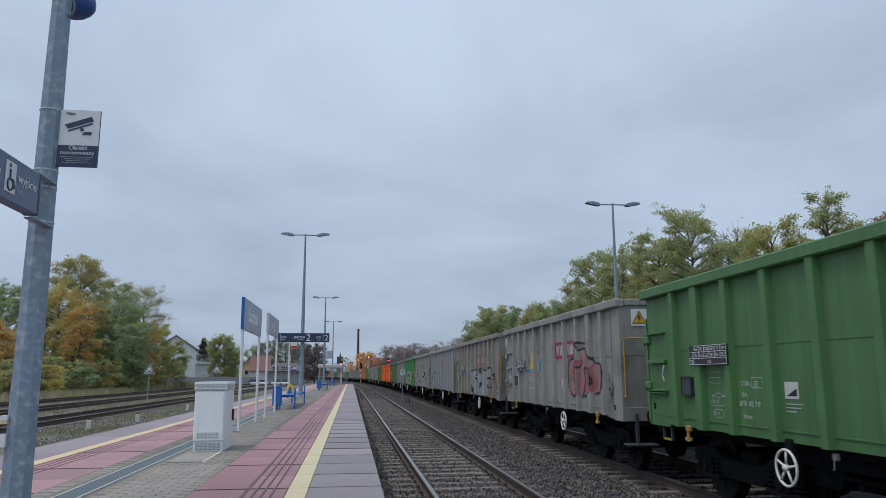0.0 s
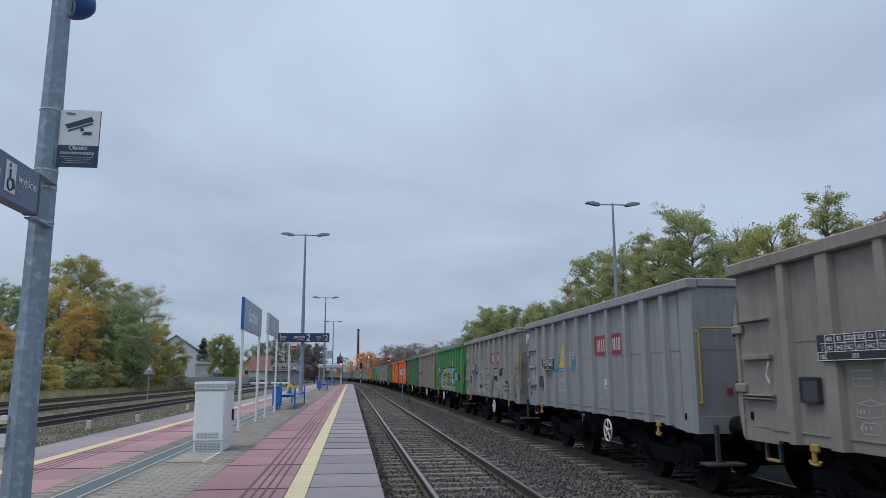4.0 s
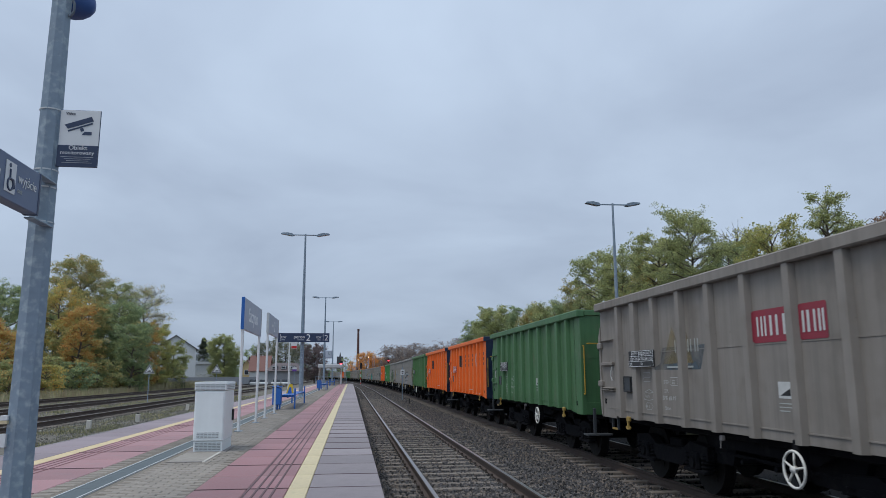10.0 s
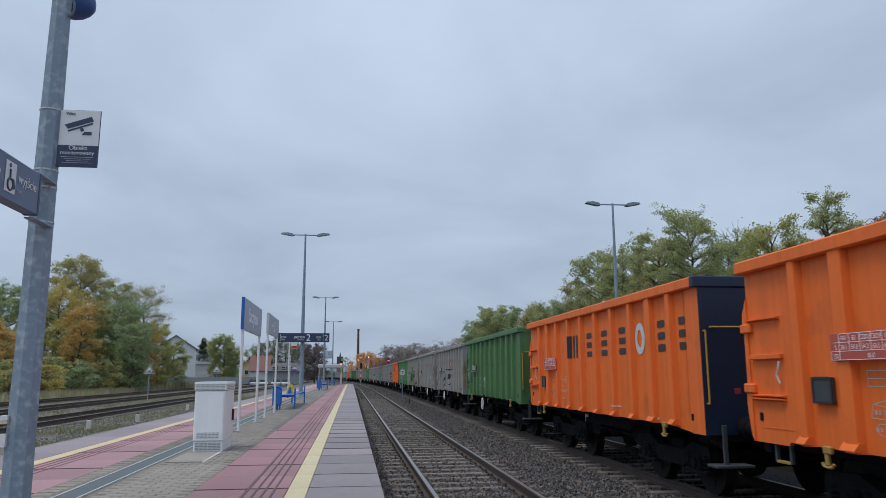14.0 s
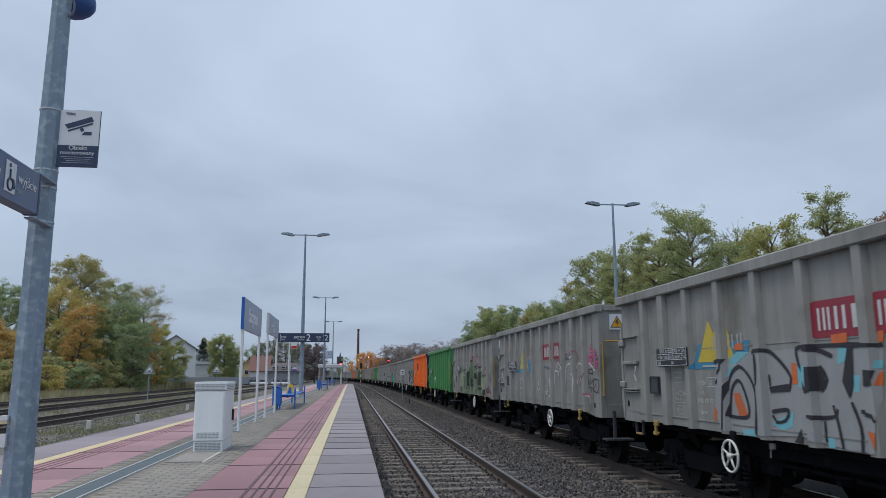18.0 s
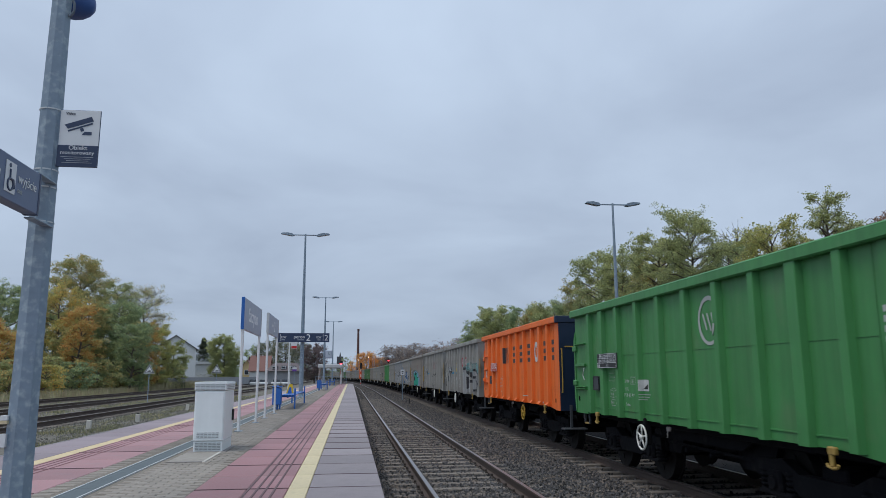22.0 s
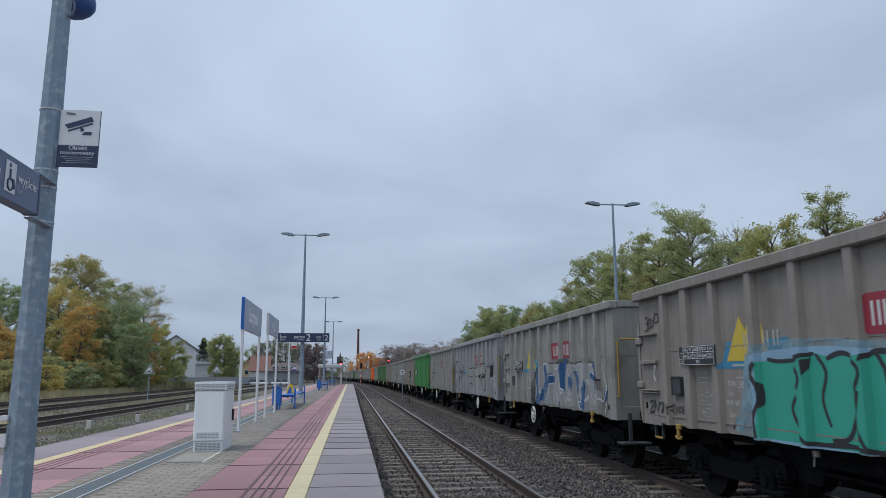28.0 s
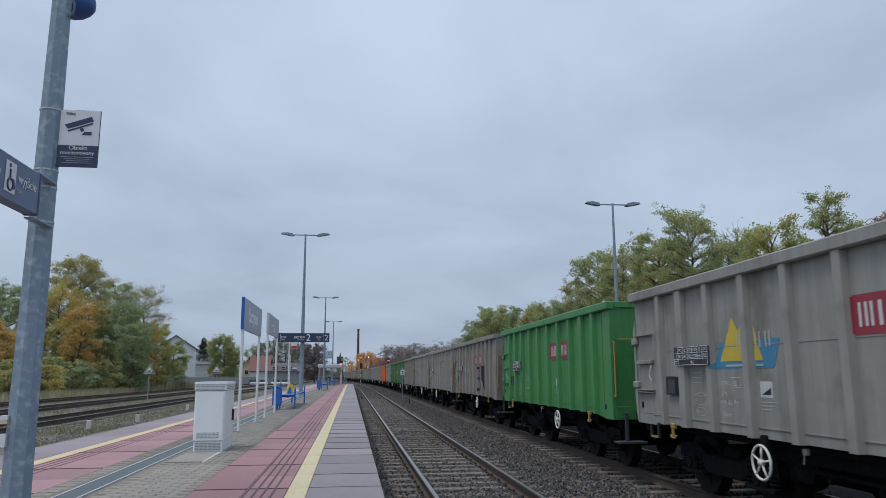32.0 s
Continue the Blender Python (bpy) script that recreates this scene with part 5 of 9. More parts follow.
# ---- buildings ----
def house(name, x, y, w, d, eave, ridge, wall_mat, roof_mat, label, windows, along="y", base=-0.5, rz=0.0):
    """A pitched-roof house; its gable looks along its local y."""
    t = thing(name, label, "building", at=pose(x, y, base, 0, 0, rz))
    part("wall", prism([(-w / 2, 0), (w / 2, 0), (w / 2, eave), (0, ridge), (-w / 2, eave)], 0, d, "xz"), wall_mat, t)
    for s in (-1, 1):
        k = (ridge - eave) / (w / 2)
        part("roof", prism([(0, ridge + 0.02), (s * (w / 2 + 0.35), eave - 0.35 * k + 0.02), (s * (w / 2 + 0.35), eave - 0.35 * k + 0.2), (0, ridge + 0.2)], -0.3, d + 0.3, "xz"), roof_mat, t)
    for wx, wz, ww, wh in windows:
        win = part("window", box(wx - ww / 2, wx + ww / 2, -0.06, 0.02, wz, wz + wh), M_WINDOW, t)
        part("frame", box(wx - ww / 2 - 0.08, wx + ww / 2 + 0.08, -0.04, 0.01, wz - 0.08, wz + wh + 0.08), M_SIGNWHITE, win)
    if roof_mat is M_ROOFRED:
        part("chimney", box(-0.35, 0.35, d * 0.6, d * 0.6 + 0.7, ridge - 0.4, ridge + 0.9), M_BRICK, t)
    return t


house("house", -34.6, 150, 7.8, 11, 7.5, 10.1, M_PLASTER, M_ROOFDARK, "tall grey rendered house with a pitched roof", [(1.4, 3.0, 0.5, 0.9)], rz=13)
shed = thing("shed", "low pale industrial shed beside the grey house", "shed", at=pose(-33.0, 168, -0.5))
part("wall", box(-2.5, 6.0, 0, 8, 0, 4.8), M_PLASTER, shed)
part("roof", box(-2.8, 6.3, -0.4, 8.4, 4.8, 5.4), M_SHED, shed)
fw = thing("boundary_wall", "long low grey concrete fence beyond the yard", "wall")
for k in range(24):
    part("fence_panel", box(-0.04, 0.04, 0, 2.45, 0, 2.0), M_WALLGREY, fw, at=pose(-28.0 + 0.28 * k, 112 + 2.5 * k, -0.5, 0, 0, -6.4))
house("house", -27.3, 198, 2.6, 9, 4.4, 6.3, M_OCHRE, M_ROOFRED, "ochre house with a red roof", [(0, 2.6, 1.0, 1.1)])
house("house", -19.9, 186, 6.6, 4.6, 3.6, 7.0, M_PLASTER, M_ROOFRED, "house with a broad red tiled roof", [(-1.5, 2.0, 1.0, 1.2)], rz=90)
st = thing("station_building", "low grey building with a slate hipped roof and white windows", "building", at=pose(-14.6, 172, -0.5))
part("wall", box(-4.4, 3.0, 0, 12, 0, 3.4), M_WALLGREY, st)
roof = bmesh.new()
low = [roof.verts.new(p) for p in ((-4.9, -0.7, 3.3), (3.5, -0.7, 3.3), (3.5, 12.7, 3.3), (-4.9, 12.7, 3.3))]
top = [roof.verts.new(p) for p in ((-3.2, 2.2, 5.2), (1.8, 2.2, 5.2), (1.8, 10, 5.2), (-3.2, 10, 5.2))]
roof.faces.new(low[::-1])
roof.faces.new(top)
for i in range(4):
    j = (i + 1) % 4
    roof.faces.new((low[i], low[j], top[j], top[i]))
part("roof", roof, M_ROOFBROWN, st)
for k in range(3):
    dormer = part("dormer", box(-3.4 + 2.0 * k, -2.2 + 2.0 * k, -0.2, 2.4, 3.7, 4.5), M_ROOFBROWN, st)
    part("frame", box(-3.3 + 2.0 * k, -2.3 + 2.0 * k, -0.26, -0.2, 3.8, 4.4), M_SIGNWHITE, dormer)
    part("pane", box(-3.2 + 2.0 * k, -2.4 + 2.0 * k, -0.29, -0.25, 3.88, 4.32), M_WINDOW, dormer)
for i, (x, y, c) in enumerate(((-14.2, 164, M_SIGNWHITE), (-16.4, 165, M_PLASTER), (-19.0, 164, M_SIGNWHITE), (-21.4, 166, M_PLASTER))):
    car = thing("parked_car", "small parked car far beyond the yard", "car", "cars parked by the station", at=pose(x, y, -0.5, 0, 0, 12))
    part("body", box(-0.85, 0.85, -2.0, 2.0, 0.25, 0.85, 0.12), c, car)
    part("cabin", prism([(-1.5, 0.83), (1.0, 0.83), (0.6, 1.42), (-1.1, 1.42)], -0.72, 0.72, "yz"), M_WINDOW, car)
    for wx in (-0.8, 0.8):
        for wy in (-1.25, 1.25):
            part("wheel", rod((wx - 0.1, wy, 0.31), (wx + 0.1, wy, 0.31), 0.31, 0.31, 14), M_DARK, car)
chim = thing("factory_chimney", "tall dark red brick chimney far along the line", "chimney", at=pose(3.8, 420, -0.5))
part("stack", rod((0, 0, 0), (0, 0, 28.4), 1.0, 0.55, 18), M_BRICK, chim)
part("crown", rod((0, 0, 27.6), (0, 0, 28.6), 0.66, 0.66, 18), M_BRICK, chim)


def signal_mast(x, y, height, lit, label):
    t = thing("railway_signal", label, "railway signal", "colour light signals", at=pose(x, y, -0.4))
    for k in range(int(height / 0.6)):
        part("mast_band", rod((0, 0, 0.6 * k), (0, 0, 0.6 * k + 0.6), 0.085, 0.085, 8), M_SIGNWHITE if k % 2 else M_SIGNRED, t)
    part("signal_head", box(-0.22, 0.22, -0.12, 0.12, height, height + 1.3, 0.06), M_DARK, t)
    part("lamp", rod((0, -0.16, height + 0.8), (0, -0.12, height + 0.8), 0.19, 0.19, 14), M_LAMP_ON if lit else M_DARK, t)
    part("hood", rod((0, -0.4, height + 1.02), (0, -0.1, height + 1.02), 0.2, 0.2, 10), M_DARK, t)


signal_mast(9.6, 190, 5.2, True, "railway signal showing red beyond the train")
signal_mast(2.2, 165, 3.6, False, "dark signal with a banded mast beside the line")
signal_mast(-1.75, 130, 3.4, True, "small signal showing red by the platform's end")
tower = thing("church_tower", "dark church tower with a small spire in the distance", "church tower", at=pose(-6.0, 400, -0.5))
part("tower", box(-1.7, 1.7, 0, 3.4, 0, 12.4), M_ROOFDARK, tower)
part("spire", rod((0, 1.7, 12.4), (0, 1.7, 15.0), 0.5, 0.05, 8), M_ROOFDARK, tower)
board = thing("shop_sign", "small purple and white sign beyond the yard", "sign", at=pose(-11.3, 150, -0.5))
part("post", rod((0, 0, 0), (0, 0, 3.9), 0.06, 0.06, 8), M_GALV, board)
part("upper_panel", box(-0.42, 0.42, -0.08, 0.0, 3.5, 3.9, 0.01), M_SIGNWHITE, board)
part("lower_panel", box(-0.42, 0.42, -0.08, 0.0, 3.1, 3.5, 0.01), M_PURPLE, board)
for i, (x, y, z) in enumerate(((4.4, 190, 6.9), (5.6, 190, 7.2), (2.2, 230, 7.0), (0.6, 250, 6.6), (-0.6, 260, 6.2), (7.5, 240, 7.6))):
    t = thing("road_lamp", "small street lamp glowing far along the line", "street lamp", "far lit lamps", at=pose(x, y, -0.5))
    part("pole", rod((0, 0, 0), (0, 0, z), 0.09, 0.06, 8), M_GALV, t)
    part("lamp", box(-0.14, 0.14, -0.16, 0.1, z - 0.04, z + 0.08, 0.03), M_LAMP_WARM if i % 2 == 0 else M_GALV, t)


# ---- the freight train ----
# the tub and its running gear
BODY = 9.35                  # length of the tub
SIDE, RIB_OUT = 1.425, 1.505   # half widths: plate and rib face
Z0, Z1, ZT = 1.00, 2.895, 3.045
RIBS = [1.03, 1.74, 2.54, 3.44, 4.31, 5.20, 6.09, 6.97, 7.75, 8.50]      # from the far end
FIELDS = [0.0] + [0.55 + 0.845 * i for i in range(10)] + [BODY]
RIBW = [0.058, 0.088, 0.060, 0.058, 0.058, 0.058, 0.058, 0.058, 0.092, 0.060]      # half widths of their faces
RIBT = 0.026                 # run of their sloped flanks


def along(u):
    """Place along the side of a point given in even rib fields."""
    return float(np.interp(u, FIELDS, [0.0, *RIBS, BODY]))



def run(t):
    """How far the train has come towards the platform, in metres."""
    return V0 * t + VA * t * t / 2 + VJ * t ** 3 / 6 + VS * t ** 4 / 24


def sill(u):
    """The lower edge of the tub's side, u metres from its far end."""
    if u > 8.25:
        return Z0 - 0.07 * min(1.0, (u - 8.25) / 0.75)
    if u < 0.66:
        return Z0 - 0.04
    return Z0


def skin(u):
    """Distance of the side's surface from the wagon's middle."""
    for r, w in zip(RIBS, RIBW):
        d = abs(u - r)
        if d < w:
            return RIB_OUT
        if d < w + RIBT:
            return RIB_OUT - (RIB_OUT - SIDE) * (d - w) / RIBT
    if u > POST:
        return SIDE + min(0.03, 0.03 * (u - POST) / 0.03)
    return SIDE


# where the surface bends, at the edges of the ribs
POST = 8.98                  # where the near corner post begins
KNOTS = [r + k for r, w in zip(RIBS, RIBW) for k in (-w - RIBT, -w, w, w + RIBT)] + [POST, POST + 0.03]


def make_side(sx):
    """One side plate of the tub, with its lower edge dropping at the ends."""
    h = BODY / 2
    us = [0, 0.65, 0.67, 8.25, 9.0, BODY]
    return prism([(h - u, sill(u)) for u in us] + [(h - BODY, Z1 + 0.02), (h, Z1 + 0.02)], *sorted((sx * SIDE, sx * (SIDE - 0.05))))


def make_end(sy):
    h = BODY / 2
    return box(-SIDE + 0.052, SIDE - 0.052, sy * h - 0.025, sy * h + 0.025, sill(BODY if sy < 0 else 0), Z1 + 0.02)


def make_rim():
    h = BODY / 2
    bm = bmesh.new()
    for sx in (-1, 1):
        a, b = sorted((sx * (SIDE - 0.07), sx * (RIB_OUT + 0.02)))
        box(a, b, -h - 0.06, h + 0.06, Z1, ZT, 0.018, bm)
    for sy in (-1, 1):
        a, b = sorted((sy * (h - 0.07), sy * (h + 0.058)))
        box(-SIDE + 0.07, SIDE - 0.07, a, b, Z1 + 0.03, ZT - 0.004, 0.012, bm)
    return bm


def make_rib(w, foot=False):
    """One pressed stiffener of half width w, its foot splayed at the sill."""
    bm = prism([(SIDE - 0.005, -w - RIBT), (RIB_OUT - 0.006, -w - 0.003), (RIB_OUT, -w + 0.008), (RIB_OUT, w - 0.008), (RIB_OUT - 0.006, w + 0.003), (SIDE - 0.005, w + RIBT)], Z0 - 0.005, Z1 + 0.01, "xy")
    for v in bm.verts:
        v.co.x *= -1
    if foot:
        prism([(-SIDE + 0.004, Z0 + 0.004), (-RIB_OUT - 0.05, Z0 + 0.016), (-RIB_OUT - 0.05, Z0 + 0.026), (-RIB_OUT + 0.01, Z0 + 0.095), (-SIDE + 0.004, Z0 + 0.095)], -w - 0.02, w + 0.02, "xz", bm)
    bmesh.ops.recalc_face_normals(bm, faces=bm.faces[:])
    return bm


def make_corner_post():
    """The near corner of the side: a shallow post with a jacking pad and a pale label at its foot."""
    h = BODY / 2
    bm = prism([(-SIDE + 0.01, h - POST), (-SIDE, h - POST), (-SIDE - 0.03, h - POST - 0.03), (-SIDE - 0.03, -h - 0.02), (-SIDE - 0.02, -h - 0.03), (-SIDE + 0.06, -h - 0.03), (-SIDE + 0.06, -h), (-SIDE + 0.01, -h)], Z0 - 0.07, Z1 + 0.01, "xy")
    return bm


def make_far_post():
    """The hinge post of the end door, thicker at its two hinges."""
    prof = [(0.0, 0.96), (0.05, 1.02), (0.10, 1.30), (0.105, 1.52), (0.075, 1.60), (0.075, 2.22), (0.105, 2.28), (0.09, 2.42), (0.0, 2.60)]
    return prism(prof, -0.05, 0.05, "yz")


def make_wheelset():
    bm = rod((-1.1, 0, 0), (1.1, 0, 0), 0.085, 0.085, 12)
    for s in (-1, 1):
        rod((s * 0.72, 0, 0), (s * 0.855, 0, 0), 0.46, 0.455, 32, bm)
        rod((s * 0.70, 0, 0), (s * 0.725, 0, 0), 0.485, 0.485, 32, bm)
        rod((s * 0.855, 0, 0), (s * 0.93, 0, 0), 0.14, 0.11, 14, bm)
        for k in range(4):           # lightening holes seen as raised bosses
            a = k * math.pi / 2
            rod((s * 0.855, 0.28 * math.cos(a), 0.28 * math.sin(a)), (s * 0.868, 0.28 * math.cos(a), 0.28 * math.sin(a)), 0.05, 0.05, 8, bm)
    return bm


def make_bogie_frame():
    bm = bmesh.new()
    for s in (-1, 1):
        a, b = sorted((s * 0.93, s * 1.07))
        prism([(-1.30, 0.50), (-1.28, 0.70), (-0.75, 0.74), (-0.45, 0.60), (0.45, 0.60), (0.75, 0.74), (1.28, 0.70), (1.30, 0.50), (0.75, 0.56), (0.45, 0.36), (-0.45, 0.36), (-0.75, 0.56)], a, b, "yz", bm)
    box(-0.95, 0.95, -0.22, 0.22, 0.50, 0.72, 0.02, bm)
    for y in (-1.28, 1.28):
        box(-1.0, 1.0, y - 0.05, y + 0.05, 0.52, 0.66, 0.01, bm)
    return bm


def make_springs():
    bm = bmesh.new()
    for s in (-1, 1):
        for y in (-1.16, -0.64, 0.64, 1.16):
            for k in range(5):
                ring((s * 1.0, y, 0.36 + 0.055 * k), (0, 0, 1), 0.085, 0.020, 12, 5, bm)
    return bm


def make_axle_box():
    bm = box(-0.08, 0.08, -0.14, 0.14, -0.12, 0.14, 0.03)
    box(-0.075, 0.07, -0.34, 0.34, -0.15, -0.10, 0.01, bm)
    return rod((-0.11, 0, 0), (-0.07, 0, 0), 0.075, 0.085, 14, bm)


def make_underframe():
    h = BODY / 2
    bm = box(-0.30, 0.30, -h, h, 0.86, 1.08, 0.01)
    for sx in (-1, 1):
        a, b = sorted((sx * 1.10, sx * 1.24))
        box(a, b, -h + 0.1, h - 0.1, 0.90, 1.08, 0.01, bm)
    for sx in (-1, 1):
        prism([(-3.9, 0.98), (3.9, 0.98), (3.9, 0.86), (1.35, 0.86), (1.1, 0.74), (-1.1, 0.74), (-1.35, 0.86), (-3.9, 0.86)], sx * 1.05 - 0.03, sx * 1.05 + 0.03, "yz", bm)
    for y in (-2.75, -1.4, 0.0, 1.4, 2.75):
        box(-1.2, 1.2, y - 0.06, y + 0.06, 0.88, 1.06, 0.01, bm)
    for sy in (-1, 1):
        a, b = sorted((sy * (h - 0.12), sy * (h + 0.02)))
        box(-1.32, 1.32, a, b, 0.84, 1.14, 0.01, bm)
    return bm


def make_brake_gear():
    bm = rod((-0.55, -0.4, 0.70), (-0.55, 0.7, 0.70), 0.17, 0.17, 14)
    rod((0.5, -0.9, 0.72), (0.5, 0.2, 0.72), 0.2, 0.2, 14, bm)
    tube([(-0.95, -2.2, 0.62), (-0.95, 2.2, 0.66)], 0.025, 6, bm)
    tube([(-0.2, -3.2, 0.55), (-0.2, 3.2, 0.55)], 0.03, 6, bm)
    prism([(-1.2, 0.46), (-0.5, 0.46), (-0.3, 0.72), (-1.3, 0.72)], -0.75, -0.35, "yz", bm)
    for y in (-1.25, 1.25):
        prism([(y - 0.5, 0.92), (y + 0.5, 0.92), (y + 0.28, 0.50), (y - 0.28, 0.50)], -0.95, -0.62, "yz", bm)
        rod((-1.15, y * 0.3, 0.62), (1.15, y * 0.3, 0.62), 0.035, 0.035, 8, bm)
    box(-0.30, 0.30, -1.9, 1.9, 0.40, 0.86, 0.03, bm)
    return bm


def make_buffer():
    bm = rod((0, 0.02, 0), (0, 0.14, 0), 0.15, 0.15, 16)
    rod((0, 0.14, 0), (0, 0.40, 0), 0.115, 0.115, 16, bm)
    rod((0, 0.38, 0), (0, 0.55, 0), 0.085, 0.085, 14, bm)
    rod((0, 0.52, 0), (0, 0.555, 0), 0.24, 0.22, 20, bm)
    return bm


def make_handwheel():
    bm = ring((0, 0, 0), (1, 0, 0), 0.188, 0.015, 26, 8)
    rod((0.02, 0, 0), (-0.03, 0, 0), 0.04, 0.035, 12, bm)
    for k in range(5):
        a = 2 * math.pi * k / 5 + 0.4
        rod((0, 0.03 * math.cos(a), 0.03 * math.sin(a)), (0, 0.175 * math.cos(a), 0.175 * math.sin(a)), 0.014, 0.012, 6, bm)
    return bm


def make_hook():
    """A towing hook cast with a curled lip."""
    bm = box(-0.05, 0.0, -0.07, 0.05, 0.0, 0.08, 0.012)
    box(-0.045, -0.005, -0.02, 0.035, -0.11, 0.02, 0.010, bm)
    tube([(-0.03, -0.085, -0.085), (-0.03, -0.07, -0.115), (-0.03, 0.0, -0.125), (-0.03, 0.07, -0.115), (-0.03, 0.085, -0.085)], 0.016, 8, bm)
    return bm


def smooth(points, closed=False, step=0.07):
    """Points along a rounded curve through the given ones."""
    n = len(points)
    if n < 3:
        return list(points)
    out = []
    for i in range(n if closed else n - 1):
        if closed:
            p0, p1, p2, p3 = (points[(i + k) % n] for k in (-1, 0, 1, 2))
        else:
            p0, p1, p2, p3 = points[max(0, i - 1)], points[i], points[i + 1], points[min(n - 1, i + 2)]
        m = max(1, int(math.hypot(p2[0] - p1[0], p2[1] - p1[1]) / step))
        for k in range(m):
            f = k / m
            w = (-0.5 * f + f * f - 0.5 * f ** 3, 1 - 2.5 * f * f + 1.5 * f ** 3, 0.5 * f + 2 * f * f - 1.5 * f ** 3, -0.5 * f * f + 0.5 * f ** 3)
            out.append(tuple(sum(c * q[a] for c, q in zip(w, (p0, p1, p2, p3))) for a in (0, 1)))
    if not closed:
        out.append(points[-1])
    return out


def weld(quads):
    """Quads given by their corners, as one sheet that shares them."""
    index, verts, faces = {}, [], []
    for quad in quads:
        ids = []
        for p in quad:
            key = (round(p[1] / 0.0015), round(p[2] / 0.0015))
            if key not in index:
                index[key] = len(verts)
                verts.append(p)
            if index[key] not in ids:
                ids.append(index[key])
        if len(ids) > 2:
            faces.append(tuple(ids))
    return verts, faces


def patch(poly, lift=0.004, step=0.045, curved=False):
    """A painted area on the wagon's side: polygon corners (u, z), laid over plates and ribs alike."""
    poly = [(along(u), z) for u, z in poly]
    if curved:
        poly = smooth(poly, True)
    us = [p[0] for p in poly]
    lo, hi = min(us), max(us)
    n = max(2, int((hi - lo) / step))
    quads = []

    def spans(u):
        zs = []
        for (a, za), (b, zb) in zip(poly, poly[1:] + poly[:1]):
            if (a <= u) != (b <= u):
                zs.append(za + (zb - za) * (u - a) / (b - a))
        zs.sort()
        return list(zip(zs[0::2], zs[1::2]))

    corners = [u for u in us if lo + 0.002 < u < hi - 0.002] if not curved else []
    cuts = sorted([lo + (hi - lo) * (i + 1e-4) / (n + 2e-4) for i in range(n + 1)] + [k for k in KNOTS + corners if lo + 0.002 < k < hi - 0.002])
    for a, b in zip(cuts, cuts[1:]):
        if b - a < 1e-4:
            continue
        m = (a + b) / 2
        sa, sb, sm = spans(a + 1e-5), spans(b - 1e-5), spans(m)
        if not (len(sa) == len(sb) == len(sm)):
            sa = sb = sm
        for (a0, a1), (b0, b1) in zip(sa, sb):
            quads.append([(-skin(a) - lift, BODY / 2 - a, a0), (-skin(b) - lift, BODY / 2 - b, b0), (-skin(b) - lift, BODY / 2 - b, b1), (-skin(a) - lift, BODY / 2 - a, a1)])
    return weld(quads)


def folded(quad, lift):
    """A convex piece (u, z) cut along the ribs' edges, so that it lies on plates and flanks alike."""
    lo, hi = min(p[0] for p in quad), max(p[0] for p in quad)
    cuts = [lo - 1.0] + [k for k in KNOTS if lo + 0.0005 < k < hi - 0.0005] + [hi + 1.0]
    out = []
    for a, b in zip(cuts, cuts[1:]):
        piece = quad
        for edge, sign in ((a, 1), (b, -1)):
            kept = []
            for p, q in zip(piece, piece[1:] + piece[:1]):
                dp, dq = (p[0] - edge) * sign, (q[0] - edge) * sign
                if dp >= 0:
                    kept.append(p)
                if (dp > 0) != (dq > 0) and abs(dp - dq) > 1e-9:
                    f = dp / (dp - dq)
                    kept.append((p[0] + (q[0] - p[0]) * f, p[1] + (q[1] - p[1]) * f))
            piece = kept
            if len(piece) < 3:
                break
        if len(piece) > 2:
            out.append([(-skin(u) - lift, BODY / 2 - u, z) for u, z in piece])
    return out


def stroke(points, width, lift=0.007, step=0.06, curved=True):
    """A sprayed line through points (u, z), laid over plates and ribs, thinner at its two ends."""
    points = [(along(u), z) for u, z in points]
    if curved:
        points = smooth(points, False, 0.06)
    path = []
    for (a, b), (c, d) in zip(points, points[1:]):
        n = max(1, int(math.hypot(c - a, d - b) / step))
        path.extend([(a + (c - a) * i / n, b + (d - b) * i / n) for i in range(n)])
    path.append(points[-1])
    pieces, last = [], None
    for i, (u, z) in enumerate(path):
        p, q = path[max(0, i - 1)], path[min(len(path) - 1, i + 1)]
        dx, dz = q[0] - p[0], q[1] - p[1]
        d = math.hypot(dx, dz) or 1.0
        w = width * 0.5 * (0.85 + 0.3 * noise.noise((u * 3, z * 3, len(points)))) * (0.75 if curved and i in (0, len(path) - 1) else 1.0)
        edge = [(min(max(u - s * dz / d * w, 0.02), BODY - 0.02), z + s * dx / d * w) for s in (-1, 1)]
        if last:
            pieces.extend(folded([last[0], edge[0], edge[1], last[1]], lift))
        last = edge
    verts, faces = [], []
    for piece in pieces:
        k = len(verts)
        verts.extend(piece)
        faces.append(tuple(range(k, k + len(piece))))
    return verts, faces


COATS = {}      # painted shapes so far on each wagon


def paint(parent, colour, shapes, name="graffiti", label="", whole=False):
    """Lays painted shapes on a wagon, each a hair above the last and a part of its own, or all as one."""
    mat = PAINT[colour] if isinstance(colour, str) else colour
    if not whole:
        for vs, fs in shapes:
            COATS[parent.name] = COATS.get(parent.name, 0) + 1
            over = 0.00011 * COATS[parent.name]
            ob = part(name, pydata(name, [(x - over, y, z) for x, y, z in vs], fs, mat), None, parent, label)
        return ob
    verts, faces = [], []
    for vs, fs in shapes:
        k = len(verts)
        verts.extend(vs)
        faces.extend([tuple(k + i for i in f) for f in fs])
    return tagged(part(name, pydata(name, verts, faces, mat), None, parent, label), kind="stuff")


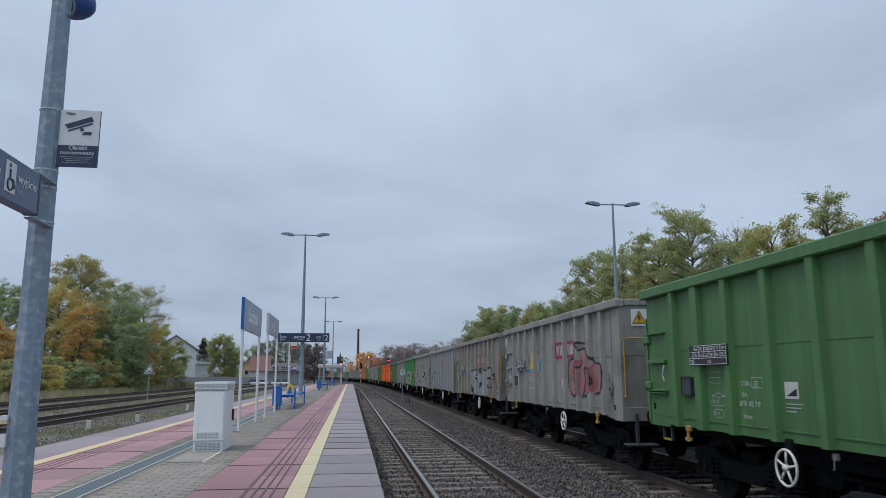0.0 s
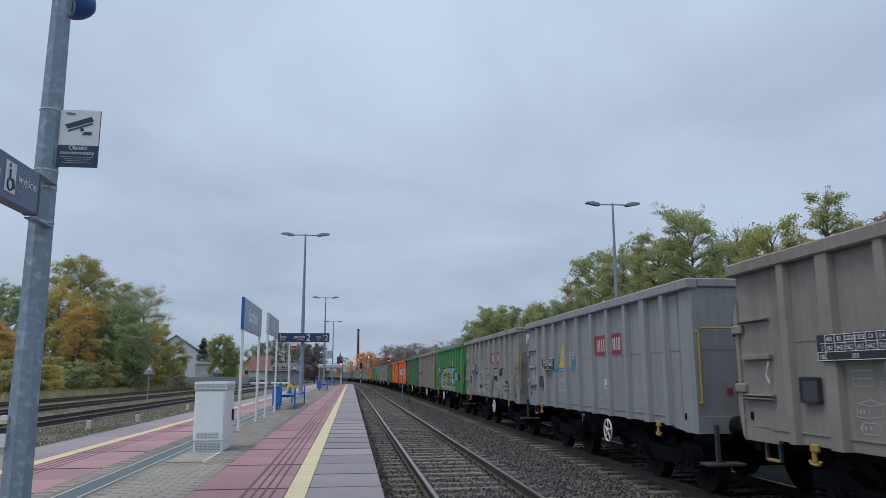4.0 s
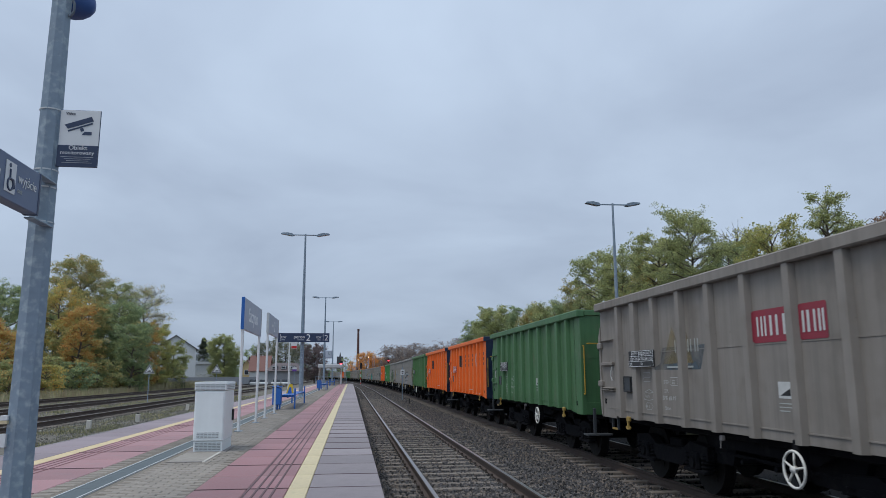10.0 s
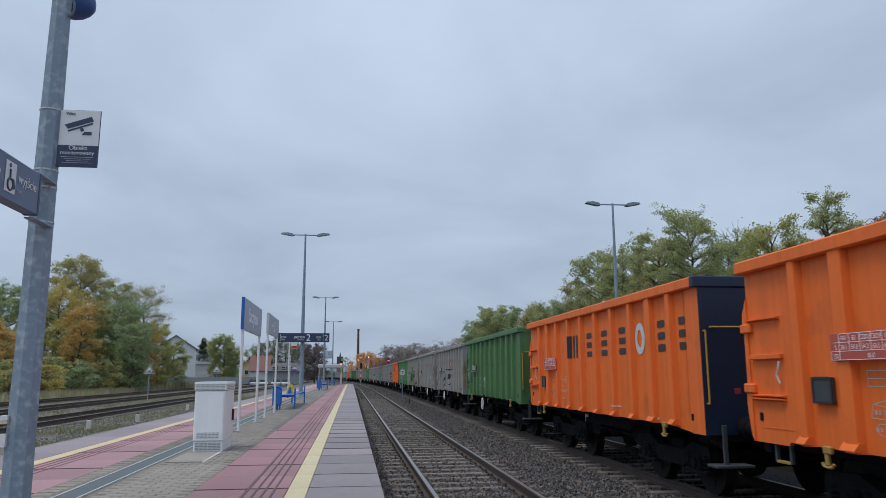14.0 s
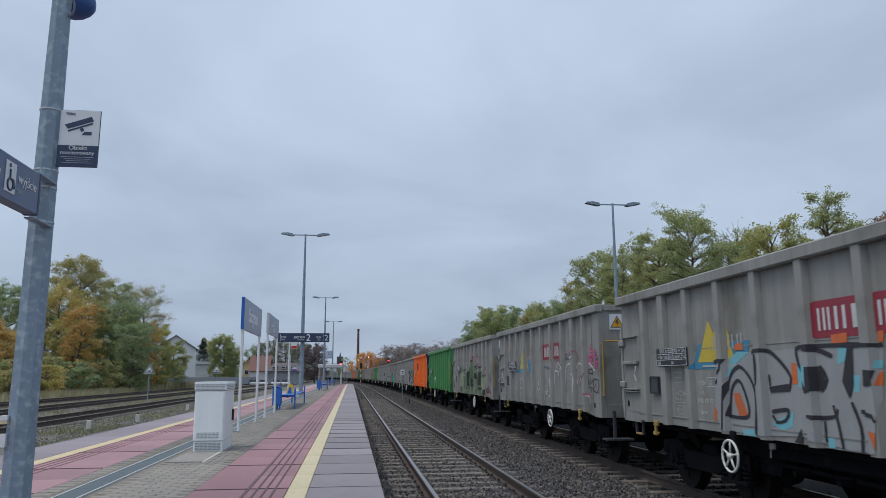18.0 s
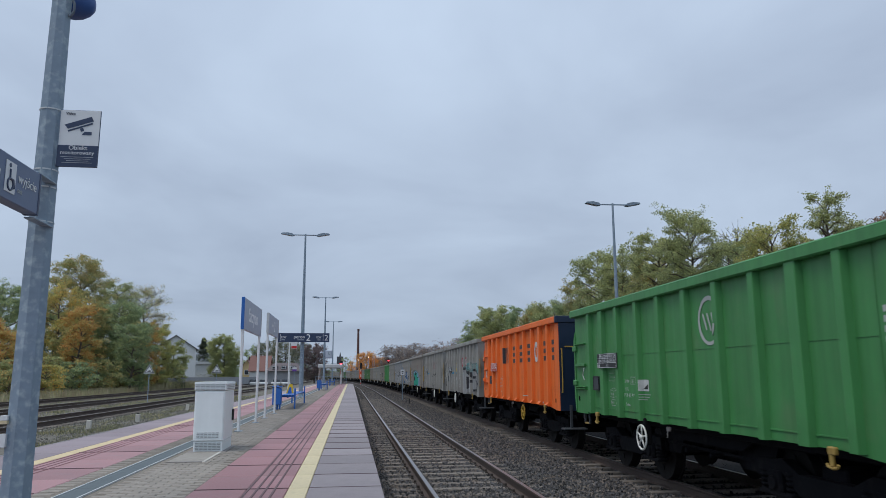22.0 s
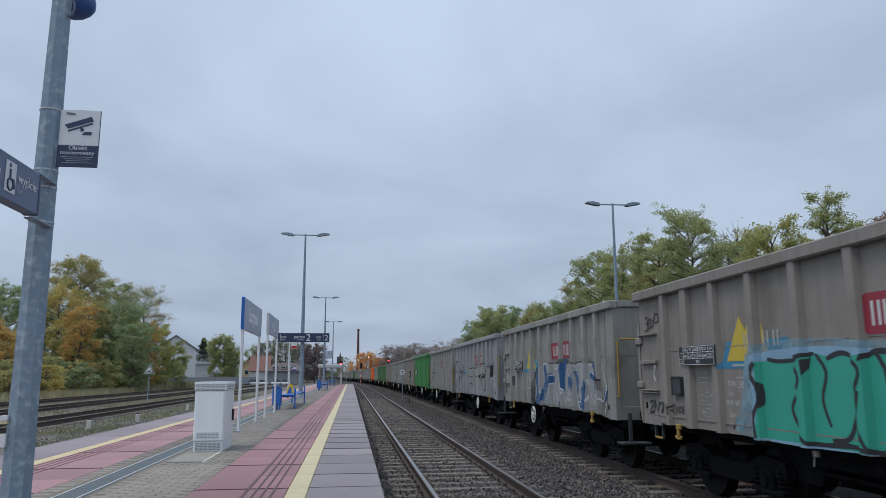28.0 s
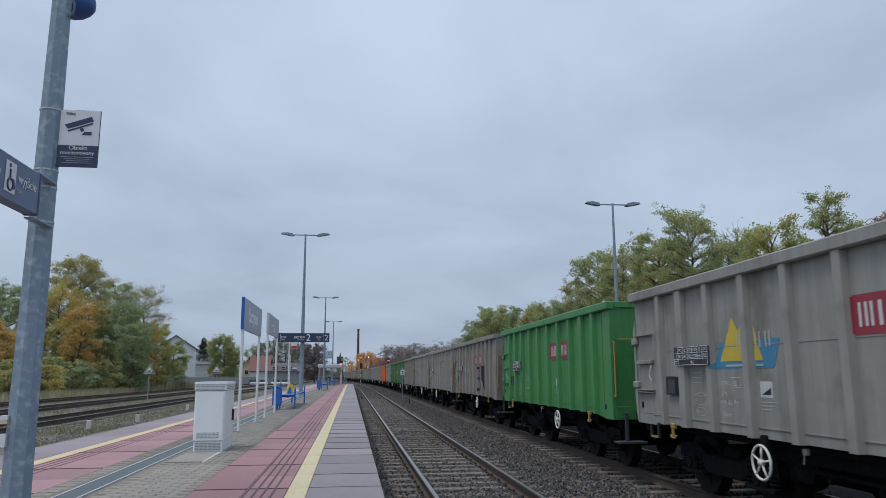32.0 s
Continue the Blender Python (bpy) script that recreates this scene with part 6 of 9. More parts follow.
def oval(cu, cz, ru, rz, n=18, a0=0.0, a1=360.0):
    return [(cu + ru * math.cos(radians(a0 + (a1 - a0) * i / n)), cz + rz * math.sin(radians(a0 + (a1 - a0) * i / n))) for i in range(n + 1)]


def rect(u0, u1, z0, z1):
    return [(u0, z0), (u1, z0), (u1, z1), (u0, z1)]


# meshes that all wagons share
SHARED = {}


def shared(name, maker, mat, smooth=False):
    if name not in SHARED:
        SHARED[name] = finish(name.split(":")[0], maker(), mat, smooth)
    return SHARED[name]


WHEELS = []                  # wheelsets that roll


def side_fittings(t, paint_mat, colour):
    """Door irons, brackets and bars at the far end of the side."""
    h = BODY / 2
    part("door_ledge", shared("door_ledge:" + colour, lambda: prism([(0.0, -0.02), (-0.055, 0.0), (-0.055, 0.012), (0.0, 0.018)], -0.33, 0.30, "xz"), paint_mat), None, t, at=pose(-SIDE, h - 0.33, 2.335))
    part("door_bar", shared("door_bar:" + colour, lambda: box(-0.050, 0.0, -0.32, 0.28, -0.028, 0.028, 0.006), paint_mat), None, t, at=pose(-SIDE, h - 0.35, 1.915))
    for z in (1.442, 1.478):
        part("door_ledge", SHARED["door_ledge:" + colour], None, t, at=pose(-SIDE, h - 0.35, z))
    part("door_seam", shared("far_seam:" + colour, lambda: box(-0.005, 0.0, -0.36, 0.24, -0.006, 0.006), paint_mat), None, t, at=pose(-SIDE, h - 0.40, 1.13))
    for z in (1.56, 2.25):
        part("hinge", shared("hinge:" + colour, lambda: box(-0.07, 0.07, -0.09, 0.13, -0.055, 0.055, 0.015), paint_mat), None, t, at=pose(-SIDE + 0.02, h - 0.02, z))
        part("hinge_pin", shared("hinge_pin", lambda: rod((0, 0, -0.075), (0, 0, 0.075), 0.05, 0.05, 12), M_UNDER), None, t, "dark hinge pin", at=pose(-SIDE + 0.03, h + 0.11, z))
    part("hinge_post", shared("hinge_post:" + colour, make_far_post, paint_mat), None, t, at=pose(-SIDE + 0.03, h - 0.01, 0))
    part("jacking_slot", shared("far_slot", lambda: box(-0.008, 0.0, -0.03, 0.03, 0.0, 0.09), M_UNDER), None, t, "dark slot in the door", at=pose(-SIDE, h - 0.16, 1.20))
    part("latch_lever", shared("latch_lever", lambda: tube([(-0.045, -0.01, 0.0), (-0.06, 0.02, 0.09), (-0.06, -0.015, 0.16), (-0.05, -0.03, 0.24)], 0.011, 6), M_MARK), None, t, at=pose(-SIDE, h - 0.63, 1.62))


def wagon(colour, wheel_u=5.97, wheel_mat=None, end_mat=None, data_plate=None, mark=None, rolling=True, label="", seam=True):
    """A four-axle open box wagon; its origin lies in the middle of the track at rail height."""
    pm = WAGON_PAINT[colour]
    h = BODY / 2
    t = thing("freight_wagon", label, "freight wagon", "open freight wagons of the train")
    for sx in (-1, 1):
        part("side_wall", shared("side_wall:%s%d" % (colour, sx), lambda: make_side(sx), pm), None, t)
        part("end_wall", shared("end_wall:%s%d" % (colour, sx), lambda: make_end(sx), pm), None, t)
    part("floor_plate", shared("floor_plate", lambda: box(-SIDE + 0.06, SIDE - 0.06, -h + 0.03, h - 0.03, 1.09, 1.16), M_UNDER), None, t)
    part("top_rim", shared("top_rim:" + colour, make_rim, pm), None, t)
    for u, w in zip(RIBS, RIBW):
        key = "rib:%s%.3f" % (colour, w)
        part("rib", shared(key, lambda: make_rib(w, colour == "orange"), pm), None, t, at=pose(0, h - u, 0))
        part("rib", SHARED[key], None, t, at=pose(0, h - u, 0, 0, 0, 180))
    if seam:
        part("weld_seam", shared("weld_seam:" + colour, lambda: box(-SIDE - 0.006, -SIDE, -h + 0.45, h - 0.95, 2.055, 2.067), pm), None, t)
        part("sill_strip", shared("sill_strip:" + colour, lambda: box(-SIDE - 0.012, -SIDE, -h + 0.85, h - 0.55, Z0 + 0.11, Z0 + 0.125), pm), None, t)
    part("corner_post", shared("near_post:" + colour, make_corner_post, pm), None, t)
    part("door_seam", shared("door_seam:" + colour, lambda: box(-SIDE - 0.005, -SIDE, h - 8.905, h - 8.895, 1.13, Z1), pm), None, t)
    part("jacking_slot", shared("jacking_slot", lambda: box(-SIDE - 0.034, -SIDE - 0.02, -0.03, 0.03, 0.0, 0.09), M_UNDER), None, t, "dark slot in the corner post", at=pose(0, h - 9.04, 1.10))
    part("end_beam", shared("end_beam:" + colour, lambda: box(-SIDE + 0.06, SIDE - 0.06, -h - 0.032, -h - 0.022, 0.93, 1.165, 0.004), pm), None, t)
    part("weld_seam", shared("end_seam:" + colour, lambda: box(-SIDE + 0.06, SIDE - 0.06, -h - 0.030, -h - 0.022, 2.055, 2.067), pm), None, t)
    if end_mat:
        part("end_panel", shared("end_panel:" + colour, lambda: box(-SIDE - 0.028, SIDE + 0.028, -h - 0.040, -h - 0.0325, 0.93, ZT - 0.01), end_mat), None, t, "navy painted end wall")
        part("end_cap", shared("end_cap:" + colour, lambda: box(-RIB_OUT - 0.024, RIB_OUT + 0.024, -h - 0.066, -h + 0.05, Z1 - 0.004, ZT + 0.004, 0.016), end_mat), None, t, "navy painted rim end")
    side_fittings(t, pm, colour)
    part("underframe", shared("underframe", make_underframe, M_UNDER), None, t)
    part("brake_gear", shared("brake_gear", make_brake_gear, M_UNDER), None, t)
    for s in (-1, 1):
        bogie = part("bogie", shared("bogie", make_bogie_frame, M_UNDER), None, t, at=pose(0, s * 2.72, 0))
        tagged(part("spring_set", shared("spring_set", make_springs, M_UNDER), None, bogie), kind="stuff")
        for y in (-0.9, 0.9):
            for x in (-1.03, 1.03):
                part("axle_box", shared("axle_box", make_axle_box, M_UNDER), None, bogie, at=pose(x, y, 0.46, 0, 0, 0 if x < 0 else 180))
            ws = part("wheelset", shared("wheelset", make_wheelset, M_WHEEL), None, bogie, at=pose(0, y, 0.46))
            if rolling:
                WHEELS.append((ws, y))
        for x in (-0.875, 0.875):
            part("buffer", shared("buffer", make_buffer, M_UNDER, True), None, t, at=pose(x, s * (h + 0.02), 1.02, 0, 0, 0 if s > 0 else 180))
        part("coupling", shared("coupling", lambda: box(-0.05, 0.05, 0, 0.52, -0.07, 0.07, 0.02, tube([(0, 0.45, 0), (0.05, 0.55, -0.2), (0, 0.6, -0.32)], 0.03, 6)), M_UNDER), None, t, at=pose(0, s * (h + 0.02), 0.98, 0, 0, 0 if s > 0 else 180))
    # steps, rails and hooks
    part("end_step", shared("end_step", lambda: box(-0.20, 0.32, -0.14, 0.14, 0.53, 0.565, 0.006, box(-0.03, 0.03, -0.02, 0.02, 0.55, 1.06, 0.006)), M_STEP), None, t, at=pose(-1.23, -h - 0.10, 0))
    for d in (-0.135, 0.135):
        hanger = part("step_hanger", shared("step_hanger", lambda: box(-0.02, 0.02, -0.02, 0.02, 0.76, 0.97, 0.004), M_STEP), None, t, at=pose(-SIDE + 0.06, h - 0.45 + d, 0))
    part("tread", shared("side_tread", lambda: box(-0.025, 0.03, 0.0, 0.25, 0.755, 0.785, 0.004), M_HOOK), None, hanger, "worn yellow tread", at=pose(0, -0.26, 0))
    rails = (("handrail", [(0, 0.03, 1.34), (0, -0.05, 1.34), (0, -0.05, 2.30), (0, 0.03, 2.30)], (-SIDE + 0.02, -h - 0.05)), ("handrail", [(0.0, 0.03, 2.35), (0.0, -0.05, 2.35), (0.60, -0.05, 2.35), (0.60, 0.03, 2.35)], (-1.31, -h - 0.05)))
    for i, (nm, pts, (x, y)) in enumerate(rails):
        part(nm, shared("handrail:%d" % i, lambda pts=pts: tube(pts, 0.013, 8), M_RAILYEL), None, t, "yellow handrail", at=pose(x, y, 0))
    part("handrail", shared("handrail:far", lambda: tube([(0, 0, 1.35), (0, 0.10, 1.35), (0, 0.10, 2.25), (0, 0, 2.25)], 0.013, 8), M_RAILYEL), None, t, "yellow handrail", at=pose(-SIDE + 0.05, h + 0.02, 0))
    for u in (1.36, 8.16):
        part("tow_hook", shared("tow_hook", make_hook, M_HOOK), None, t, "yellow towing hook", at=pose(-SIDE - 0.03, h - u, 0.95))
    part("tail_plate", shared("tail_plate", lambda: box(-0.045, 0.045, -0.012, 0.0, -0.04, 0.04, 0.004), PAINT["logo_red"]), None, t, "small red tail plate", at=pose(-0.97, -h - 0.034, 1.50))
    part("valve", shared("valve", lambda: box(-0.04, 0.02, -0.03, 0.03, 0.03, 0.10, 0.01, tube([(-0.03, 0, 0.04), (-0.03, 0.02, -0.06)], 0.009, 6)), M_CONC), None, t, at=pose(-SIDE + 0.02, h - 4.35, 0.86))
    if wheel_u:
        wm = wheel_mat or M_HANDWHITE
        part("handwheel", shared("handwheel:" + wm.name, make_handwheel, wm, True), None, t, "painted spoked brake handwheel", at=pose(-SIDE - 0.07, h - wheel_u, 0.74))
        part("handwheel_bracket", shared("handwheel_bracket", lambda: box(0.0, 0.12, -0.06, 0.06, -0.12, 0.30, 0.015), M_UNDER), None, t, at=pose(-SIDE - 0.04, h - wheel_u, 0.74))
    if seam and wheel_u:
        label_plate(t, wheel_u - 0.73 if wheel_u > 5 else wheel_u - 0.38)
    # data plate across two ribs, document holder and stencils
    plate = part("data_plate", shared("data_plate:" + (data_plate or M_BLACKPLATE).name, lambda: box(-RIB_OUT - 0.022, -RIB_OUT - 0.002, -0.50, 0.50, 1.84, 2.10, 0.006), data_plate or M_BLACKPLATE), None, t, "plate with small white markings", at=pose(0, h - 2.11, 0))

    def plate_marks():
        rows = [(w, 0.062, 0.20 + 0.142 * k, 0.192) for k, w in enumerate(("AB1", "B2", "C2D2", "C3D3", "C4", "D4"))]
        rows += [(w, 0.062, 0.20 + 0.142 * k, 0.107) for k, w in enumerate(("38.1", "54.2", "54.2", "63.5", "64.2", "72.2"))]
        rows += [("S", 0.062, 0.085, 0.107), ("120", 0.062, 0.075, 0.025), ("00.0", 0.062, 0.55, 0.025)]
        bm = words(rows, 0.86)
        for z in (0.008, 0.088, 0.170, 0.250):
            box(0.135 if z > 0.2 else (0.05 if z > 0.1 else 0.01), 0.985, z, z + 0.005, -0.001, 0.001, 0, bm)
        for k in range(7):
            x = 0.131 + 0.142 * k
            box(x, x + 0.005, 0.088 if k else 0.008, 0.250, -0.001, 0.001, 0, bm)
        box(0.982, 0.987, 0.008, 0.255, -0.001, 0.001, 0, bm)
        box(0.01, 0.015, 0.008, 0.09, -0.001, 0.001, 0, bm)
        return bm
    tagged(part("marking", shared("marking", plate_marks, M_TEXT), None, plate, at=pose(-RIB_OUT - 0.0235, 0.5, 1.84, 90, 0, -90)), kind="stuff")
    holder = part("document_holder", shared("document_holder", lambda: box(-SIDE - 0.05, -SIDE, -0.15, 0.15, 1.43, 1.69, 0.008), M_STEP), None, t, "dark document holder", at=pose(0, h - 1.35, 0))
    part("holder_frame", shared("holder_frame", lambda: box(-SIDE - 0.058, -SIDE - 0.045, -0.155, -0.125, 1.43, 1.69, 0.002, box(-SIDE - 0.058, -SIDE - 0.045, 0.125, 0.155, 1.43, 1.69, 0.002, box(-SIDE - 0.058, -SIDE - 0.045, -0.125, 0.125, 1.665, 1.695, 0.002, box(-SIDE - 0.058, -SIDE - 0.045, -0.125, 0.125, 1.43, 1.46, 0.002)))), M_BLACKPLATE), None, holder)

    def stencils():
        shapes = []
        rng = random.Random(8)
        for z, n in ((1.345, 7),):
            u = 2.36
            for k in range(n):
                w = rng.uniform(0.026, 0.040)
                zz = z + (0.012 if rng.random() < 0.3 else 0.0)
                for a, b, c, d in ((0, 0.010, 0, 0.062), (w - 0.010, w, 0 if rng.random() < 0.6 else 0.03, 0.062), (0, w, 0.052, 0.062))[:rng.choice((2, 3, 3))]:
                    shapes.append(patch(rect(u + a, u + b, zz + c, z + d), 0.003, 0.1))
                u += w + rng.choice((0.020, 0.022, 0.055))
        shapes.append(stroke([(2.63, 1.565), (2.84, 1.565), (2.84, 1.68), (2.63, 1.68), (2.63, 1.565)], 0.009, 0.003, 0.2, False))
        return shapes

    def boxes():
        shapes = []
        for line in ([(1.62, 1.33), (1.66, 1.45), (1.84, 1.49), (2.0, 1.45), (1.98, 1.34), (1.80, 1.32), (1.62, 1.33)], [(1.66, 1.45), (1.82, 1.43), (2.0, 1.45)], [(1.82, 1.43), (1.80, 1.32)],
                     [(1.66, 1.23), (1.72, 1.28), (1.90, 1.28), (1.96, 1.23), (1.90, 1.18), (1.72, 1.18), (1.66, 1.23)],
                     [(2.00, 1.46), (2.16, 1.46), (2.16, 1.65), (2.00, 1.65), (2.00, 1.46)], [(2.04, 1.50), (2.12, 1.50), (2.12, 1.61), (2.04, 1.61), (2.04, 1.50)],
                     [(1.62, 1.61), (1.90, 1.61), (1.90, 1.75), (1.62, 1.75), (1.62, 1.61)], [(1.62, 1.68), (1.90, 1.68)]):
            shapes.append(stroke(line, 0.009, 0.003, 0.2, False))
        for u in (1.68, 1.73, 1.80):
            shapes.append(patch(rect(u, u + 0.02, 1.36, 1.40), 0.003, 0.1))
            shapes.append(patch(rect(u, u + 0.02, 1.21, 1.25), 0.003, 0.1))
        return shapes
    def type_marks():
        return words([("37 TEN", 0.075, 0.13, 0.40), ("GE", 0.09, 0.37, 0.395), ("51 PL", 0.075, 0.11, 0.27), ("Eamnos", 0.075, 0.145, 0.02)], 0.8)
    tagged(part("stencil", shared("stencil_words", type_marks, M_MARK), None, t, at=pose(-SIDE - 0.003, h - along(2.37), 1.185, 90, 0, -90)), kind="stuff")
    if "stencils" not in SHARED:
        SHARED["stencils"] = paint(t, M_MARK, stencils(), "stencil", whole=True).data
        SHARED["boxes"] = paint(t, M_MARKDIM, boxes(), "stencil", whole=True).data
    else:
        tagged(part("stencil", SHARED["stencils"], None, t), kind="stuff")
        tagged(part("stencil", SHARED["boxes"], None, t), kind="stuff")
    return t


def logo_triangle(t, worn=False):
    """A yellow pointed shape over a blue band, with pale bars; a rib parts it."""
    yellow, blue = ("dull_yellow", "dull_blue") if worn else ("logo_yellow", "logo_blue")
    paint(t, blue, [patch([(2.28, 1.79), (2.43, 2.12), (2.98, 2.12), (2.98, 1.79)], 0.003), patch([(3.19, 1.79), (3.19, 2.12), (3.70, 2.12), (3.55, 1.79)], 0.003)], "logo")
    paint(t, yellow, [patch([(2.43, 1.88), (2.75, 2.42), (2.87, 2.24), (2.98, 2.38), (2.98, 1.88)], 0.005), patch([(3.19, 1.88), (3.19, 2.32), (3.27, 2.10), (3.24, 2.10), (3.36, 1.88)], 0.005)], "logo")
    paint(t, "logo_pale", [patch(rect(a, b, 2.03, 2.21), 0.007) for a, b in ((2.83, 2.855), (2.90, 2.925), (3.22, 3.25), (3.30, 3.33), (3.42, 3.45), (3.50, 3.53))] + [patch(rect(2.55, 2.97, 1.815, 1.84), 0.007), patch(rect(3.2, 3.36, 1.815, 1.84), 0.007)], "logo")


def logo_red(t):
    """A red panel in two fields with pale bars, parted by a rib."""
    red, pale = [], []
    for a, b in ((4.85, 5.54), (5.70, 6.14)):
        red.append(patch([(a + 0.02, 2.075), (b - 0.02, 2.075), (b, 2.09), (b, 2.435), (b - 0.02, 2.45), (a + 0.02, 2.45), (a, 2.435), (a, 2.09)], 0.003))
    for u, w in ((4.93, 0.035), (5.01, 0.035), (5.08, 0.035), (5.18, 0.045), (5.29, 0.045), (5.42, 0.06), (5.75, 0.04), (5.83, 0.045), (5.935, 0.035), (6.01, 0.035), (6.07, 0.035)):
        pale.append(patch(rect(u, u + w, 2.15, 2.375), 0.006))
    paint(t, "logo_red", red, "logo")
    paint(t, M_MARK, pale, "logo")


def label_plate(t, start):
    """A small white maintenance label with dark slanted marks, and faint stencil lines below it."""
    paint(t, M_MARK, [patch(rect(start, start + 0.24, 1.46, 1.64), 0.003)], "label")
    paint(t, M_DARK, [patch([(start + 0.03, 1.49), (start + 0.21, 1.49), (start + 0.21, 1.57)], 0.005)], "label_mark")
    paint(t, M_MARKDIM, [patch(rect(start, start + w, z, z + 0.012), 0.003) for w, z in ((0.30, 1.40), (0.26, 1.36), (0.18, 1.32))], "stencil")


def warning_plate(t):
    h = BODY / 2
    p = part("warning_plate", shared("warning_plate", lambda: box(-0.15, 0.15, -0.012, 0.0, 0.0, 0.30, 0.004), M_SIGNWHITE), None, t, "white plate with a yellow high-voltage triangle", at=pose(-1.075, -h - 0.026, 2.565))
    part("triangle", shared("warn_tri", lambda: prism([(-0.112, 0.056), (0.112, 0.056), (0.0, 0.245)], -0.019, -0.012, "xz"), M_WARN), None, p)
    part("triangle_border", shared("warn_edge", lambda: prism([(-0.135, 0.042), (0.135, 0.042), (0.0, 0.272)], -0.016, -0.012, "xz"), M_DARK), None, p)
    part("bolt", shared("warn_bolt", lambda: prism([(-0.01, 0.20), (-0.045, 0.125), (0.005, 0.135), (-0.02, 0.07), (0.04, 0.15), (-0.005, 0.145), (0.02, 0.20)], -0.022, -0.018, "xz"), M_DARK), None, p)


def outline_block(u0, u1, z0, z1, lean=0.1, notch=0.0):
    """The outline of one bulky sprayed form."""
    return [(u0, z0), (u0 + lean, z1 - notch), (u0 + lean + 0.1, z1), (u1 - 0.05, z1 - 0.03), (u1, z1 - 0.2 - notch), (u1 - 0.08, (z0 + z1) / 2), (u1 + 0.04, z0 + 0.02)]


def wild_block(t, spans, z0, z1, fill, line, seed, extra=None, fat=0.05):
    """A row of sprayed forms, filled and outlined."""
    rng = random.Random(seed)
    fills, lines, accents = [], [], []
    for u0, u1 in spans:
        top, low = z1 + rng.uniform(-0.1, 0.08), z0 + rng.uniform(0.0, 0.08)
        shape = outline_block(u0, u1, low, top, rng.uniform(-0.08, 0.14), rng.uniform(0, 0.1))
        fills.append(patch(shape, 0.004))
        lines.append(stroke(shape + shape[:1], fat))
        mu, mz = (u0 + u1) / 2, (low + top) / 2
        inner = [(mu - 0.12, mz + 0.05), (mu - 0.08, mz + 0.28), (mu + 0.12, mz + 0.25), (mu + 0.1, mz + 0.02)]
        lines.append(stroke(inner + inner[:1], fat * 0.7))
        lines.append(stroke([(mu - 0.05, low), (mu, mz - 0.1), (mu + 0.12, low + 0.02)], fat * 0.8))
        if extra:
            accents.append(patch([(mu - 0.1, mz + 0.08), (mu - 0.06, mz + 0.25), (mu + 0.06, mz + 0.23), (mu + 0.06, mz + 0.05)], 0.005))
            accents.append(patch([(u0 + 0.02, low + 0.05), (u0 + 0.1, top - 0.25), (u0 + 0.2, top - 0.3), (u0 + 0.14, low + 0.05)], 0.005))
    if fill:
        paint(t, fill, fills)
    paint(t, line, lines)
    if extra:
        paint(t, extra, accents)


def scrawl(t, colour, u, z, w, h, seed, lines=3, fat=0.03):
    """Small sprayed squiggles that say nothing."""
    rng = random.Random(seed)
    out = []
    for k in range(lines):
        zz = z + h * (1 - (k + 0.5) / lines)
        pts, x = [], u
        while x < u + w:
            pts.append((x, zz + rng.uniform(-0.45, 0.45) * h / lines))
            x += rng.uniform(0.02, 0.10)
            if rng.random() < 0.25:
                x -= 0.08
        out.append(stroke(pts, fat))
    paint(t, colour, out)


def plain(t, triangle=True, red=True, warn=True, worn=False):
    if triangle:
        logo_triangle(t, worn)
    if red:
        logo_red(t)
    if warn:
        warning_plate(t)
    return t


def orange_marks(t):
    """A row of plain dark bars and a white ring along the orange side, standing for its mark."""
    z = 2.30
    dark = []
    for u in (4.31, 5.13, 6.0, 7.71, 8.60):
        for d in (-0.18, 0.0, 0.18):
            dark.append(patch([(u - 0.15, z + d - 0.03), (u - 0.13, z + d - 0.055), (u + 0.13, z + d - 0.055), (u + 0.15, z + d - 0.03), (u + 0.15, z + d + 0.03), (u + 0.13, z + d + 0.055), (u - 0.13, z + d + 0.055), (u - 0.15, z + d + 0.03)], 0.004))
    for k in (-0.19, 0.0, 0.19):
        dark.append(patch([(3.35 + k - 0.06, z + 0.235), (3.35 + k + 0.06, z + 0.235), (3.35 + k + 0.045, z - 0.235), (3.35 + k - 0.045, z - 0.235)], 0.004))
    paint(t, "lettering", dark, "logo")
    paint(t, "white", [stroke(oval(6.80, z, 0.155, 0.20, 26), 0.13, curved=False)], "logo")
    paint(t, M_MARK, [patch(rect(5.55, 5.85, 1.17, 1.19), 0.004), patch(rect(7.2, 7.45, 1.04, 1.08), 0.004)], "stencil")


GREEN = "bright green open freight wagon"
GREY = "weathered grey open freight wagon"
WAGONS = []


def add(colour, label, **kw):
    t = wagon(colour, label=label, rolling=len(WAGONS) < 24, **kw)
    WAGONS.append(t)
    return t


t = add("mid_green", GREEN + " and white stencils", wheel_u=3.63)

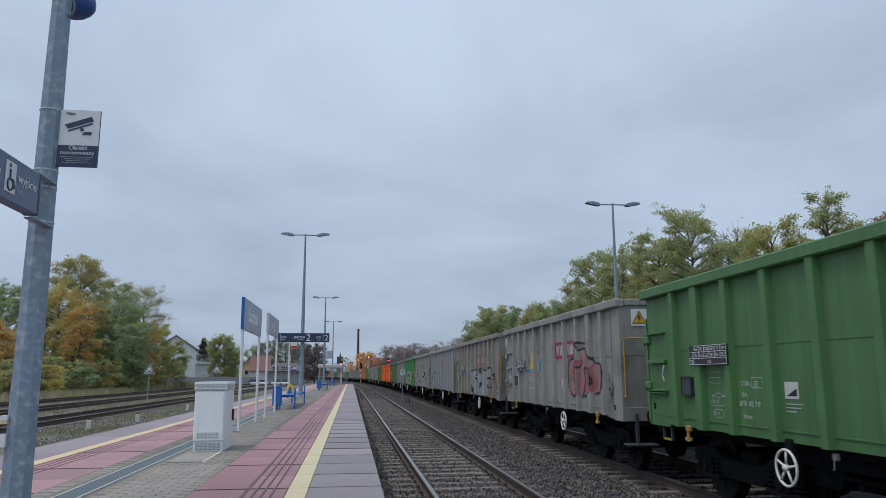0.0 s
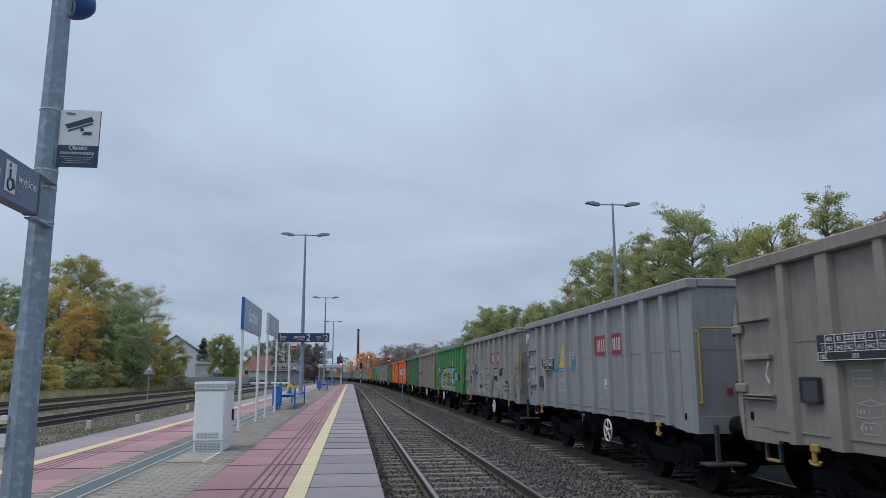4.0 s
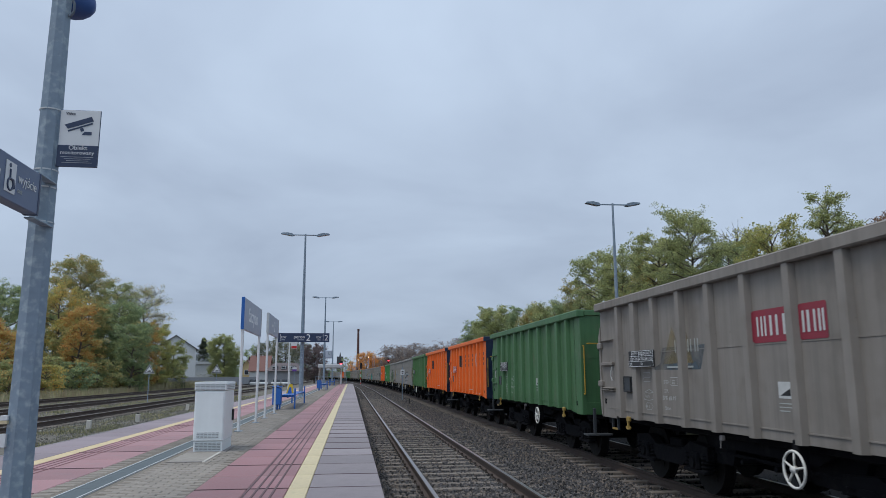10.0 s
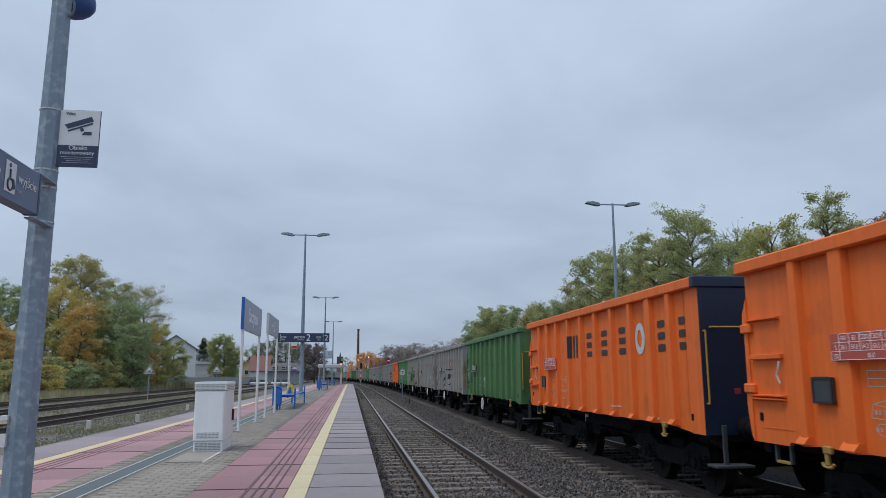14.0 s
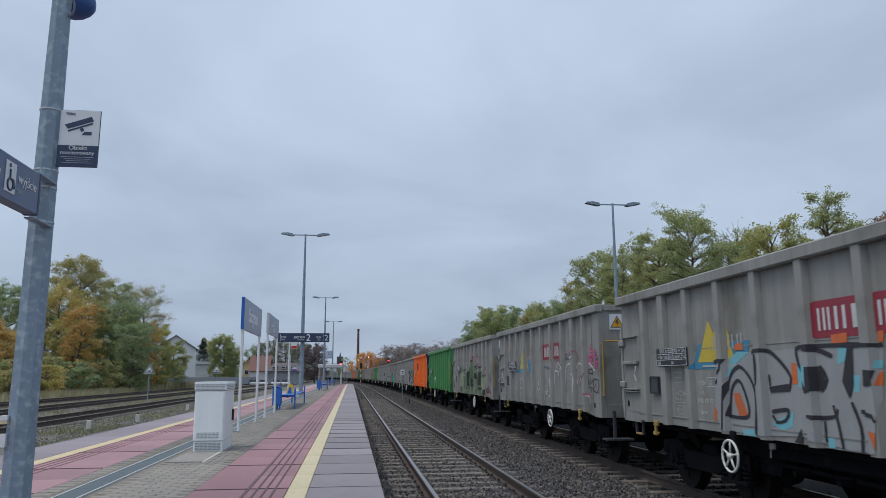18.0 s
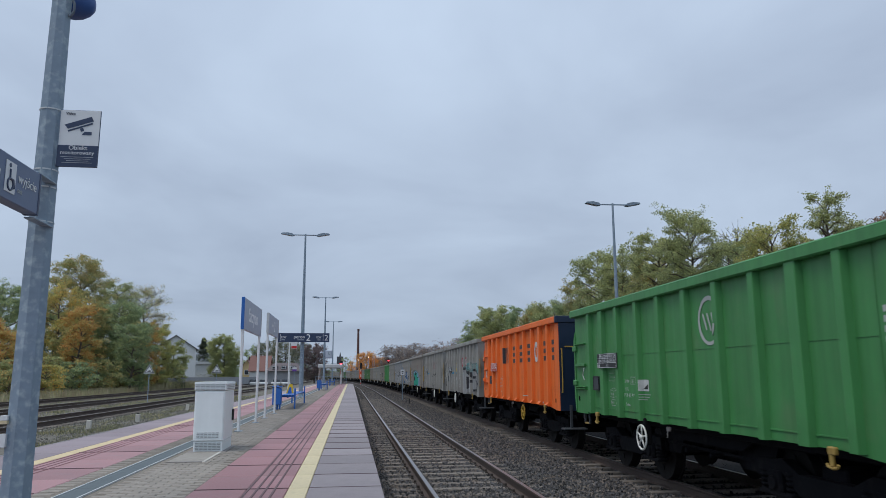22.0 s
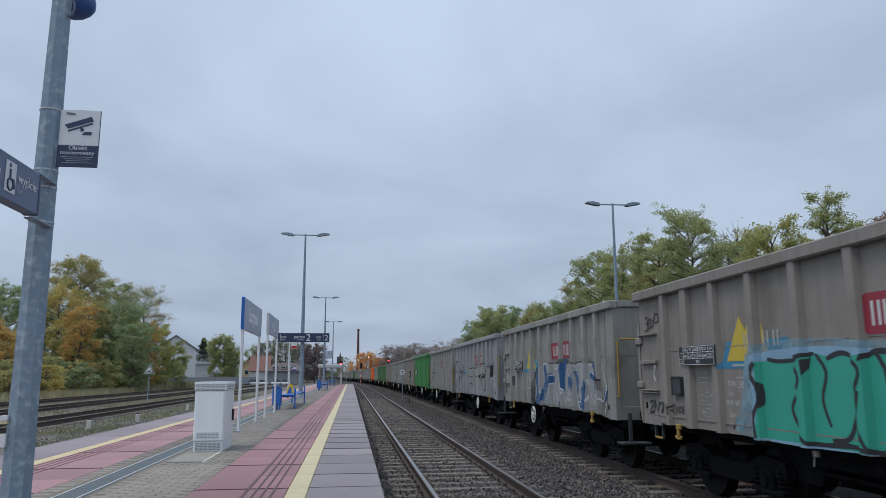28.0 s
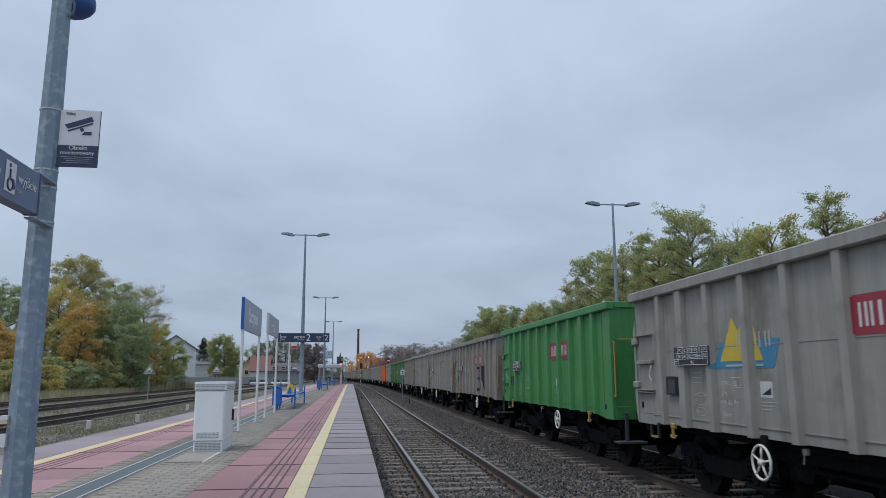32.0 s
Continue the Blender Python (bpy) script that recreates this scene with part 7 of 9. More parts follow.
t = plain(add("grey", GREY + ", sprayed with pinkish red rounded forms"))
paint(t, "crimson", [patch([(5.77, 1.96), (5.95, 2.05), (6.2, 2.05), (6.49, 1.8), (6.44, 1.49), (6.22, 1.33), (5.98, 1.3), (5.79, 1.48)], 0.004, curved=True),
    patch([(6.45, 1.95), (6.59, 2.02), (6.89, 1.87), (6.87, 1.5), (6.72, 1.29), (6.52, 1.31), (6.16, 1.49)], 0.004, curved=True),
    patch([(6.58, 2.22), (6.87, 2.25), (7.24, 2.18), (7.32, 2.05), (7.37, 1.86), (7.34, 1.85), (6.93, 1.87), (6.6, 2.07)], 0.004, curved=True),
    patch([(6.96, 1.83), (7.34, 1.86), (7.29, 1.62), (7.34, 1.41), (6.88, 1.32)], 0.004, curved=True),
    patch([(7.5, 1.99), (7.76, 1.94), (8.17, 1.93), (8.23, 1.79), (8.12, 1.46), (7.54, 1.36), (7.31, 1.51), (7.39, 1.79)], 0.004, curved=True),
    patch([(6.62, 2.35), (7.03, 2.32), (7.21, 2.23), (6.62, 2.24)], 0.004, curved=True)])
paint(t, "black", [stroke([(6.16, 2.06), (5.82, 2.01), (5.73, 1.77), (5.81, 1.44), (6.06, 1.29), (6.45, 1.34)], 0.05),
    stroke([(6.2, 1.96), (6.12, 1.73), (6.2, 1.49), (6.46, 1.42)], 0.05),
    stroke([(6.52, 2.03), (6.41, 1.9), (6.53, 1.87), (6.75, 1.98), (6.59, 2.02)], 0.05),
    stroke([(6.54, 2.27), (6.44, 2.36), (6.64, 2.37), (7.2, 2.31)], 0.05),
    stroke([(6.54, 2.22), (6.87, 2.25), (7.21, 2.19), (7.33, 2.07)], 0.05),
    stroke([(6.82, 1.84), (7.26, 1.86), (7.39, 1.72), (7.41, 1.51), (7.31, 1.58)], 0.05),
    stroke([(6.8, 1.82), (6.9, 1.65), (6.82, 1.43), (6.64, 1.27)], 0.05),
    stroke([(6.64, 1.29), (6.88, 1.31), (7.23, 1.35)], 0.05),
    stroke([(7.33, 2.09), (7.66, 1.94), (8.1, 1.94), (8.21, 1.85), (8.2, 1.59), (8.13, 1.46)], 0.05),
    stroke([(7.54, 1.36), (7.77, 1.39), (8.1, 1.43)], 0.05)])
paint(t, "camo_dark", [stroke([(8.53, 1.76), (8.44, 1.69), (8.51, 1.63), (8.61, 1.67), (8.57, 1.72)], 0.024),
    stroke([(8.4, 1.62), (8.58, 1.54), (8.4, 1.44), (8.63, 1.48)], 0.024),
    stroke([(8.66, 1.59), (8.72, 1.48), (8.54, 1.35), (8.76, 1.42), (8.93, 1.5)], 0.024),
    stroke([(8.48, 1.4), (8.6, 1.32), (8.47, 1.21)], 0.024),
    stroke([(8.65, 1.39), (8.71, 1.3), (8.69, 1.15)], 0.024),
    stroke([(8.79, 1.59), (8.68, 1.52), (8.89, 1.47)], 0.024),
    stroke([(8.43, 1.5), (8.64, 1.41), (8.85, 1.36)], 0.024)])

t = plain(add("taupe", "dusty brownish grey open wagon with silver block graffiti"))
paint(t, "silver", [patch([(3.94, 1.88), (4.46, 1.92), (4.87, 1.89), (4.88, 1.69), (4.84, 1.57), (4.99, 1.49), (4.92, 1.01), (4, 1.01)], 0.004),
    patch([(4.88, 1.87), (5.59, 1.82), (5.81, 1.73), (5.73, 1.54), (5.59, 1.01), (4.94, 1.01), (5.02, 1.51), (4.86, 1.61)], 0.004),
    patch([(5.68, 1.94), (6.4, 1.91), (6.5, 1.89), (6.83, 1.8), (6.75, 1.53), (6.69, 1.21), (6.72, 1.04), (5.61, 1.01), (5.78, 1.72)], 0.004),
    patch([(6.73, 1.96), (7.41, 1.95), (7.6, 1.94), (7.53, 1.72), (7.45, 1.55), (7.37, 1.37), (7.32, 1.31), (7.42, 1.06), (6.73, 1.05), (6.75, 1.5), (6.84, 1.8)], 0.004)])
paint(t, "black", [stroke([(3.91, 1.89), (4.46, 1.92), (4.86, 1.92), (4.85, 1.69)], 0.05),
    stroke([(3.91, 1.9), (3.95, 1.46), (4.03, 1.01)], 0.05),
    stroke([(4.95, 1.49), (4.83, 1.61), (4.82, 1.63), (4.31, 1.6), (4.32, 1.35), (4.39, 1.2), (4.5, 1.21), (4.47, 1.37), (4.44, 1.53), (4.7, 1.55)], 0.05),
    stroke([(4.96, 1.5), (4.97, 1.29), (4.92, 1.01)], 0.05),
    stroke([(4.88, 1.88), (5.24, 1.87), (5.6, 1.83), (5.81, 1.73), (5.7, 1.44), (5.59, 1.01)], 0.05),
    stroke([(5.2, 1.56), (5.26, 1.32), (5.33, 1.55), (5.2, 1.56)], 0.05),
    stroke([(5.69, 1.85), (5.67, 1.95), (5.99, 1.93), (6.4, 1.91)], 0.05),
    stroke([(6.4, 1.91), (6.21, 1.79), (6.46, 1.89), (6.49, 1.9), (6.83, 1.8), (6.74, 1.5), (6.69, 1.21), (6.74, 1.05)], 0.05),
    stroke([(6.09, 1.01), (6.12, 1.45), (6.16, 1.22), (6.25, 1.45)], 0.05),
    stroke([(6.74, 1.87), (6.72, 1.96), (6.95, 1.97), (7.42, 1.96), (7.61, 1.95), (7.54, 1.72), (7.45, 1.57)], 0.05),
    stroke([(7.23, 1.31), (7.39, 1.33), (7.5, 1.26)], 0.05),
    stroke([(7.51, 1.27), (7.55, 1.38), (7.61, 1.45), (7.73, 1.41), (7.86, 1.34)], 0.05),
    stroke([(7.53, 1.17), (7.69, 1.13), (7.83, 1.07)], 0.05)])
paint(t, "black", [stroke([(7.6, 1.37), (7.56, 1.24)], 0.03),
    stroke([(7.67, 1.36), (7.62, 1.23)], 0.03),
    stroke([(7.58, 1.29), (7.66, 1.29)], 0.03),
    stroke([(7.73, 1.33), (7.7, 1.22)], 0.03),
    stroke([(7.72, 1.29), (7.79, 1.3)], 0.03)])
paint(t, "black", [patch([(7.04, 1.67), (7.39, 1.67), (7.44, 1.65), (7.46, 1.58), (7.21, 1.56)], 0.0085),
    patch([(7.21, 1.43), (7.32, 1.4), (7.38, 1.41), (7.38, 1.35), (7.24, 1.33)], 0.0085)])
paint(t, "black", [stroke([(8.46, 1.76), (8.25, 1.75), (8.27, 1.66), (8.43, 1.62), (8.34, 1.56), (8.2, 1.59)], 0.03),
    stroke([(8.51, 1.62), (8.45, 1.53), (8.6, 1.56), (8.53, 1.62)], 0.03),
    stroke([(8.6, 1.46), (8.64, 1.58), (8.7, 1.48), (8.77, 1.56), (8.81, 1.45)], 0.03),
    stroke([(8.85, 1.5), (8.95, 1.51), (8.86, 1.43), (9, 1.4), (8.98, 1.28)], 0.03),
    stroke([(8.24, 1.5), (8.54, 1.38), (8.86, 1.27)], 0.03),
    stroke([(8.46, 1.37), (8.79, 1.26)], 0.03)])

t = plain(add("blue_grey", "bluish grey open freight wagon, fairly clean"), warn=False)

t = plain(add("grey", GREY + ", sprayed with angular maroon outlines"))
paint(t, "silver", [patch([(2.51, 1.97), (3.14, 1.98), (3.88, 1.92), (3.66, 1.15), (3.07, 1.03), (2.22, 1.07), (2.25, 1.33), (2.29, 1.68)], 0.0035),
    patch([(3.86, 1.94), (4.52, 1.94), (4.76, 1.73), (4.76, 1.43), (4.79, 1.2), (4.81, 1.04), (3.88, 1.02), (3.91, 1.3)], 0.0035),
    patch([(5.17, 1.93), (5.89, 1.92), (6.08, 1.59), (6.25, 1.2), (6.41, 1.03), (5.77, 1.03), (5.27, 1.12), (5.01, 1.03), (4.87, 1.06)], 0.0035),
    patch([(6.49, 1.89), (7.23, 1.91), (7.41, 1.55), (7.47, 1.47), (7.42, 1.02), (6.96, 1.01), (6.49, 1.08), (6.42, 1.04), (6.43, 1.46)], 0.0035)])
paint(t, "brown", [patch([(5.13, 1.93), (5.36, 1.92), (5.05, 1.12), (4.87, 1.02), (4.9, 1.26)], 0.006),
    patch([(6.44, 1.66), (6.54, 1.92), (6.6, 1.94), (6.59, 1.72), (6.52, 1.69)], 0.006),
    patch([(5.61, 1.69), (5.8, 1.69), (5.84, 1.48), (5.68, 1.55)], 0.006),
    patch([(6.71, 1.39), (6.87, 1.4), (7, 1.01), (6.87, 1.01)], 0.006),
    patch([(5.77, 1.3), (5.89, 1.3), (5.97, 1.01), (5.85, 1.02)], 0.006),
    patch([(6.93, 1.7), (7.21, 1.71), (7.2, 1.6), (6.93, 1.6)], 0.006),
    patch([(2.25, 1.62), (2.32, 1.65), (2.19, 1.38), (2.25, 1.28)], 0.006),
    patch([(3.91, 1.94), (3.84, 1.94), (3.67, 1.03), (3.56, 1.15)], 0.006),
    patch([(3.05, 1.38), (3.17, 1.39), (3.18, 1.27), (3.12, 1.29)], 0.006),
    patch([(6.26, 1.23), (6.43, 1.34), (6.41, 1.05), (6.23, 1.13)], 0.006)])
paint(t, "brown", [stroke([(2.27, 1.43), (2.28, 1.73), (2.52, 1.97), (3.16, 1.97)], 0.032),
    stroke([(2.74, 1.73), (2.52, 1.43), (3.06, 1.3)], 0.032),
    stroke([(2.78, 1.74), (3.16, 1.74)], 0.032),
    stroke([(3.15, 1.64), (3.37, 1.57), (3.6, 1.06)], 0.032),
    stroke([(3.97, 1.93), (4.52, 1.94), (4.75, 1.73)], 0.032),
    stroke([(4.04, 1.71), (4.73, 1.72)], 0.032),
    stroke([(4.05, 1.61), (4.72, 1.63)], 0.032),
    stroke([(3.95, 1.42), (4.24, 1.4), (4.77, 1.43)], 0.032),
    stroke([(4, 1.25), (4.55, 1.24), (4.85, 1.17)], 0.032),
    stroke([(5.17, 1.93), (5.64, 1.92), (5.89, 1.93), (6.14, 1.45), (6.41, 1.03)], 0.032),
    stroke([(5.58, 1.69), (5.41, 1.51), (5.65, 1.51)], 0.032),
    stroke([(5.27, 1.13), (5.37, 1.31), (5.8, 1.31)], 0.032),
    stroke([(6.54, 1.92), (6.79, 1.93), (7.24, 1.91), (7.39, 1.58), (7.49, 1.38)], 0.032),
    stroke([(6.76, 1.7), (6.75, 1.6), (6.93, 1.6)], 0.032),
    stroke([(6.76, 1.7), (6.93, 1.7)], 0.032),
    stroke([(7.22, 1.41), (7.31, 1.4), (7.5, 1.38)], 0.032),
    stroke([(7.21, 1.25), (7.52, 1.25), (7.73, 1.1)], 0.032),
    stroke([(6.55, 1.09), (6.67, 1.39), (6.87, 1.4)], 0.032)])
paint(t, "black", [stroke([(8.71, 1.96), (8.69, 1.8)], 0.028),
    stroke([(8.7, 1.95), (8.81, 1.97)], 0.028),
    stroke([(8.7, 1.88), (8.78, 1.9)], 0.028),
    stroke([(8.83, 1.95), (8.83, 1.88), (8.91, 1.88), (8.92, 1.96)], 0.028),
    stroke([(8.96, 1.96), (8.95, 1.86)], 0.028),
    stroke([(9.04, 1.95), (8.96, 1.91), (9.03, 1.86)], 0.028),
    stroke([(9.1, 1.93), (9.06, 1.88), (9.13, 1.87), (9.14, 1.93), (9.1, 1.93)], 0.028),
    stroke([(9.18, 1.94), (9.19, 1.89), (9.24, 1.93), (9.27, 1.89), (9.31, 1.96)], 0.028),
    stroke([(8.88, 1.76), (8.95, 1.78), (8.95, 1.74), (8.87, 1.7), (8.95, 1.7)], 0.028),
    stroke([(9.01, 1.78), (9.07, 1.78), (9.06, 1.74), (8.99, 1.7), (9.07, 1.7)], 0.028)], whole=True)
paint(t, "black", [stroke([(8.54, 1.77), (8.42, 1.78), (8.36, 1.69), (8.42, 1.57), (8.51, 1.63)], 0.022),
    stroke([(8.56, 1.72), (8.51, 1.57), (8.59, 1.54)], 0.022),
    stroke([(8.6, 1.68), (8.69, 1.66), (8.62, 1.54), (8.7, 1.49)], 0.022),
    stroke([(8.75, 1.54), (8.82, 1.6), (8.85, 1.52), (8.75, 1.43), (8.67, 1.49)], 0.022),
    stroke([(8.78, 1.43), (8.94, 1.43), (8.83, 1.35), (8.99, 1.27), (8.76, 1.19), (8.77, 1.09), (8.92, 1.07)], 0.022),
    stroke([(8.3, 1.6), (8.35, 1.36), (8.44, 1.48), (8.43, 1.23)], 0.022),
    stroke([(8.42, 1.38), (8.61, 1.24)], 0.022),
    stroke([(8.55, 1.37), (8.49, 0.99)], 0.022),
    stroke([(8.62, 1.25), (8.6, 1.06)], 0.022),
    stroke([(8.95, 1.61), (9.16, 1.49)], 0.022),
    stroke([(9.14, 1.57), (8.97, 1.46)], 0.022),
    stroke([(9.11, 1.63), (9.13, 1.39)], 0.022)], whole=True)

t = plain(add("green", GREEN + ", covered in grey and lime graffiti", wheel_u=3.63), triangle=False, warn=False)
paint(t, "silver", [patch([(2.38, 2.04), (4.15, 2.04), (4.32, 2.04), (5.58, 2.04), (5.87, 2.04), (5.73, 1.02), (5.31, 1.01), (4.35, 1.04), (2.36, 1.01), (2.19, 1.3), (2.22, 1.68)], 0.0035)])
paint(t, "silver", [patch([(5.66, 2.03), (6.51, 2.02), (6.44, 1.64), (6.51, 1.24), (6.69, 1.26), (6.86, 1.6), (7.22, 1.82), (8.16, 1.81), (8.14, 1.51), (7.27, 1.49), (6.97, 1.01), (5.66, 1.03), (5.61, 1.07)], 0.0036)])
paint(t, "camo", [patch([(4.73, 1.72), (4.93, 1.81), (4.91, 1.47), (5.01, 1.33), (4.88, 1.26), (4.84, 1.35), (4.79, 1.5)], 0.0045, curved=True)])
paint(t, "aqua", [stroke([(2.23, 1.2), (2.15, 1.49), (2.2, 1.7), (2.39, 1.83), (2.51, 2.02)], 0.065, 0.006),
    stroke([(2.49, 2.03), (3.28, 2.03), (4.14, 2.03)], 0.065, 0.006),
    stroke([(4.19, 2.03), (4.2, 1.88), (4.2, 1.76)], 0.065, 0.006),
    stroke([(3.91, 1.57), (4, 1.57), (4.12, 1.38), (4.21, 1.52), (4.22, 1.72)], 0.065, 0.006),
    stroke([(4.35, 2.03), (5.03, 2.01), (5.57, 2.01), (5.87, 2.02)], 0.065, 0.006),
    stroke([(5.27, 1.99), (5.21, 1.83)], 0.065, 0.006)])
paint(t, "aqua", [stroke([(5.66, 2.04), (6.07, 2.03), (6.57, 2.03)], 0.075, 0.006),
    stroke([(6.54, 2.02), (6.48, 1.68), (6.61, 1.24)], 0.075, 0.006),
    stroke([(6.61, 1.25), (6.82, 1.56), (6.98, 1.7), (7.25, 1.82), (8.16, 1.82)], 0.075, 0.006),
    stroke([(8.16, 1.82), (8.15, 1.51)], 0.075, 0.006),
    stroke([(8.14, 1.51), (7.29, 1.49)], 0.075, 0.006)])
paint(t, "lime", [patch([(2.77, 1.97), (3.04, 1.96), (2.83, 1.81), (2.71, 1.66), (2.6, 1.66), (2.65, 1.85)], 0.0065),
    patch([(3.5, 1.97), (3.66, 1.98), (3.66, 1.87), (3.51, 1.87)], 0.0065),
    patch([(3.06, 1.69), (3.2, 1.69), (3.16, 1.63), (3.05, 1.62)], 0.0065),
    patch([(3.05, 1.38), (3.24, 1.36), (3.21, 1.27), (3.06, 1.28)], 0.0065),
    patch([(3.87, 1.97), (4.14, 1.99), (4.09, 1.63), (3.98, 1.62)], 0.0065),
    patch([(3.9, 1.54), (3.94, 1.42), (4.11, 1.33), (3.96, 1.3), (3.91, 1.34)], 0.0065),
    patch([(5.03, 2.01), (5.21, 2.01), (5.18, 1.63), (5.16, 1.45), (5.04, 1.27), (5.07, 1.6)], 0.0065),
    patch([(5.58, 1.71), (5.7, 1.71), (5.68, 1.61), (5.58, 1.61)], 0.0065),
    patch([(5.58, 1.35), (5.74, 1.34), (5.73, 1.28), (5.58, 1.27)], 0.0065),
    patch([(2.74, 1.12), (2.87, 1.11), (3.05, 1.03), (2.77, 1.02)], 0.0065)])
paint(t, "lime", [patch([(7.53, 1.78), (7.63, 1.78), (7.63, 1.55), (7.54, 1.55)], 0.0065),
    patch([(7.89, 1.77), (8.1, 1.78), (8.1, 1.56), (7.9, 1.56)], 0.0065),
    patch([(5.98, 1.71), (6.12, 1.7), (6.12, 1.62), (6, 1.63)], 0.0065),
    patch([(5.97, 1.31), (6.13, 1.3), (6.46, 1.03), (6.15, 1.01)], 0.0065),
    patch([(7.03, 1.38), (7.26, 1.39), (7.2, 1.03), (6.98, 1.01)], 0.0065),
    patch([(6.46, 1.32), (6.52, 1.3), (6.47, 1.23), (6.49, 1.25)], 0.0065)])
paint(t, "black", [stroke([(2.36, 1.01), (2.19, 1.27), (2.25, 1.51), (2.14, 1.73), (2.33, 1.83), (2.44, 2.06), (3.13, 2.05), (4.19, 2.07)], 0.042),
    stroke([(2.6, 1.66), (2.65, 1.87), (2.8, 1.97), (3.05, 1.96), (2.82, 1.73)], 0.042),
    stroke([(3.06, 1.7), (3.28, 1.74), (3.51, 1.74)], 0.042),
    stroke([(3.05, 1.61), (3.2, 1.62)], 0.042),
    stroke([(3.05, 1.38), (3.25, 1.36), (3.21, 1.26), (3.06, 1.27)], 0.042),
    stroke([(3.51, 1.98), (3.49, 1.86), (3.72, 1.86), (3.88, 1.97)], 0.042),
    stroke([(3.87, 1.98), (3.99, 1.79), (3.97, 1.62)], 0.042),
    stroke([(3.71, 1.57), (3.99, 1.35), (4.13, 1.31), (4.24, 1.44), (4.28, 1.73), (4.52, 1.75), (4.5, 1.53), (4.35, 1.06)], 0.042),
    stroke([(4.19, 2.07), (4.2, 1.77)], 0.042),
    stroke([(4.3, 2.07), (5.04, 2.06), (5.58, 2.06), (5.88, 2.06)], 0.042),
    stroke([(4.31, 2.07), (4.28, 1.76)], 0.042),
    stroke([(4.57, 1.75), (4.57, 1.46), (4.71, 1.25)], 0.042),
    stroke([(4.74, 1.15), (4.75, 1.06), (4.85, 1.03)], 0.042),
    stroke([(4.76, 1.75), (4.76, 1.48), (4.84, 1.29), (4.93, 1.24), (5.09, 1.3), (5.19, 1.54), (5.28, 1.96)], 0.042),
    stroke([(4.96, 1.84), (4.94, 1.72), (5, 1.36), (5.05, 1.31)], 0.042),
    stroke([(4.76, 1.75), (4.96, 1.83)], 0.042),
    stroke([(5.2, 1.59), (5.41, 1.59), (5.36, 1.23), (5.26, 1.01)], 0.042),
    stroke([(5.58, 1.73), (5.74, 1.74), (5.68, 1.61), (5.57, 1.6)], 0.042),
    stroke([(5.58, 1.36), (5.74, 1.34)], 0.042),
    stroke([(5.58, 1.26), (5.72, 1.27)], 0.042),
    stroke([(3.51, 1.61), (3.51, 1.35), (3.51, 1.03)], 0.042)])
paint(t, "black", [stroke([(5.67, 2.08), (6.08, 2.07), (6.61, 2.05)], 0.05),
    stroke([(6.61, 2.05), (6.58, 1.68), (6.61, 1.3)], 0.05),
    stroke([(6.52, 1.28), (6.67, 1.27), (6.86, 1.6), (7.23, 1.86), (8.2, 1.84)], 0.05),
    stroke([(8.2, 1.84), (8.19, 1.47), (7.25, 1.46)], 0.05),
    stroke([(6.74, 1.02), (6.92, 1.42), (7.25, 1.5), (7.31, 1.5)], 0.05),
    stroke([(5.72, 1.33), (5.74, 1.03)], 0.05),
    stroke([(6.03, 1.34), (6.23, 1.01)], 0.05)])
paint(t, "black", [stroke([(7.34, 2.15), (7.34, 2.02), (7.33, 1.88)], 0.022),
    stroke([(7.76, 1.45), (7.76, 1.32), (7.76, 1.17)], 0.022),
    stroke([(4.37, 2.75), (4.36, 2.59)], 0.022)])
paint(t, "black", [stroke([(8.21, 1.66), (8.36, 1.66), (8.67, 1.65)], 0.04),
    stroke([(6.71, 1.97), (6.92, 1.96)], 0.04)])

t = plain(add("taupe", "dusty taupe open freight wagon with a faded red panel"), worn=True)
t = add("dark_green", "dull green open freight wagon, scuffed and unmarked", wheel_u=5.9)
for k in range(2):
    t = add("orange", "orange open freight wagon with dark navy end wall", wheel_u=None, end_mat=M_NAVYPAINT, data_plate=M_REDPLATE, seam=False)
    orange_marks(t)
t = add("mid_green", GREEN + ", scuffed, with white stencils", wheel_u=3.63)

t = plain(add("grey", GREY + ", sprayed in teal, orange and black", wheel_u=3.55), warn=False)
paint(t, "silver", [patch([(3.13, 1.89), (3.47, 1.99), (3.93, 1.96), (4.22, 1.98), (4.55, 1.99), (5.38, 1.99), (5.77, 1.96), (5.63, 1.02), (5.24, 1.01), (4.52, 1.08), (3.86, 1.03), (3.02, 1.03), (2.78, 1.17), (2.86, 1.72)], 0.0035)])
paint(t, "aqua", [patch([(3.14, 1.67), (3.25, 1.93), (3.4, 1.99), (3.67, 1.98), (3.34, 1.84)], 0.005),
    patch([(4.02, 1.18), (4.43, 1.33), (4.38, 1.17), (4.21, 1.11)], 0.005),
    patch([(5.19, 1.98), (5.32, 1.97), (5.27, 1.84), (5.16, 1.81)], 0.005),
    patch([(3.41, 1.07), (3.68, 1.09), (3.7, 1.01), (3.44, 1.01)], 0.005),
    patch([(4.55, 1.81), (4.77, 1.8), (4.73, 1.56), (4.54, 1.59)], 0.005),
    patch([(5.69, 1.84), (5.75, 1.84), (5.74, 1.77), (5.68, 1.77)], 0.005),
    patch([(5.36, 1.71), (5.45, 1.71), (5.42, 1.56), (5.35, 1.55)], 0.005),
    patch([(4.93, 1.1), (5.02, 1.12), (5.03, 1.01), (4.93, 1.01)], 0.005)])
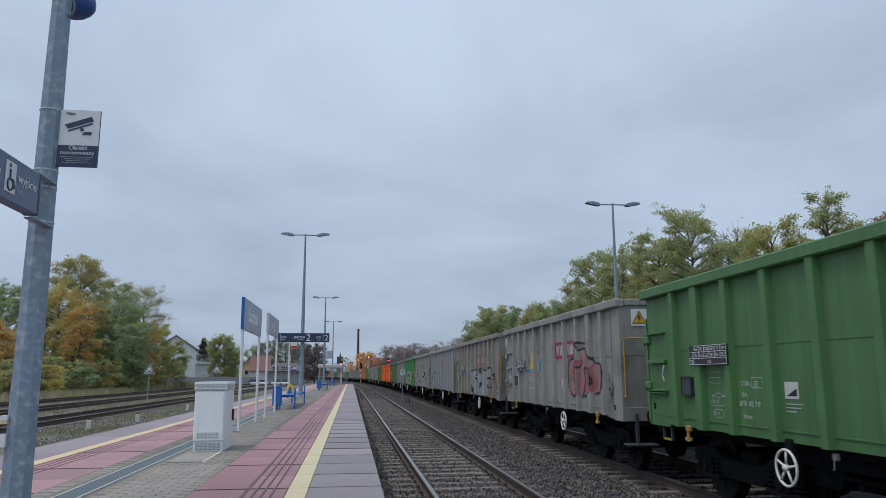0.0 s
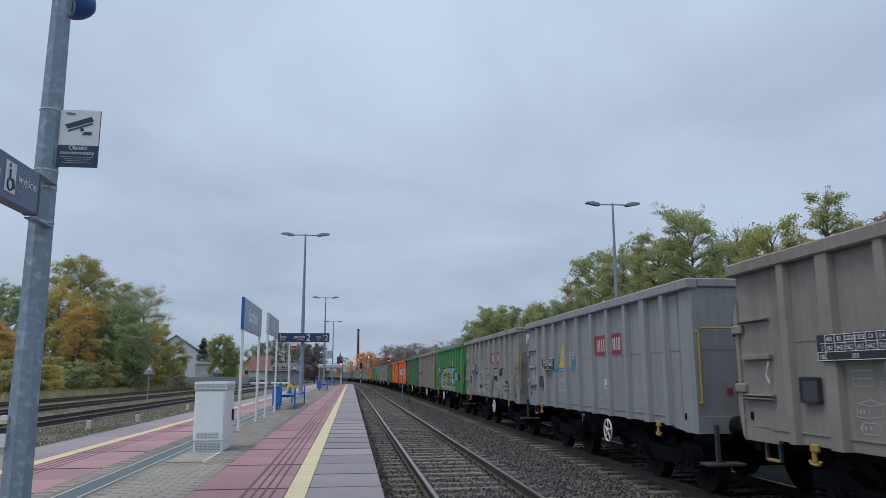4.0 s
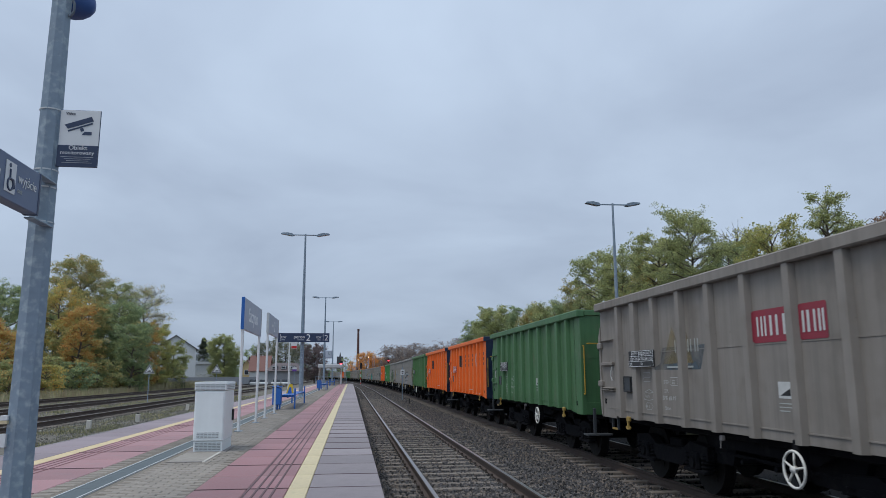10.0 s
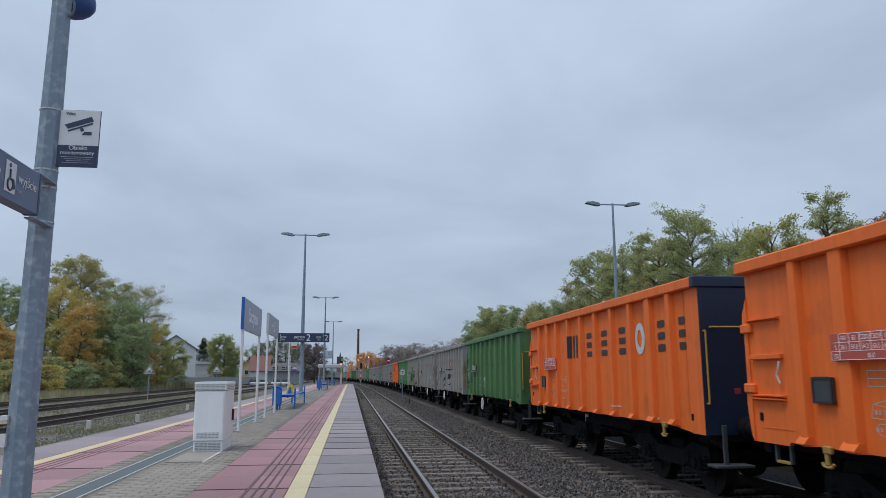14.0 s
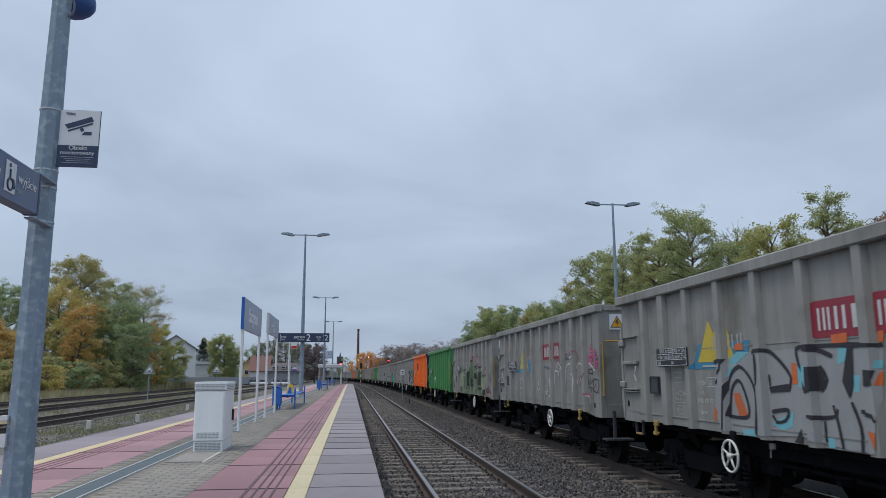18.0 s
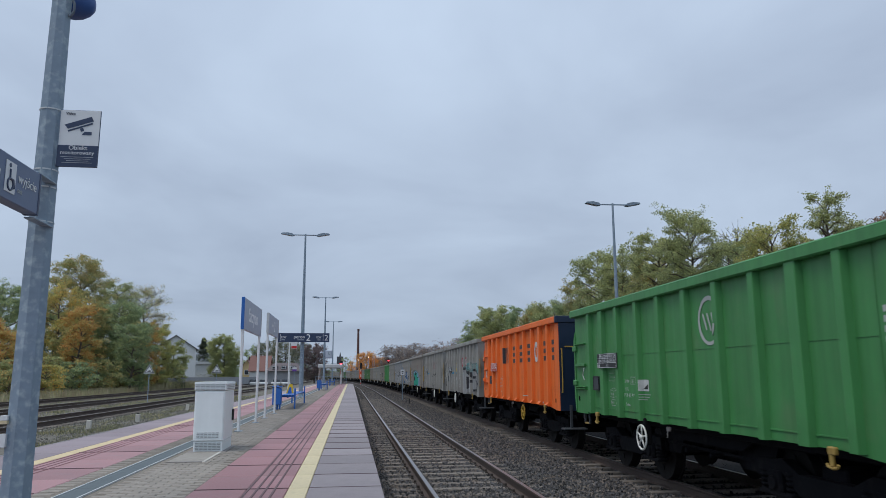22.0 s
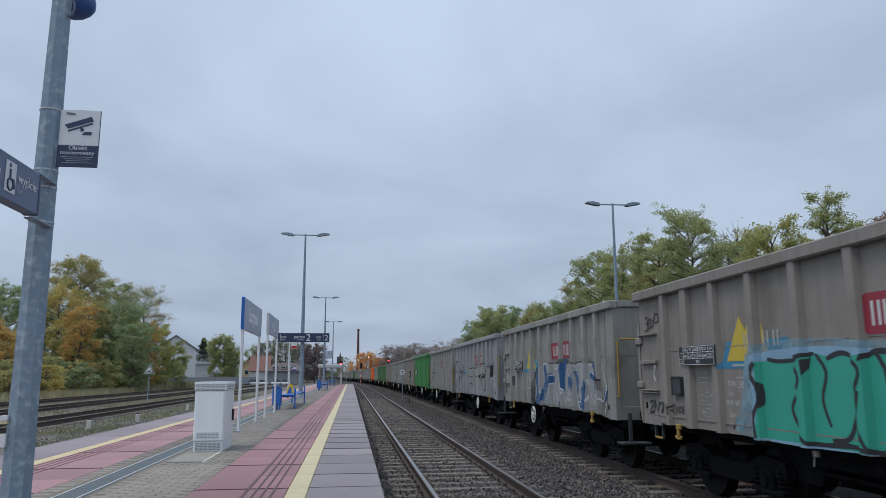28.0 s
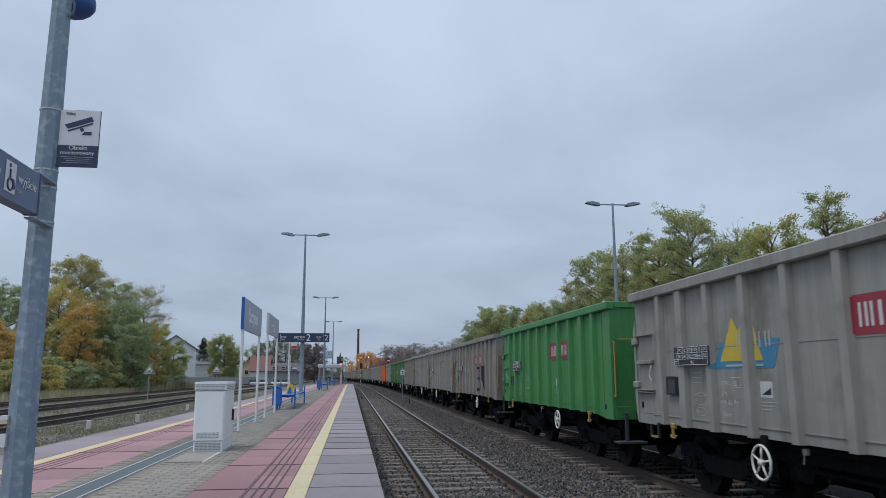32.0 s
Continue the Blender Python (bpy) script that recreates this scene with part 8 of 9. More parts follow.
paint(t, "orange", [patch([(3.38, 2.09), (3.52, 2.1), (3.55, 2.01), (3.34, 2.01)], 0.0055),
    patch([(3.27, 1.49), (3.4, 1.5), (3.56, 1.24), (3.36, 1.23), (3.29, 1.39)], 0.0055),
    patch([(4.45, 1.84), (4.53, 1.83), (4.54, 1.62), (4.44, 1.61)], 0.0055),
    patch([(5.11, 2.1), (5.33, 2.11), (5.32, 2), (5.11, 2.01)], 0.0055),
    patch([(5.72, 2.1), (5.79, 2.1), (5.78, 2), (5.71, 2)], 0.0055),
    patch([(5.57, 1.22), (5.66, 1.2), (5.63, 1.02), (5.64, 1.03)], 0.0055),
    patch([(2.78, 1.32), (2.85, 1.25), (2.81, 1.13), (2.76, 1.13)], 0.0055),
    patch([(5.7, 1.74), (5.74, 1.74), (5.72, 1.62), (5.68, 1.62)], 0.0055)])
paint(t, "black", [stroke([(2.84, 1.88), (3.15, 1.89), (3.13, 1.87), (3.09, 1.78), (2.85, 1.61)], 0.05),
    stroke([(3.07, 1.04), (3.17, 1.61), (3.34, 1.79), (3.51, 1.79), (3.73, 1.54), (3.69, 1.03)], 0.05),
    stroke([(3.16, 1.21), (3.23, 1.53), (3.39, 1.65), (3.51, 1.53), (3.57, 1.24), (3.16, 1.21)], 0.05),
    stroke([(3.72, 1.97), (4.05, 1.98), (4.31, 1.82), (4.43, 1.68), (4.4, 1.58), (4.09, 1.54)], 0.05),
    stroke([(3.9, 1.95), (3.88, 1.62), (3.73, 1.54)], 0.05),
    stroke([(4.04, 1.72), (4.05, 1.59)], 0.05),
    stroke([(4.04, 1.31), (4.34, 1.34), (4.28, 1.23), (4.12, 1.2), (4.05, 1.27)], 0.05),
    stroke([(4.55, 1.99), (4.57, 1.83), (4.71, 1.63), (4.76, 1.53)], 0.05),
    stroke([(4.75, 1.97), (4.93, 1.95), (5.1, 1.89)], 0.05),
    stroke([(4.74, 1.3), (4.86, 1.29), (5.08, 1.32), (5.11, 1.39)], 0.05),
    stroke([(4.91, 1.26), (4.91, 1.06)], 0.05),
    stroke([(5.31, 1.46), (5.4, 1.23), (5.39, 1.01)], 0.05),
    stroke([(5.05, 1.42), (5.1, 1.25), (5.14, 1.02)], 0.05),
    stroke([(5.42, 1.38), (5.64, 1.35), (5.67, 1.3)], 0.05),
    stroke([(4.55, 1.99), (4.94, 2), (5.38, 1.99), (5.77, 1.97)], 0.05),
    stroke([(4.91, 1.8), (5, 1.67), (4.9, 1.55)], 0.05)])
paint(t, "black", [patch([(4.03, 1.58), (4.39, 1.62), (4.4, 1.54), (4.05, 1.52)], 0.0085),
    patch([(4.77, 1.79), (4.91, 1.8), (4.98, 1.66), (4.9, 1.56), (4.76, 1.54)], 0.0085),
    patch([(5.32, 1.98), (5.39, 1.97), (5.36, 1.63), (5.29, 1.49), (5.21, 1.65)], 0.0085),
    patch([(5.59, 1.76), (5.69, 1.75), (5.67, 1.62), (5.58, 1.61)], 0.0085),
    patch([(4.41, 1.01), (4.54, 1.17), (4.54, 1.01)], 0.0085)])

t = plain(add("grey", GREY + ", scrawled with pink, blue and black tags"))
paint(t, "pink_mist", [patch([(8.88, 2.22), (8.85, 2.17), (8.78, 2.13), (8.69, 2.12), (8.6, 2.14), (8.54, 2.18), (8.53, 2.23), (8.57, 2.29), (8.64, 2.32), (8.73, 2.33), (8.81, 2.31), (8.87, 2.27)], 0.0036, curved=True),
    patch([(8.35, 2.07), (8.62, 2.14), (8.97, 2.09), (8.91, 1.96), (8.65, 1.89), (8.4, 1.96)], 0.0036, curved=True),
    patch([(9.03, 2.22), (9.21, 2.2), (9.31, 1.97), (9.31, 1.83), (9.11, 1.84), (9.06, 2.07)], 0.0036, curved=True)])
paint(t, "pink", [stroke([(8.79, 2.22), (8.77, 2.2), (8.74, 2.18), (8.7, 2.18), (8.66, 2.18), (8.63, 2.2), (8.63, 2.23), (8.64, 2.25), (8.68, 2.27), (8.72, 2.27), (8.76, 2.26), (8.78, 2.25), (8.79, 2.22)], 0.055),
    stroke([(8.4, 2.06), (8.61, 2.11), (8.9, 2.08), (8.84, 1.99), (8.67, 1.93), (8.46, 1.97), (8.39, 2.04)], 0.055),
    stroke([(8.53, 2.05), (8.6, 2), (8.76, 2.03)], 0.055),
    stroke([(9.13, 2.14), (9.11, 2.11), (9.08, 2.09), (9.05, 2.08), (9.01, 2.09), (8.99, 2.11), (8.99, 2.14), (9, 2.17), (9.03, 2.19), (9.07, 2.19), (9.1, 2.18), (9.12, 2.16), (9.13, 2.14)], 0.055),
    stroke([(9.07, 1.85), (9.13, 2.03), (9.27, 2.06), (9.31, 1.99), (9.17, 1.95), (9.31, 1.81)], 0.055)])
paint(t, "pink", [patch([(7.04, 2.15), (7.4, 2.23), (7.29, 2.16), (7.23, 2.12)], 0.005, curved=True)])
paint(t, "white", [stroke([(8.45, 1.96), (8.7, 1.88), (9.05, 1.8)], 0.035),
    stroke([(5.78, 1.42), (5.74, 1.78), (6.09, 1.78), (6, 1.69)], 0.035),
    stroke([(5.86, 1.83), (6, 1.98), (6.2, 1.96), (6.5, 1.91), (6.5, 1.8)], 0.035),
    stroke([(6.43, 1.87), (6.24, 1.41)], 0.035),
    stroke([(6.63, 1.44), (6.59, 1.79), (6.78, 1.94), (7.02, 1.95)], 0.035),
    stroke([(7.21, 2.07), (7.38, 2.11), (7.31, 2.25)], 0.035),
    stroke([(7.22, 1.62), (7.28, 1.75), (7.4, 1.72), (7.39, 1.36)], 0.035),
    stroke([(7.46, 1.85), (7.64, 1.95), (7.88, 1.91), (7.9, 1.75), (7.79, 1.65), (7.54, 1.51), (7.49, 1.62)], 0.035),
    stroke([(8.09, 1.3), (8.11, 1.3)], 0.035),
    stroke([(7.88, 1.45), (8.13, 1.52)], 0.035),
    stroke([(8.24, 1.31), (8.43, 1.29), (8.45, 1.16)], 0.035),
    stroke([(4.15, 1.29), (4.27, 1.41), (4.33, 1.28), (4.44, 1.4), (4.51, 1.31)], 0.035),
    stroke([(4.4, 1.51), (4.38, 1.48), (4.34, 1.47), (4.3, 1.48), (4.29, 1.51), (4.31, 1.53), (4.35, 1.54), (4.38, 1.53), (4.4, 1.51)], 0.035),
    stroke([(4.87, 1.14), (4.93, 1.34), (5.03, 1.26), (5.14, 1.35), (5.23, 1.2), (5.37, 1.29)], 0.035)])
paint(t, "crimson", [stroke([(5.92, 1.96), (6.16, 2.07), (6.54, 1.93)], 0.035),
    stroke([(7.26, 2.14), (7.28, 2.23), (7.53, 2.17), (7.55, 1.96)], 0.035),
    stroke([(7.91, 1.58), (8.14, 1.71), (8.25, 1.75)], 0.035),
    stroke([(7.6, 1.72), (7.69, 1.62), (7.52, 1.52)], 0.035),
    stroke([(7.93, 1.33), (8.31, 1.34), (8.68, 1.28)], 0.035)])
paint(t, "black", [stroke([(8.88, 1.79), (8.84, 1.76), (8.74, 1.75), (8.6, 1.74), (8.47, 1.75), (8.37, 1.77), (8.33, 1.79), (8.38, 1.81), (8.48, 1.83), (8.62, 1.83), (8.75, 1.83), (8.85, 1.81), (8.88, 1.79)], 0.026),
    stroke([(8.32, 1.71), (8.42, 1.5), (8.56, 1.68), (8.62, 1.54), (8.76, 1.65)], 0.026),
    stroke([(8.42, 1.47), (8.7, 1.48)], 0.026),
    stroke([(8.57, 1.47), (8.6, 1.38)], 0.026),
    stroke([(8.76, 1.53), (8.97, 1.64), (9.31, 1.61), (9.31, 1.5), (9.17, 1.39), (8.81, 1.45), (8.76, 1.53)], 0.026),
    stroke([(8.93, 1.57), (8.94, 1.46), (9.14, 1.57)], 0.026)])
paint(t, "blue", [stroke([(6.6, 2.03), (6.64, 2.15), (6.77, 2.16), (6.79, 2.04)], 0.035),
    stroke([(4.91, 1.89), (5.04, 1.93), (5.15, 1.88), (5.36, 1.92)], 0.035)])

t = plain(add("grey", GREY + ", sprayed in mossy green sharp forms"), triangle=False)
paint(t, "camo", [patch([(1.82, 1.79), (2.16, 1.96), (2.56, 2.17), (3.02, 2.02), (3, 1.84), (3.4, 1.88), (3.91, 1.92), (4.02, 1.99), (4.42, 2.1), (4.81, 2.22), (4.9, 2.32), (5.09, 2.2), (5.19, 2.05), (5.58, 2.1), (5.81, 1.97), (6.09, 2), (6.25, 1.88), (6.47, 1.87), (6.6, 1.98), (6.79, 2.01), (6.99, 1.97), (7.21, 1.79), (7.29, 1.72), (7.59, 1.77), (7.69, 1.62), (7.75, 1.47), (7.86, 1.22), (7.93, 1.03), (7.43, 1.02), (6.42, 1.03), (5.28, 1.03), (3.17, 1.02), (1.73, 1.08)], 0.004)])
paint(t, "mud", [patch([(7.36, 1.85), (7.59, 1.98), (7.81, 1.91), (7.9, 1.63), (8.16, 1.36), (8.12, 1.04), (7.85, 1.22), (7.75, 1.47), (7.63, 1.75)], 0.0046, curved=True),
    patch([(3.65, 1.83), (4.01, 1.92), (3.84, 1.44), (3.98, 1.16), (3.87, 1.16)], 0.0046, curved=True),
    patch([(6.13, 1.96), (6.46, 1.95), (6.53, 1.29), (6.18, 1.34)], 0.0046, curved=True)])
paint(t, "moss_light", [patch([(6.86, 1.58), (7.42, 1.64), (7.58, 1.71), (7.61, 1.53), (7.51, 1.3), (7.35, 1.19), (7.05, 1.02), (6.85, 1.02), (6.82, 1.3)], 0.005, curved=True),
    patch([(6.66, 1.98), (6.97, 1.97), (6.99, 1.83), (6.81, 1.69), (6.83, 1.51), (6.61, 1.32), (6.56, 1.58)], 0.005, curved=True),
    patch([(2.39, 1.95), (3.03, 1.99), (2.68, 1.41), (2.24, 1.29)], 0.005, curved=True)])
paint(t, "moss_green", [patch([(4.5, 1.91), (4.88, 2.18), (5.05, 1.9), (5.09, 1.64), (4.79, 1.46), (4.71, 1.55)], 0.005, curved=True),
    patch([(3.2, 1.78), (3.59, 1.78), (3.64, 1.18), (3.24, 1.19)], 0.005, curved=True),
    patch([(5.27, 1.98), (5.65, 1.97), (5.6, 1.24), (5.28, 1.06), (5.08, 1.22)], 0.005, curved=True),
    patch([(7.49, 1.33), (7.74, 1.4), (7.85, 1.06), (7.51, 1.05)], 0.005, curved=True)])
paint(t, "camo_dark", [patch([(3.88, 1.78), (4.31, 1.99), (4.46, 1.91), (4.27, 1.68), (3.96, 1.48)], 0.0058, curved=True),
    patch([(3.94, 1.54), (4.38, 1.41), (4.52, 1.19), (4.13, 1.11)], 0.0058, curved=True),
    patch([(4.71, 1.55), (4.86, 1.6), (4.91, 1.48), (4.83, 1.43)], 0.0058, curved=True),
    patch([(4.78, 1.42), (5.06, 1.42), (4.86, 1.26)], 0.0058, curved=True),
    patch([(5.61, 1.77), (5.81, 1.76), (5.96, 1.49), (5.89, 1.29), (5.75, 1.48)], 0.0058, curved=True),
    patch([(6.01, 1.72), (6.12, 1.61), (6.22, 1.38), (6.14, 1.32), (6.01, 1.48)], 0.0058, curved=True),
    patch([(6.47, 1.72), (6.62, 1.88), (6.66, 1.61), (6.53, 1.29), (6.84, 1.32), (6.82, 1.22), (6.4, 1.2), (6.41, 1.46)], 0.0058, curved=True),
    patch([(7.31, 1.12), (7.48, 1.24), (7.51, 1.03), (7.31, 1.03)], 0.0058, curved=True),
    patch([(5.56, 2.01), (5.58, 2.06), (5.66, 1.89), (5.61, 1.8)], 0.0058, curved=True),
    patch([(3.89, 1.27), (4, 1.23), (3.91, 1.08), (3.87, 1.13)], 0.0058, curved=True),
    patch([(6.91, 1.9), (7.24, 1.87), (7.23, 1.78), (6.94, 1.82)], 0.0058, curved=True),
    patch([(7.79, 1.69), (7.91, 1.67), (7.87, 1.57), (7.77, 1.59)], 0.0058, curved=True)])
paint(t, "black", [stroke([(2.31, 1.84), (2.63, 2.15), (2.81, 2.05), (2.82, 1.88), (3.07, 1.91), (3.29, 1.98)], 0.045),
    stroke([(3.19, 1.73), (3.36, 1.33), (3.47, 1.19)], 0.045),
    stroke([(4, 1.82), (4.25, 2.01), (4.53, 2.13), (4.81, 2.24), (4.9, 2.31), (5.09, 2.18), (5.21, 2.03)], 0.045),
    stroke([(5.13, 2.05), (5.3, 1.77), (4.91, 1.55), (5.14, 1.28), (5.28, 1.04)], 0.045),
    stroke([(5.58, 2.1), (5.77, 1.97), (5.87, 1.72)], 0.045),
    stroke([(7.05, 1.65), (7.28, 1.69), (7.59, 1.75), (7.68, 1.56), (7.84, 1.18)], 0.045),
    stroke([(6.92, 1.41), (7.26, 1.44)], 0.045),
    stroke([(7.02, 1.42), (6.98, 1.26)], 0.045),
    stroke([(1.78, 1.45), (2.13, 1.47)], 0.045),
    stroke([(5.84, 1.25), (5.95, 1.14)], 0.045),
    stroke([(6.51, 1.96), (6.66, 2.06)], 0.045)])
paint(t, "white", [stroke([(4.03, 1.59), (4.21, 1.31), (4.45, 1.16)], 0.022),
    stroke([(5.75, 1.77), (5.81, 1.6)], 0.022),
    stroke([(6.65, 1.58), (6.63, 1.36)], 0.022),
    stroke([(7.59, 1.66), (7.74, 1.4), (7.86, 1.09)], 0.022),
    stroke([(5.92, 1.14), (5.89, 1.02)], 0.022),
    stroke([(3.1, 1.78), (3.46, 1.32)], 0.022),
    stroke([(5.26, 1.9), (5.34, 1.72)], 0.022),
    stroke([(5.72, 1.85), (5.9, 1.94), (6.07, 1.91)], 0.022),
    stroke([(6.77, 1.98), (6.91, 1.96), (6.98, 1.86)], 0.022),
    stroke([(4.9, 1.62), (5.07, 1.47), (4.87, 1.38)], 0.022),
    stroke([(7.3, 1.71), (7.55, 1.75)], 0.022)])
paint(t, "crimson_mist", [patch([(6.45, 2.14), (6.54, 2.06), (6.94, 2.06), (6.94, 2.01), (6.48, 1.98)], 0.0056, curved=True),
    patch([(7.47, 2.01), (7.84, 2.01), (8.08, 1.84), (7.88, 1.68), (7.7, 1.85)], 0.0056, curved=True),
    patch([(7.89, 1.41), (8.18, 1.45), (8.15, 1.23)], 0.0056, curved=True),
    patch([(8.19, 1.17), (8.34, 1.42), (8.51, 1.25), (8.55, 1.13), (8.15, 1.11)], 0.0056, curved=True)])
paint(t, "mud", [patch([(8.24, 1.1), (9, 1.1), (9.11, 1), (8.38, 0.98)], 0.0036, curved=True)])
paint(t, "black", [stroke([(8.57, 1.73), (8.44, 1.75), (8.35, 1.63), (8.43, 1.54), (8.57, 1.57), (8.57, 1.65), (8.48, 1.64)], 0.026),
    stroke([(8.58, 1.66), (8.63, 1.57), (8.71, 1.65), (8.75, 1.58), (8.82, 1.66)], 0.026),
    stroke([(8.72, 1.72), (8.77, 1.79), (8.89, 1.81), (8.91, 1.76), (8.73, 1.71)], 0.026),
    stroke([(8.81, 1.6), (8.9, 1.68), (8.91, 1.6)], 0.026),
    stroke([(8.93, 1.58), (9, 1.68), (9.1, 1.5), (9.27, 1.68)], 0.026),
    stroke([(8.62, 1.54), (8.97, 1.49), (9.02, 1.46)], 0.026)])

paint(t, "logo_yellow", [patch([(2.56, 2.12), (2.75, 2.42), (2.87, 2.24), (2.98, 2.36), (2.98, 2.12)], 0.003)], "logo")
paint(t, "logo_pale", [patch(rect(a, b, 2.06, 2.24), 0.003) for a, b in ((3.22, 3.25), (3.30, 3.33), (3.42, 3.45), (3.50, 3.53))], "logo")

t = add("green", GREEN + ", streaked and with a pale ring mark", wheel_u=3.5)
paint(t, "logo_pale", [stroke(oval(5.35, 2.42, 0.26, 0.30, 22, 60, 350), 0.06), stroke([(5.20, 2.52), (5.29, 2.30)], 0.05), stroke([(5.31, 2.52), (5.40, 2.28)], 0.05), stroke([(5.42, 2.52), (5.48, 2.32)], 0.05), stroke(oval(8.9, 1.45, 0.16, 0.18, 18), 0.035)], "logo")
paint(t, "logo_pale", [patch(rect(8.86, 8.94, z, z + 0.06), 0.004) for z in (1.72, 1.81, 1.90, 1.99, 2.08, 2.17, 2.26)], "stencil")

t = add("orange", "orange open freight wagon with navy end wall and yellow handwheel", wheel_u=5.97, wheel_mat=M_RAILYEL, end_mat=M_NAVYPAINT, data_plate=M_REDPLATE, seam=False)
orange_marks(t)

t = plain(add("grey", GREY + ", with aqua-haloed black and silver forms", wheel_u=3.63), warn=False)
paint(t, "aqua_mist", [patch([(5.2, 1.01), (5.12, 1.27), (5.29, 1.76), (5.6, 2.01), (5.8, 2.11), (6.16, 2.13), (6.49, 2.14), (6.63, 2.27), (6.94, 2.15), (7.27, 2.1), (7.41, 2.21), (7.68, 2.11), (7.82, 2.19), (7.9, 2.15), (7.85, 1.83), (7.62, 1.79), (7.42, 1.85), (7.24, 1.93), (6.91, 1.95), (6.63, 1.9), (6.53, 1.91), (6.03, 2.01), (5.65, 1.96), (5.6, 1.8), (5.36, 1.43), (5.31, 1.01)], 0.003, curved=True),
    patch([(5.57, 1.94), (5.79, 2.06), (6.5, 2.06), (6.82, 2.06), (7.35, 2), (7.61, 1.97), (7.88, 1.99), (7.85, 1.83), (7.62, 1.79), (7.24, 1.92), (6.63, 1.89), (6.03, 2.01), (5.58, 1.92)], 0.003, curved=True)])
paint(t, "silver", [patch([(5.6, 1.8), (5.71, 1.94), (6.02, 1.98), (6.46, 1.85), (6.55, 1.75), (6.79, 1.54), (6.81, 1.13), (6.17, 1.01), (5.33, 1.03)], 0.0042, curved=True),
    patch([(6.68, 1.85), (6.91, 1.92), (7.2, 1.84), (7.21, 1.63), (7.26, 1.46), (7.33, 1.15), (7.41, 1.04), (6.87, 1.06), (6.83, 1.35), (6.8, 1.6)], 0.0042, curved=True)])
paint(t, "black", [patch([(6.43, 1.62), (6.59, 1.63), (6.59, 1.25), (6.53, 1.18), (6.44, 1.34)], 0.0052, curved=True),
    patch([(7.32, 1.84), (7.53, 1.81), (7.75, 1.66), (7.66, 1.39), (7.43, 1.45), (7.31, 1.49), (7.53, 1.53), (7.37, 1.69)], 0.0052, curved=True)])
paint(t, "black", [stroke([(5.61, 1.87), (5.65, 1.96), (5.97, 2.01), (6.22, 1.92), (6.51, 1.85), (6.65, 1.69), (6.79, 1.54), (6.84, 1.35), (6.81, 1.13)], 0.11),
    stroke([(6.68, 1.89), (6.91, 1.94), (7.23, 1.87), (7.34, 1.82), (7.61, 1.72), (7.72, 1.55), (7.77, 1.29), (7.75, 1.15)], 0.11),
    stroke([(7.31, 1.48), (7.48, 1.49), (7.71, 1.53)], 0.11)])
paint(t, "black", [stroke([(5.89, 1.64), (6.21, 1.66), (6.59, 1.63)], 0.06),
    stroke([(5.56, 1.76), (5.42, 1.43), (5.3, 1.04)], 0.06),
    stroke([(5.88, 1.38), (5.93, 1.55), (6.11, 1.57), (6.23, 1.42), (6.15, 1.22), (5.97, 1.17)], 0.06),
    stroke([(6.43, 1.59), (6.5, 1.34), (6.46, 1.2)], 0.06)])
paint(t, "white", [stroke([(7.2, 1.66), (7.26, 1.6), (7.21, 1.54)], 0.032),
    stroke([(7.21, 1.41), (7.31, 1.32), (7.27, 1.23), (7.22, 1.19)], 0.032),
    stroke([(6.05, 1.12), (6.15, 1.02)], 0.032),
    stroke([(5.86, 1.35), (5.9, 1.51), (6.02, 1.57)], 0.032),
    stroke([(5.64, 1.8), (5.56, 1.44)], 0.032),
    stroke([(6.67, 1.83), (6.85, 1.88), (7, 1.87)], 0.032)])
paint(t, "white", [stroke([(4.17, 1.81), (4.11, 1.58), (4.27, 1.62), (4.27, 1.71), (4.16, 1.73)], 0.026),
    stroke([(4.17, 1.81), (4.09, 1.88), (4.2, 1.89)], 0.026),
    stroke([(4.33, 1.68), (4.29, 1.52), (4.44, 1.58)], 0.026),
    stroke([(4.43, 1.69), (4.55, 1.71)], 0.026),
    stroke([(4.41, 1.6), (4.45, 1.42), (4.49, 1.52)], 0.026),
    stroke([(4.09, 1.39), (4.04, 1.21)], 0.026),
    stroke([(4.25, 1.41), (4.23, 1.18)], 0.026),
    stroke([(4.02, 1.34), (4.73, 1.33)], 0.026),
    stroke([(4.03, 1.26), (4.49, 1.24)], 0.026),
    stroke([(4.46, 1.42), (4.56, 1.14)], 0.026),
    stroke([(4.53, 1.36), (4.37, 1.16)], 0.026),
    stroke([(4.39, 2.14), (4.34, 1.79)], 0.026)], whole=True)
paint(t, "silver", [patch([(8.0, 1.88), (9.28, 1.76), (9.28, 1.48), (8.88, 1.21), (7.95, 1.08)], 0.0035)])
paint(t, "aqua_mist", [patch([(7.6, 2.0), (8.18, 2.16), (8.89, 2.18), (9.28, 2.08), (9.28, 1.75), (8.2, 1.88), (7.7, 1.85)], 0.0045, curved=True)])
paint(t, "black", [stroke([(7.99, 1.91), (8.33, 1.91), (9.15, 1.79), (9.28, 1.65), (9.28, 1.42)], 0.1),
    stroke([(8.14, 1.63), (8.63, 1.65), (8.43, 1.52), (8.85, 1.47), (9.28, 1.37)], 0.1),
    stroke([(8.93, 1.47), (8.89, 1.23), (8.19, 1.15)], 0.1)])

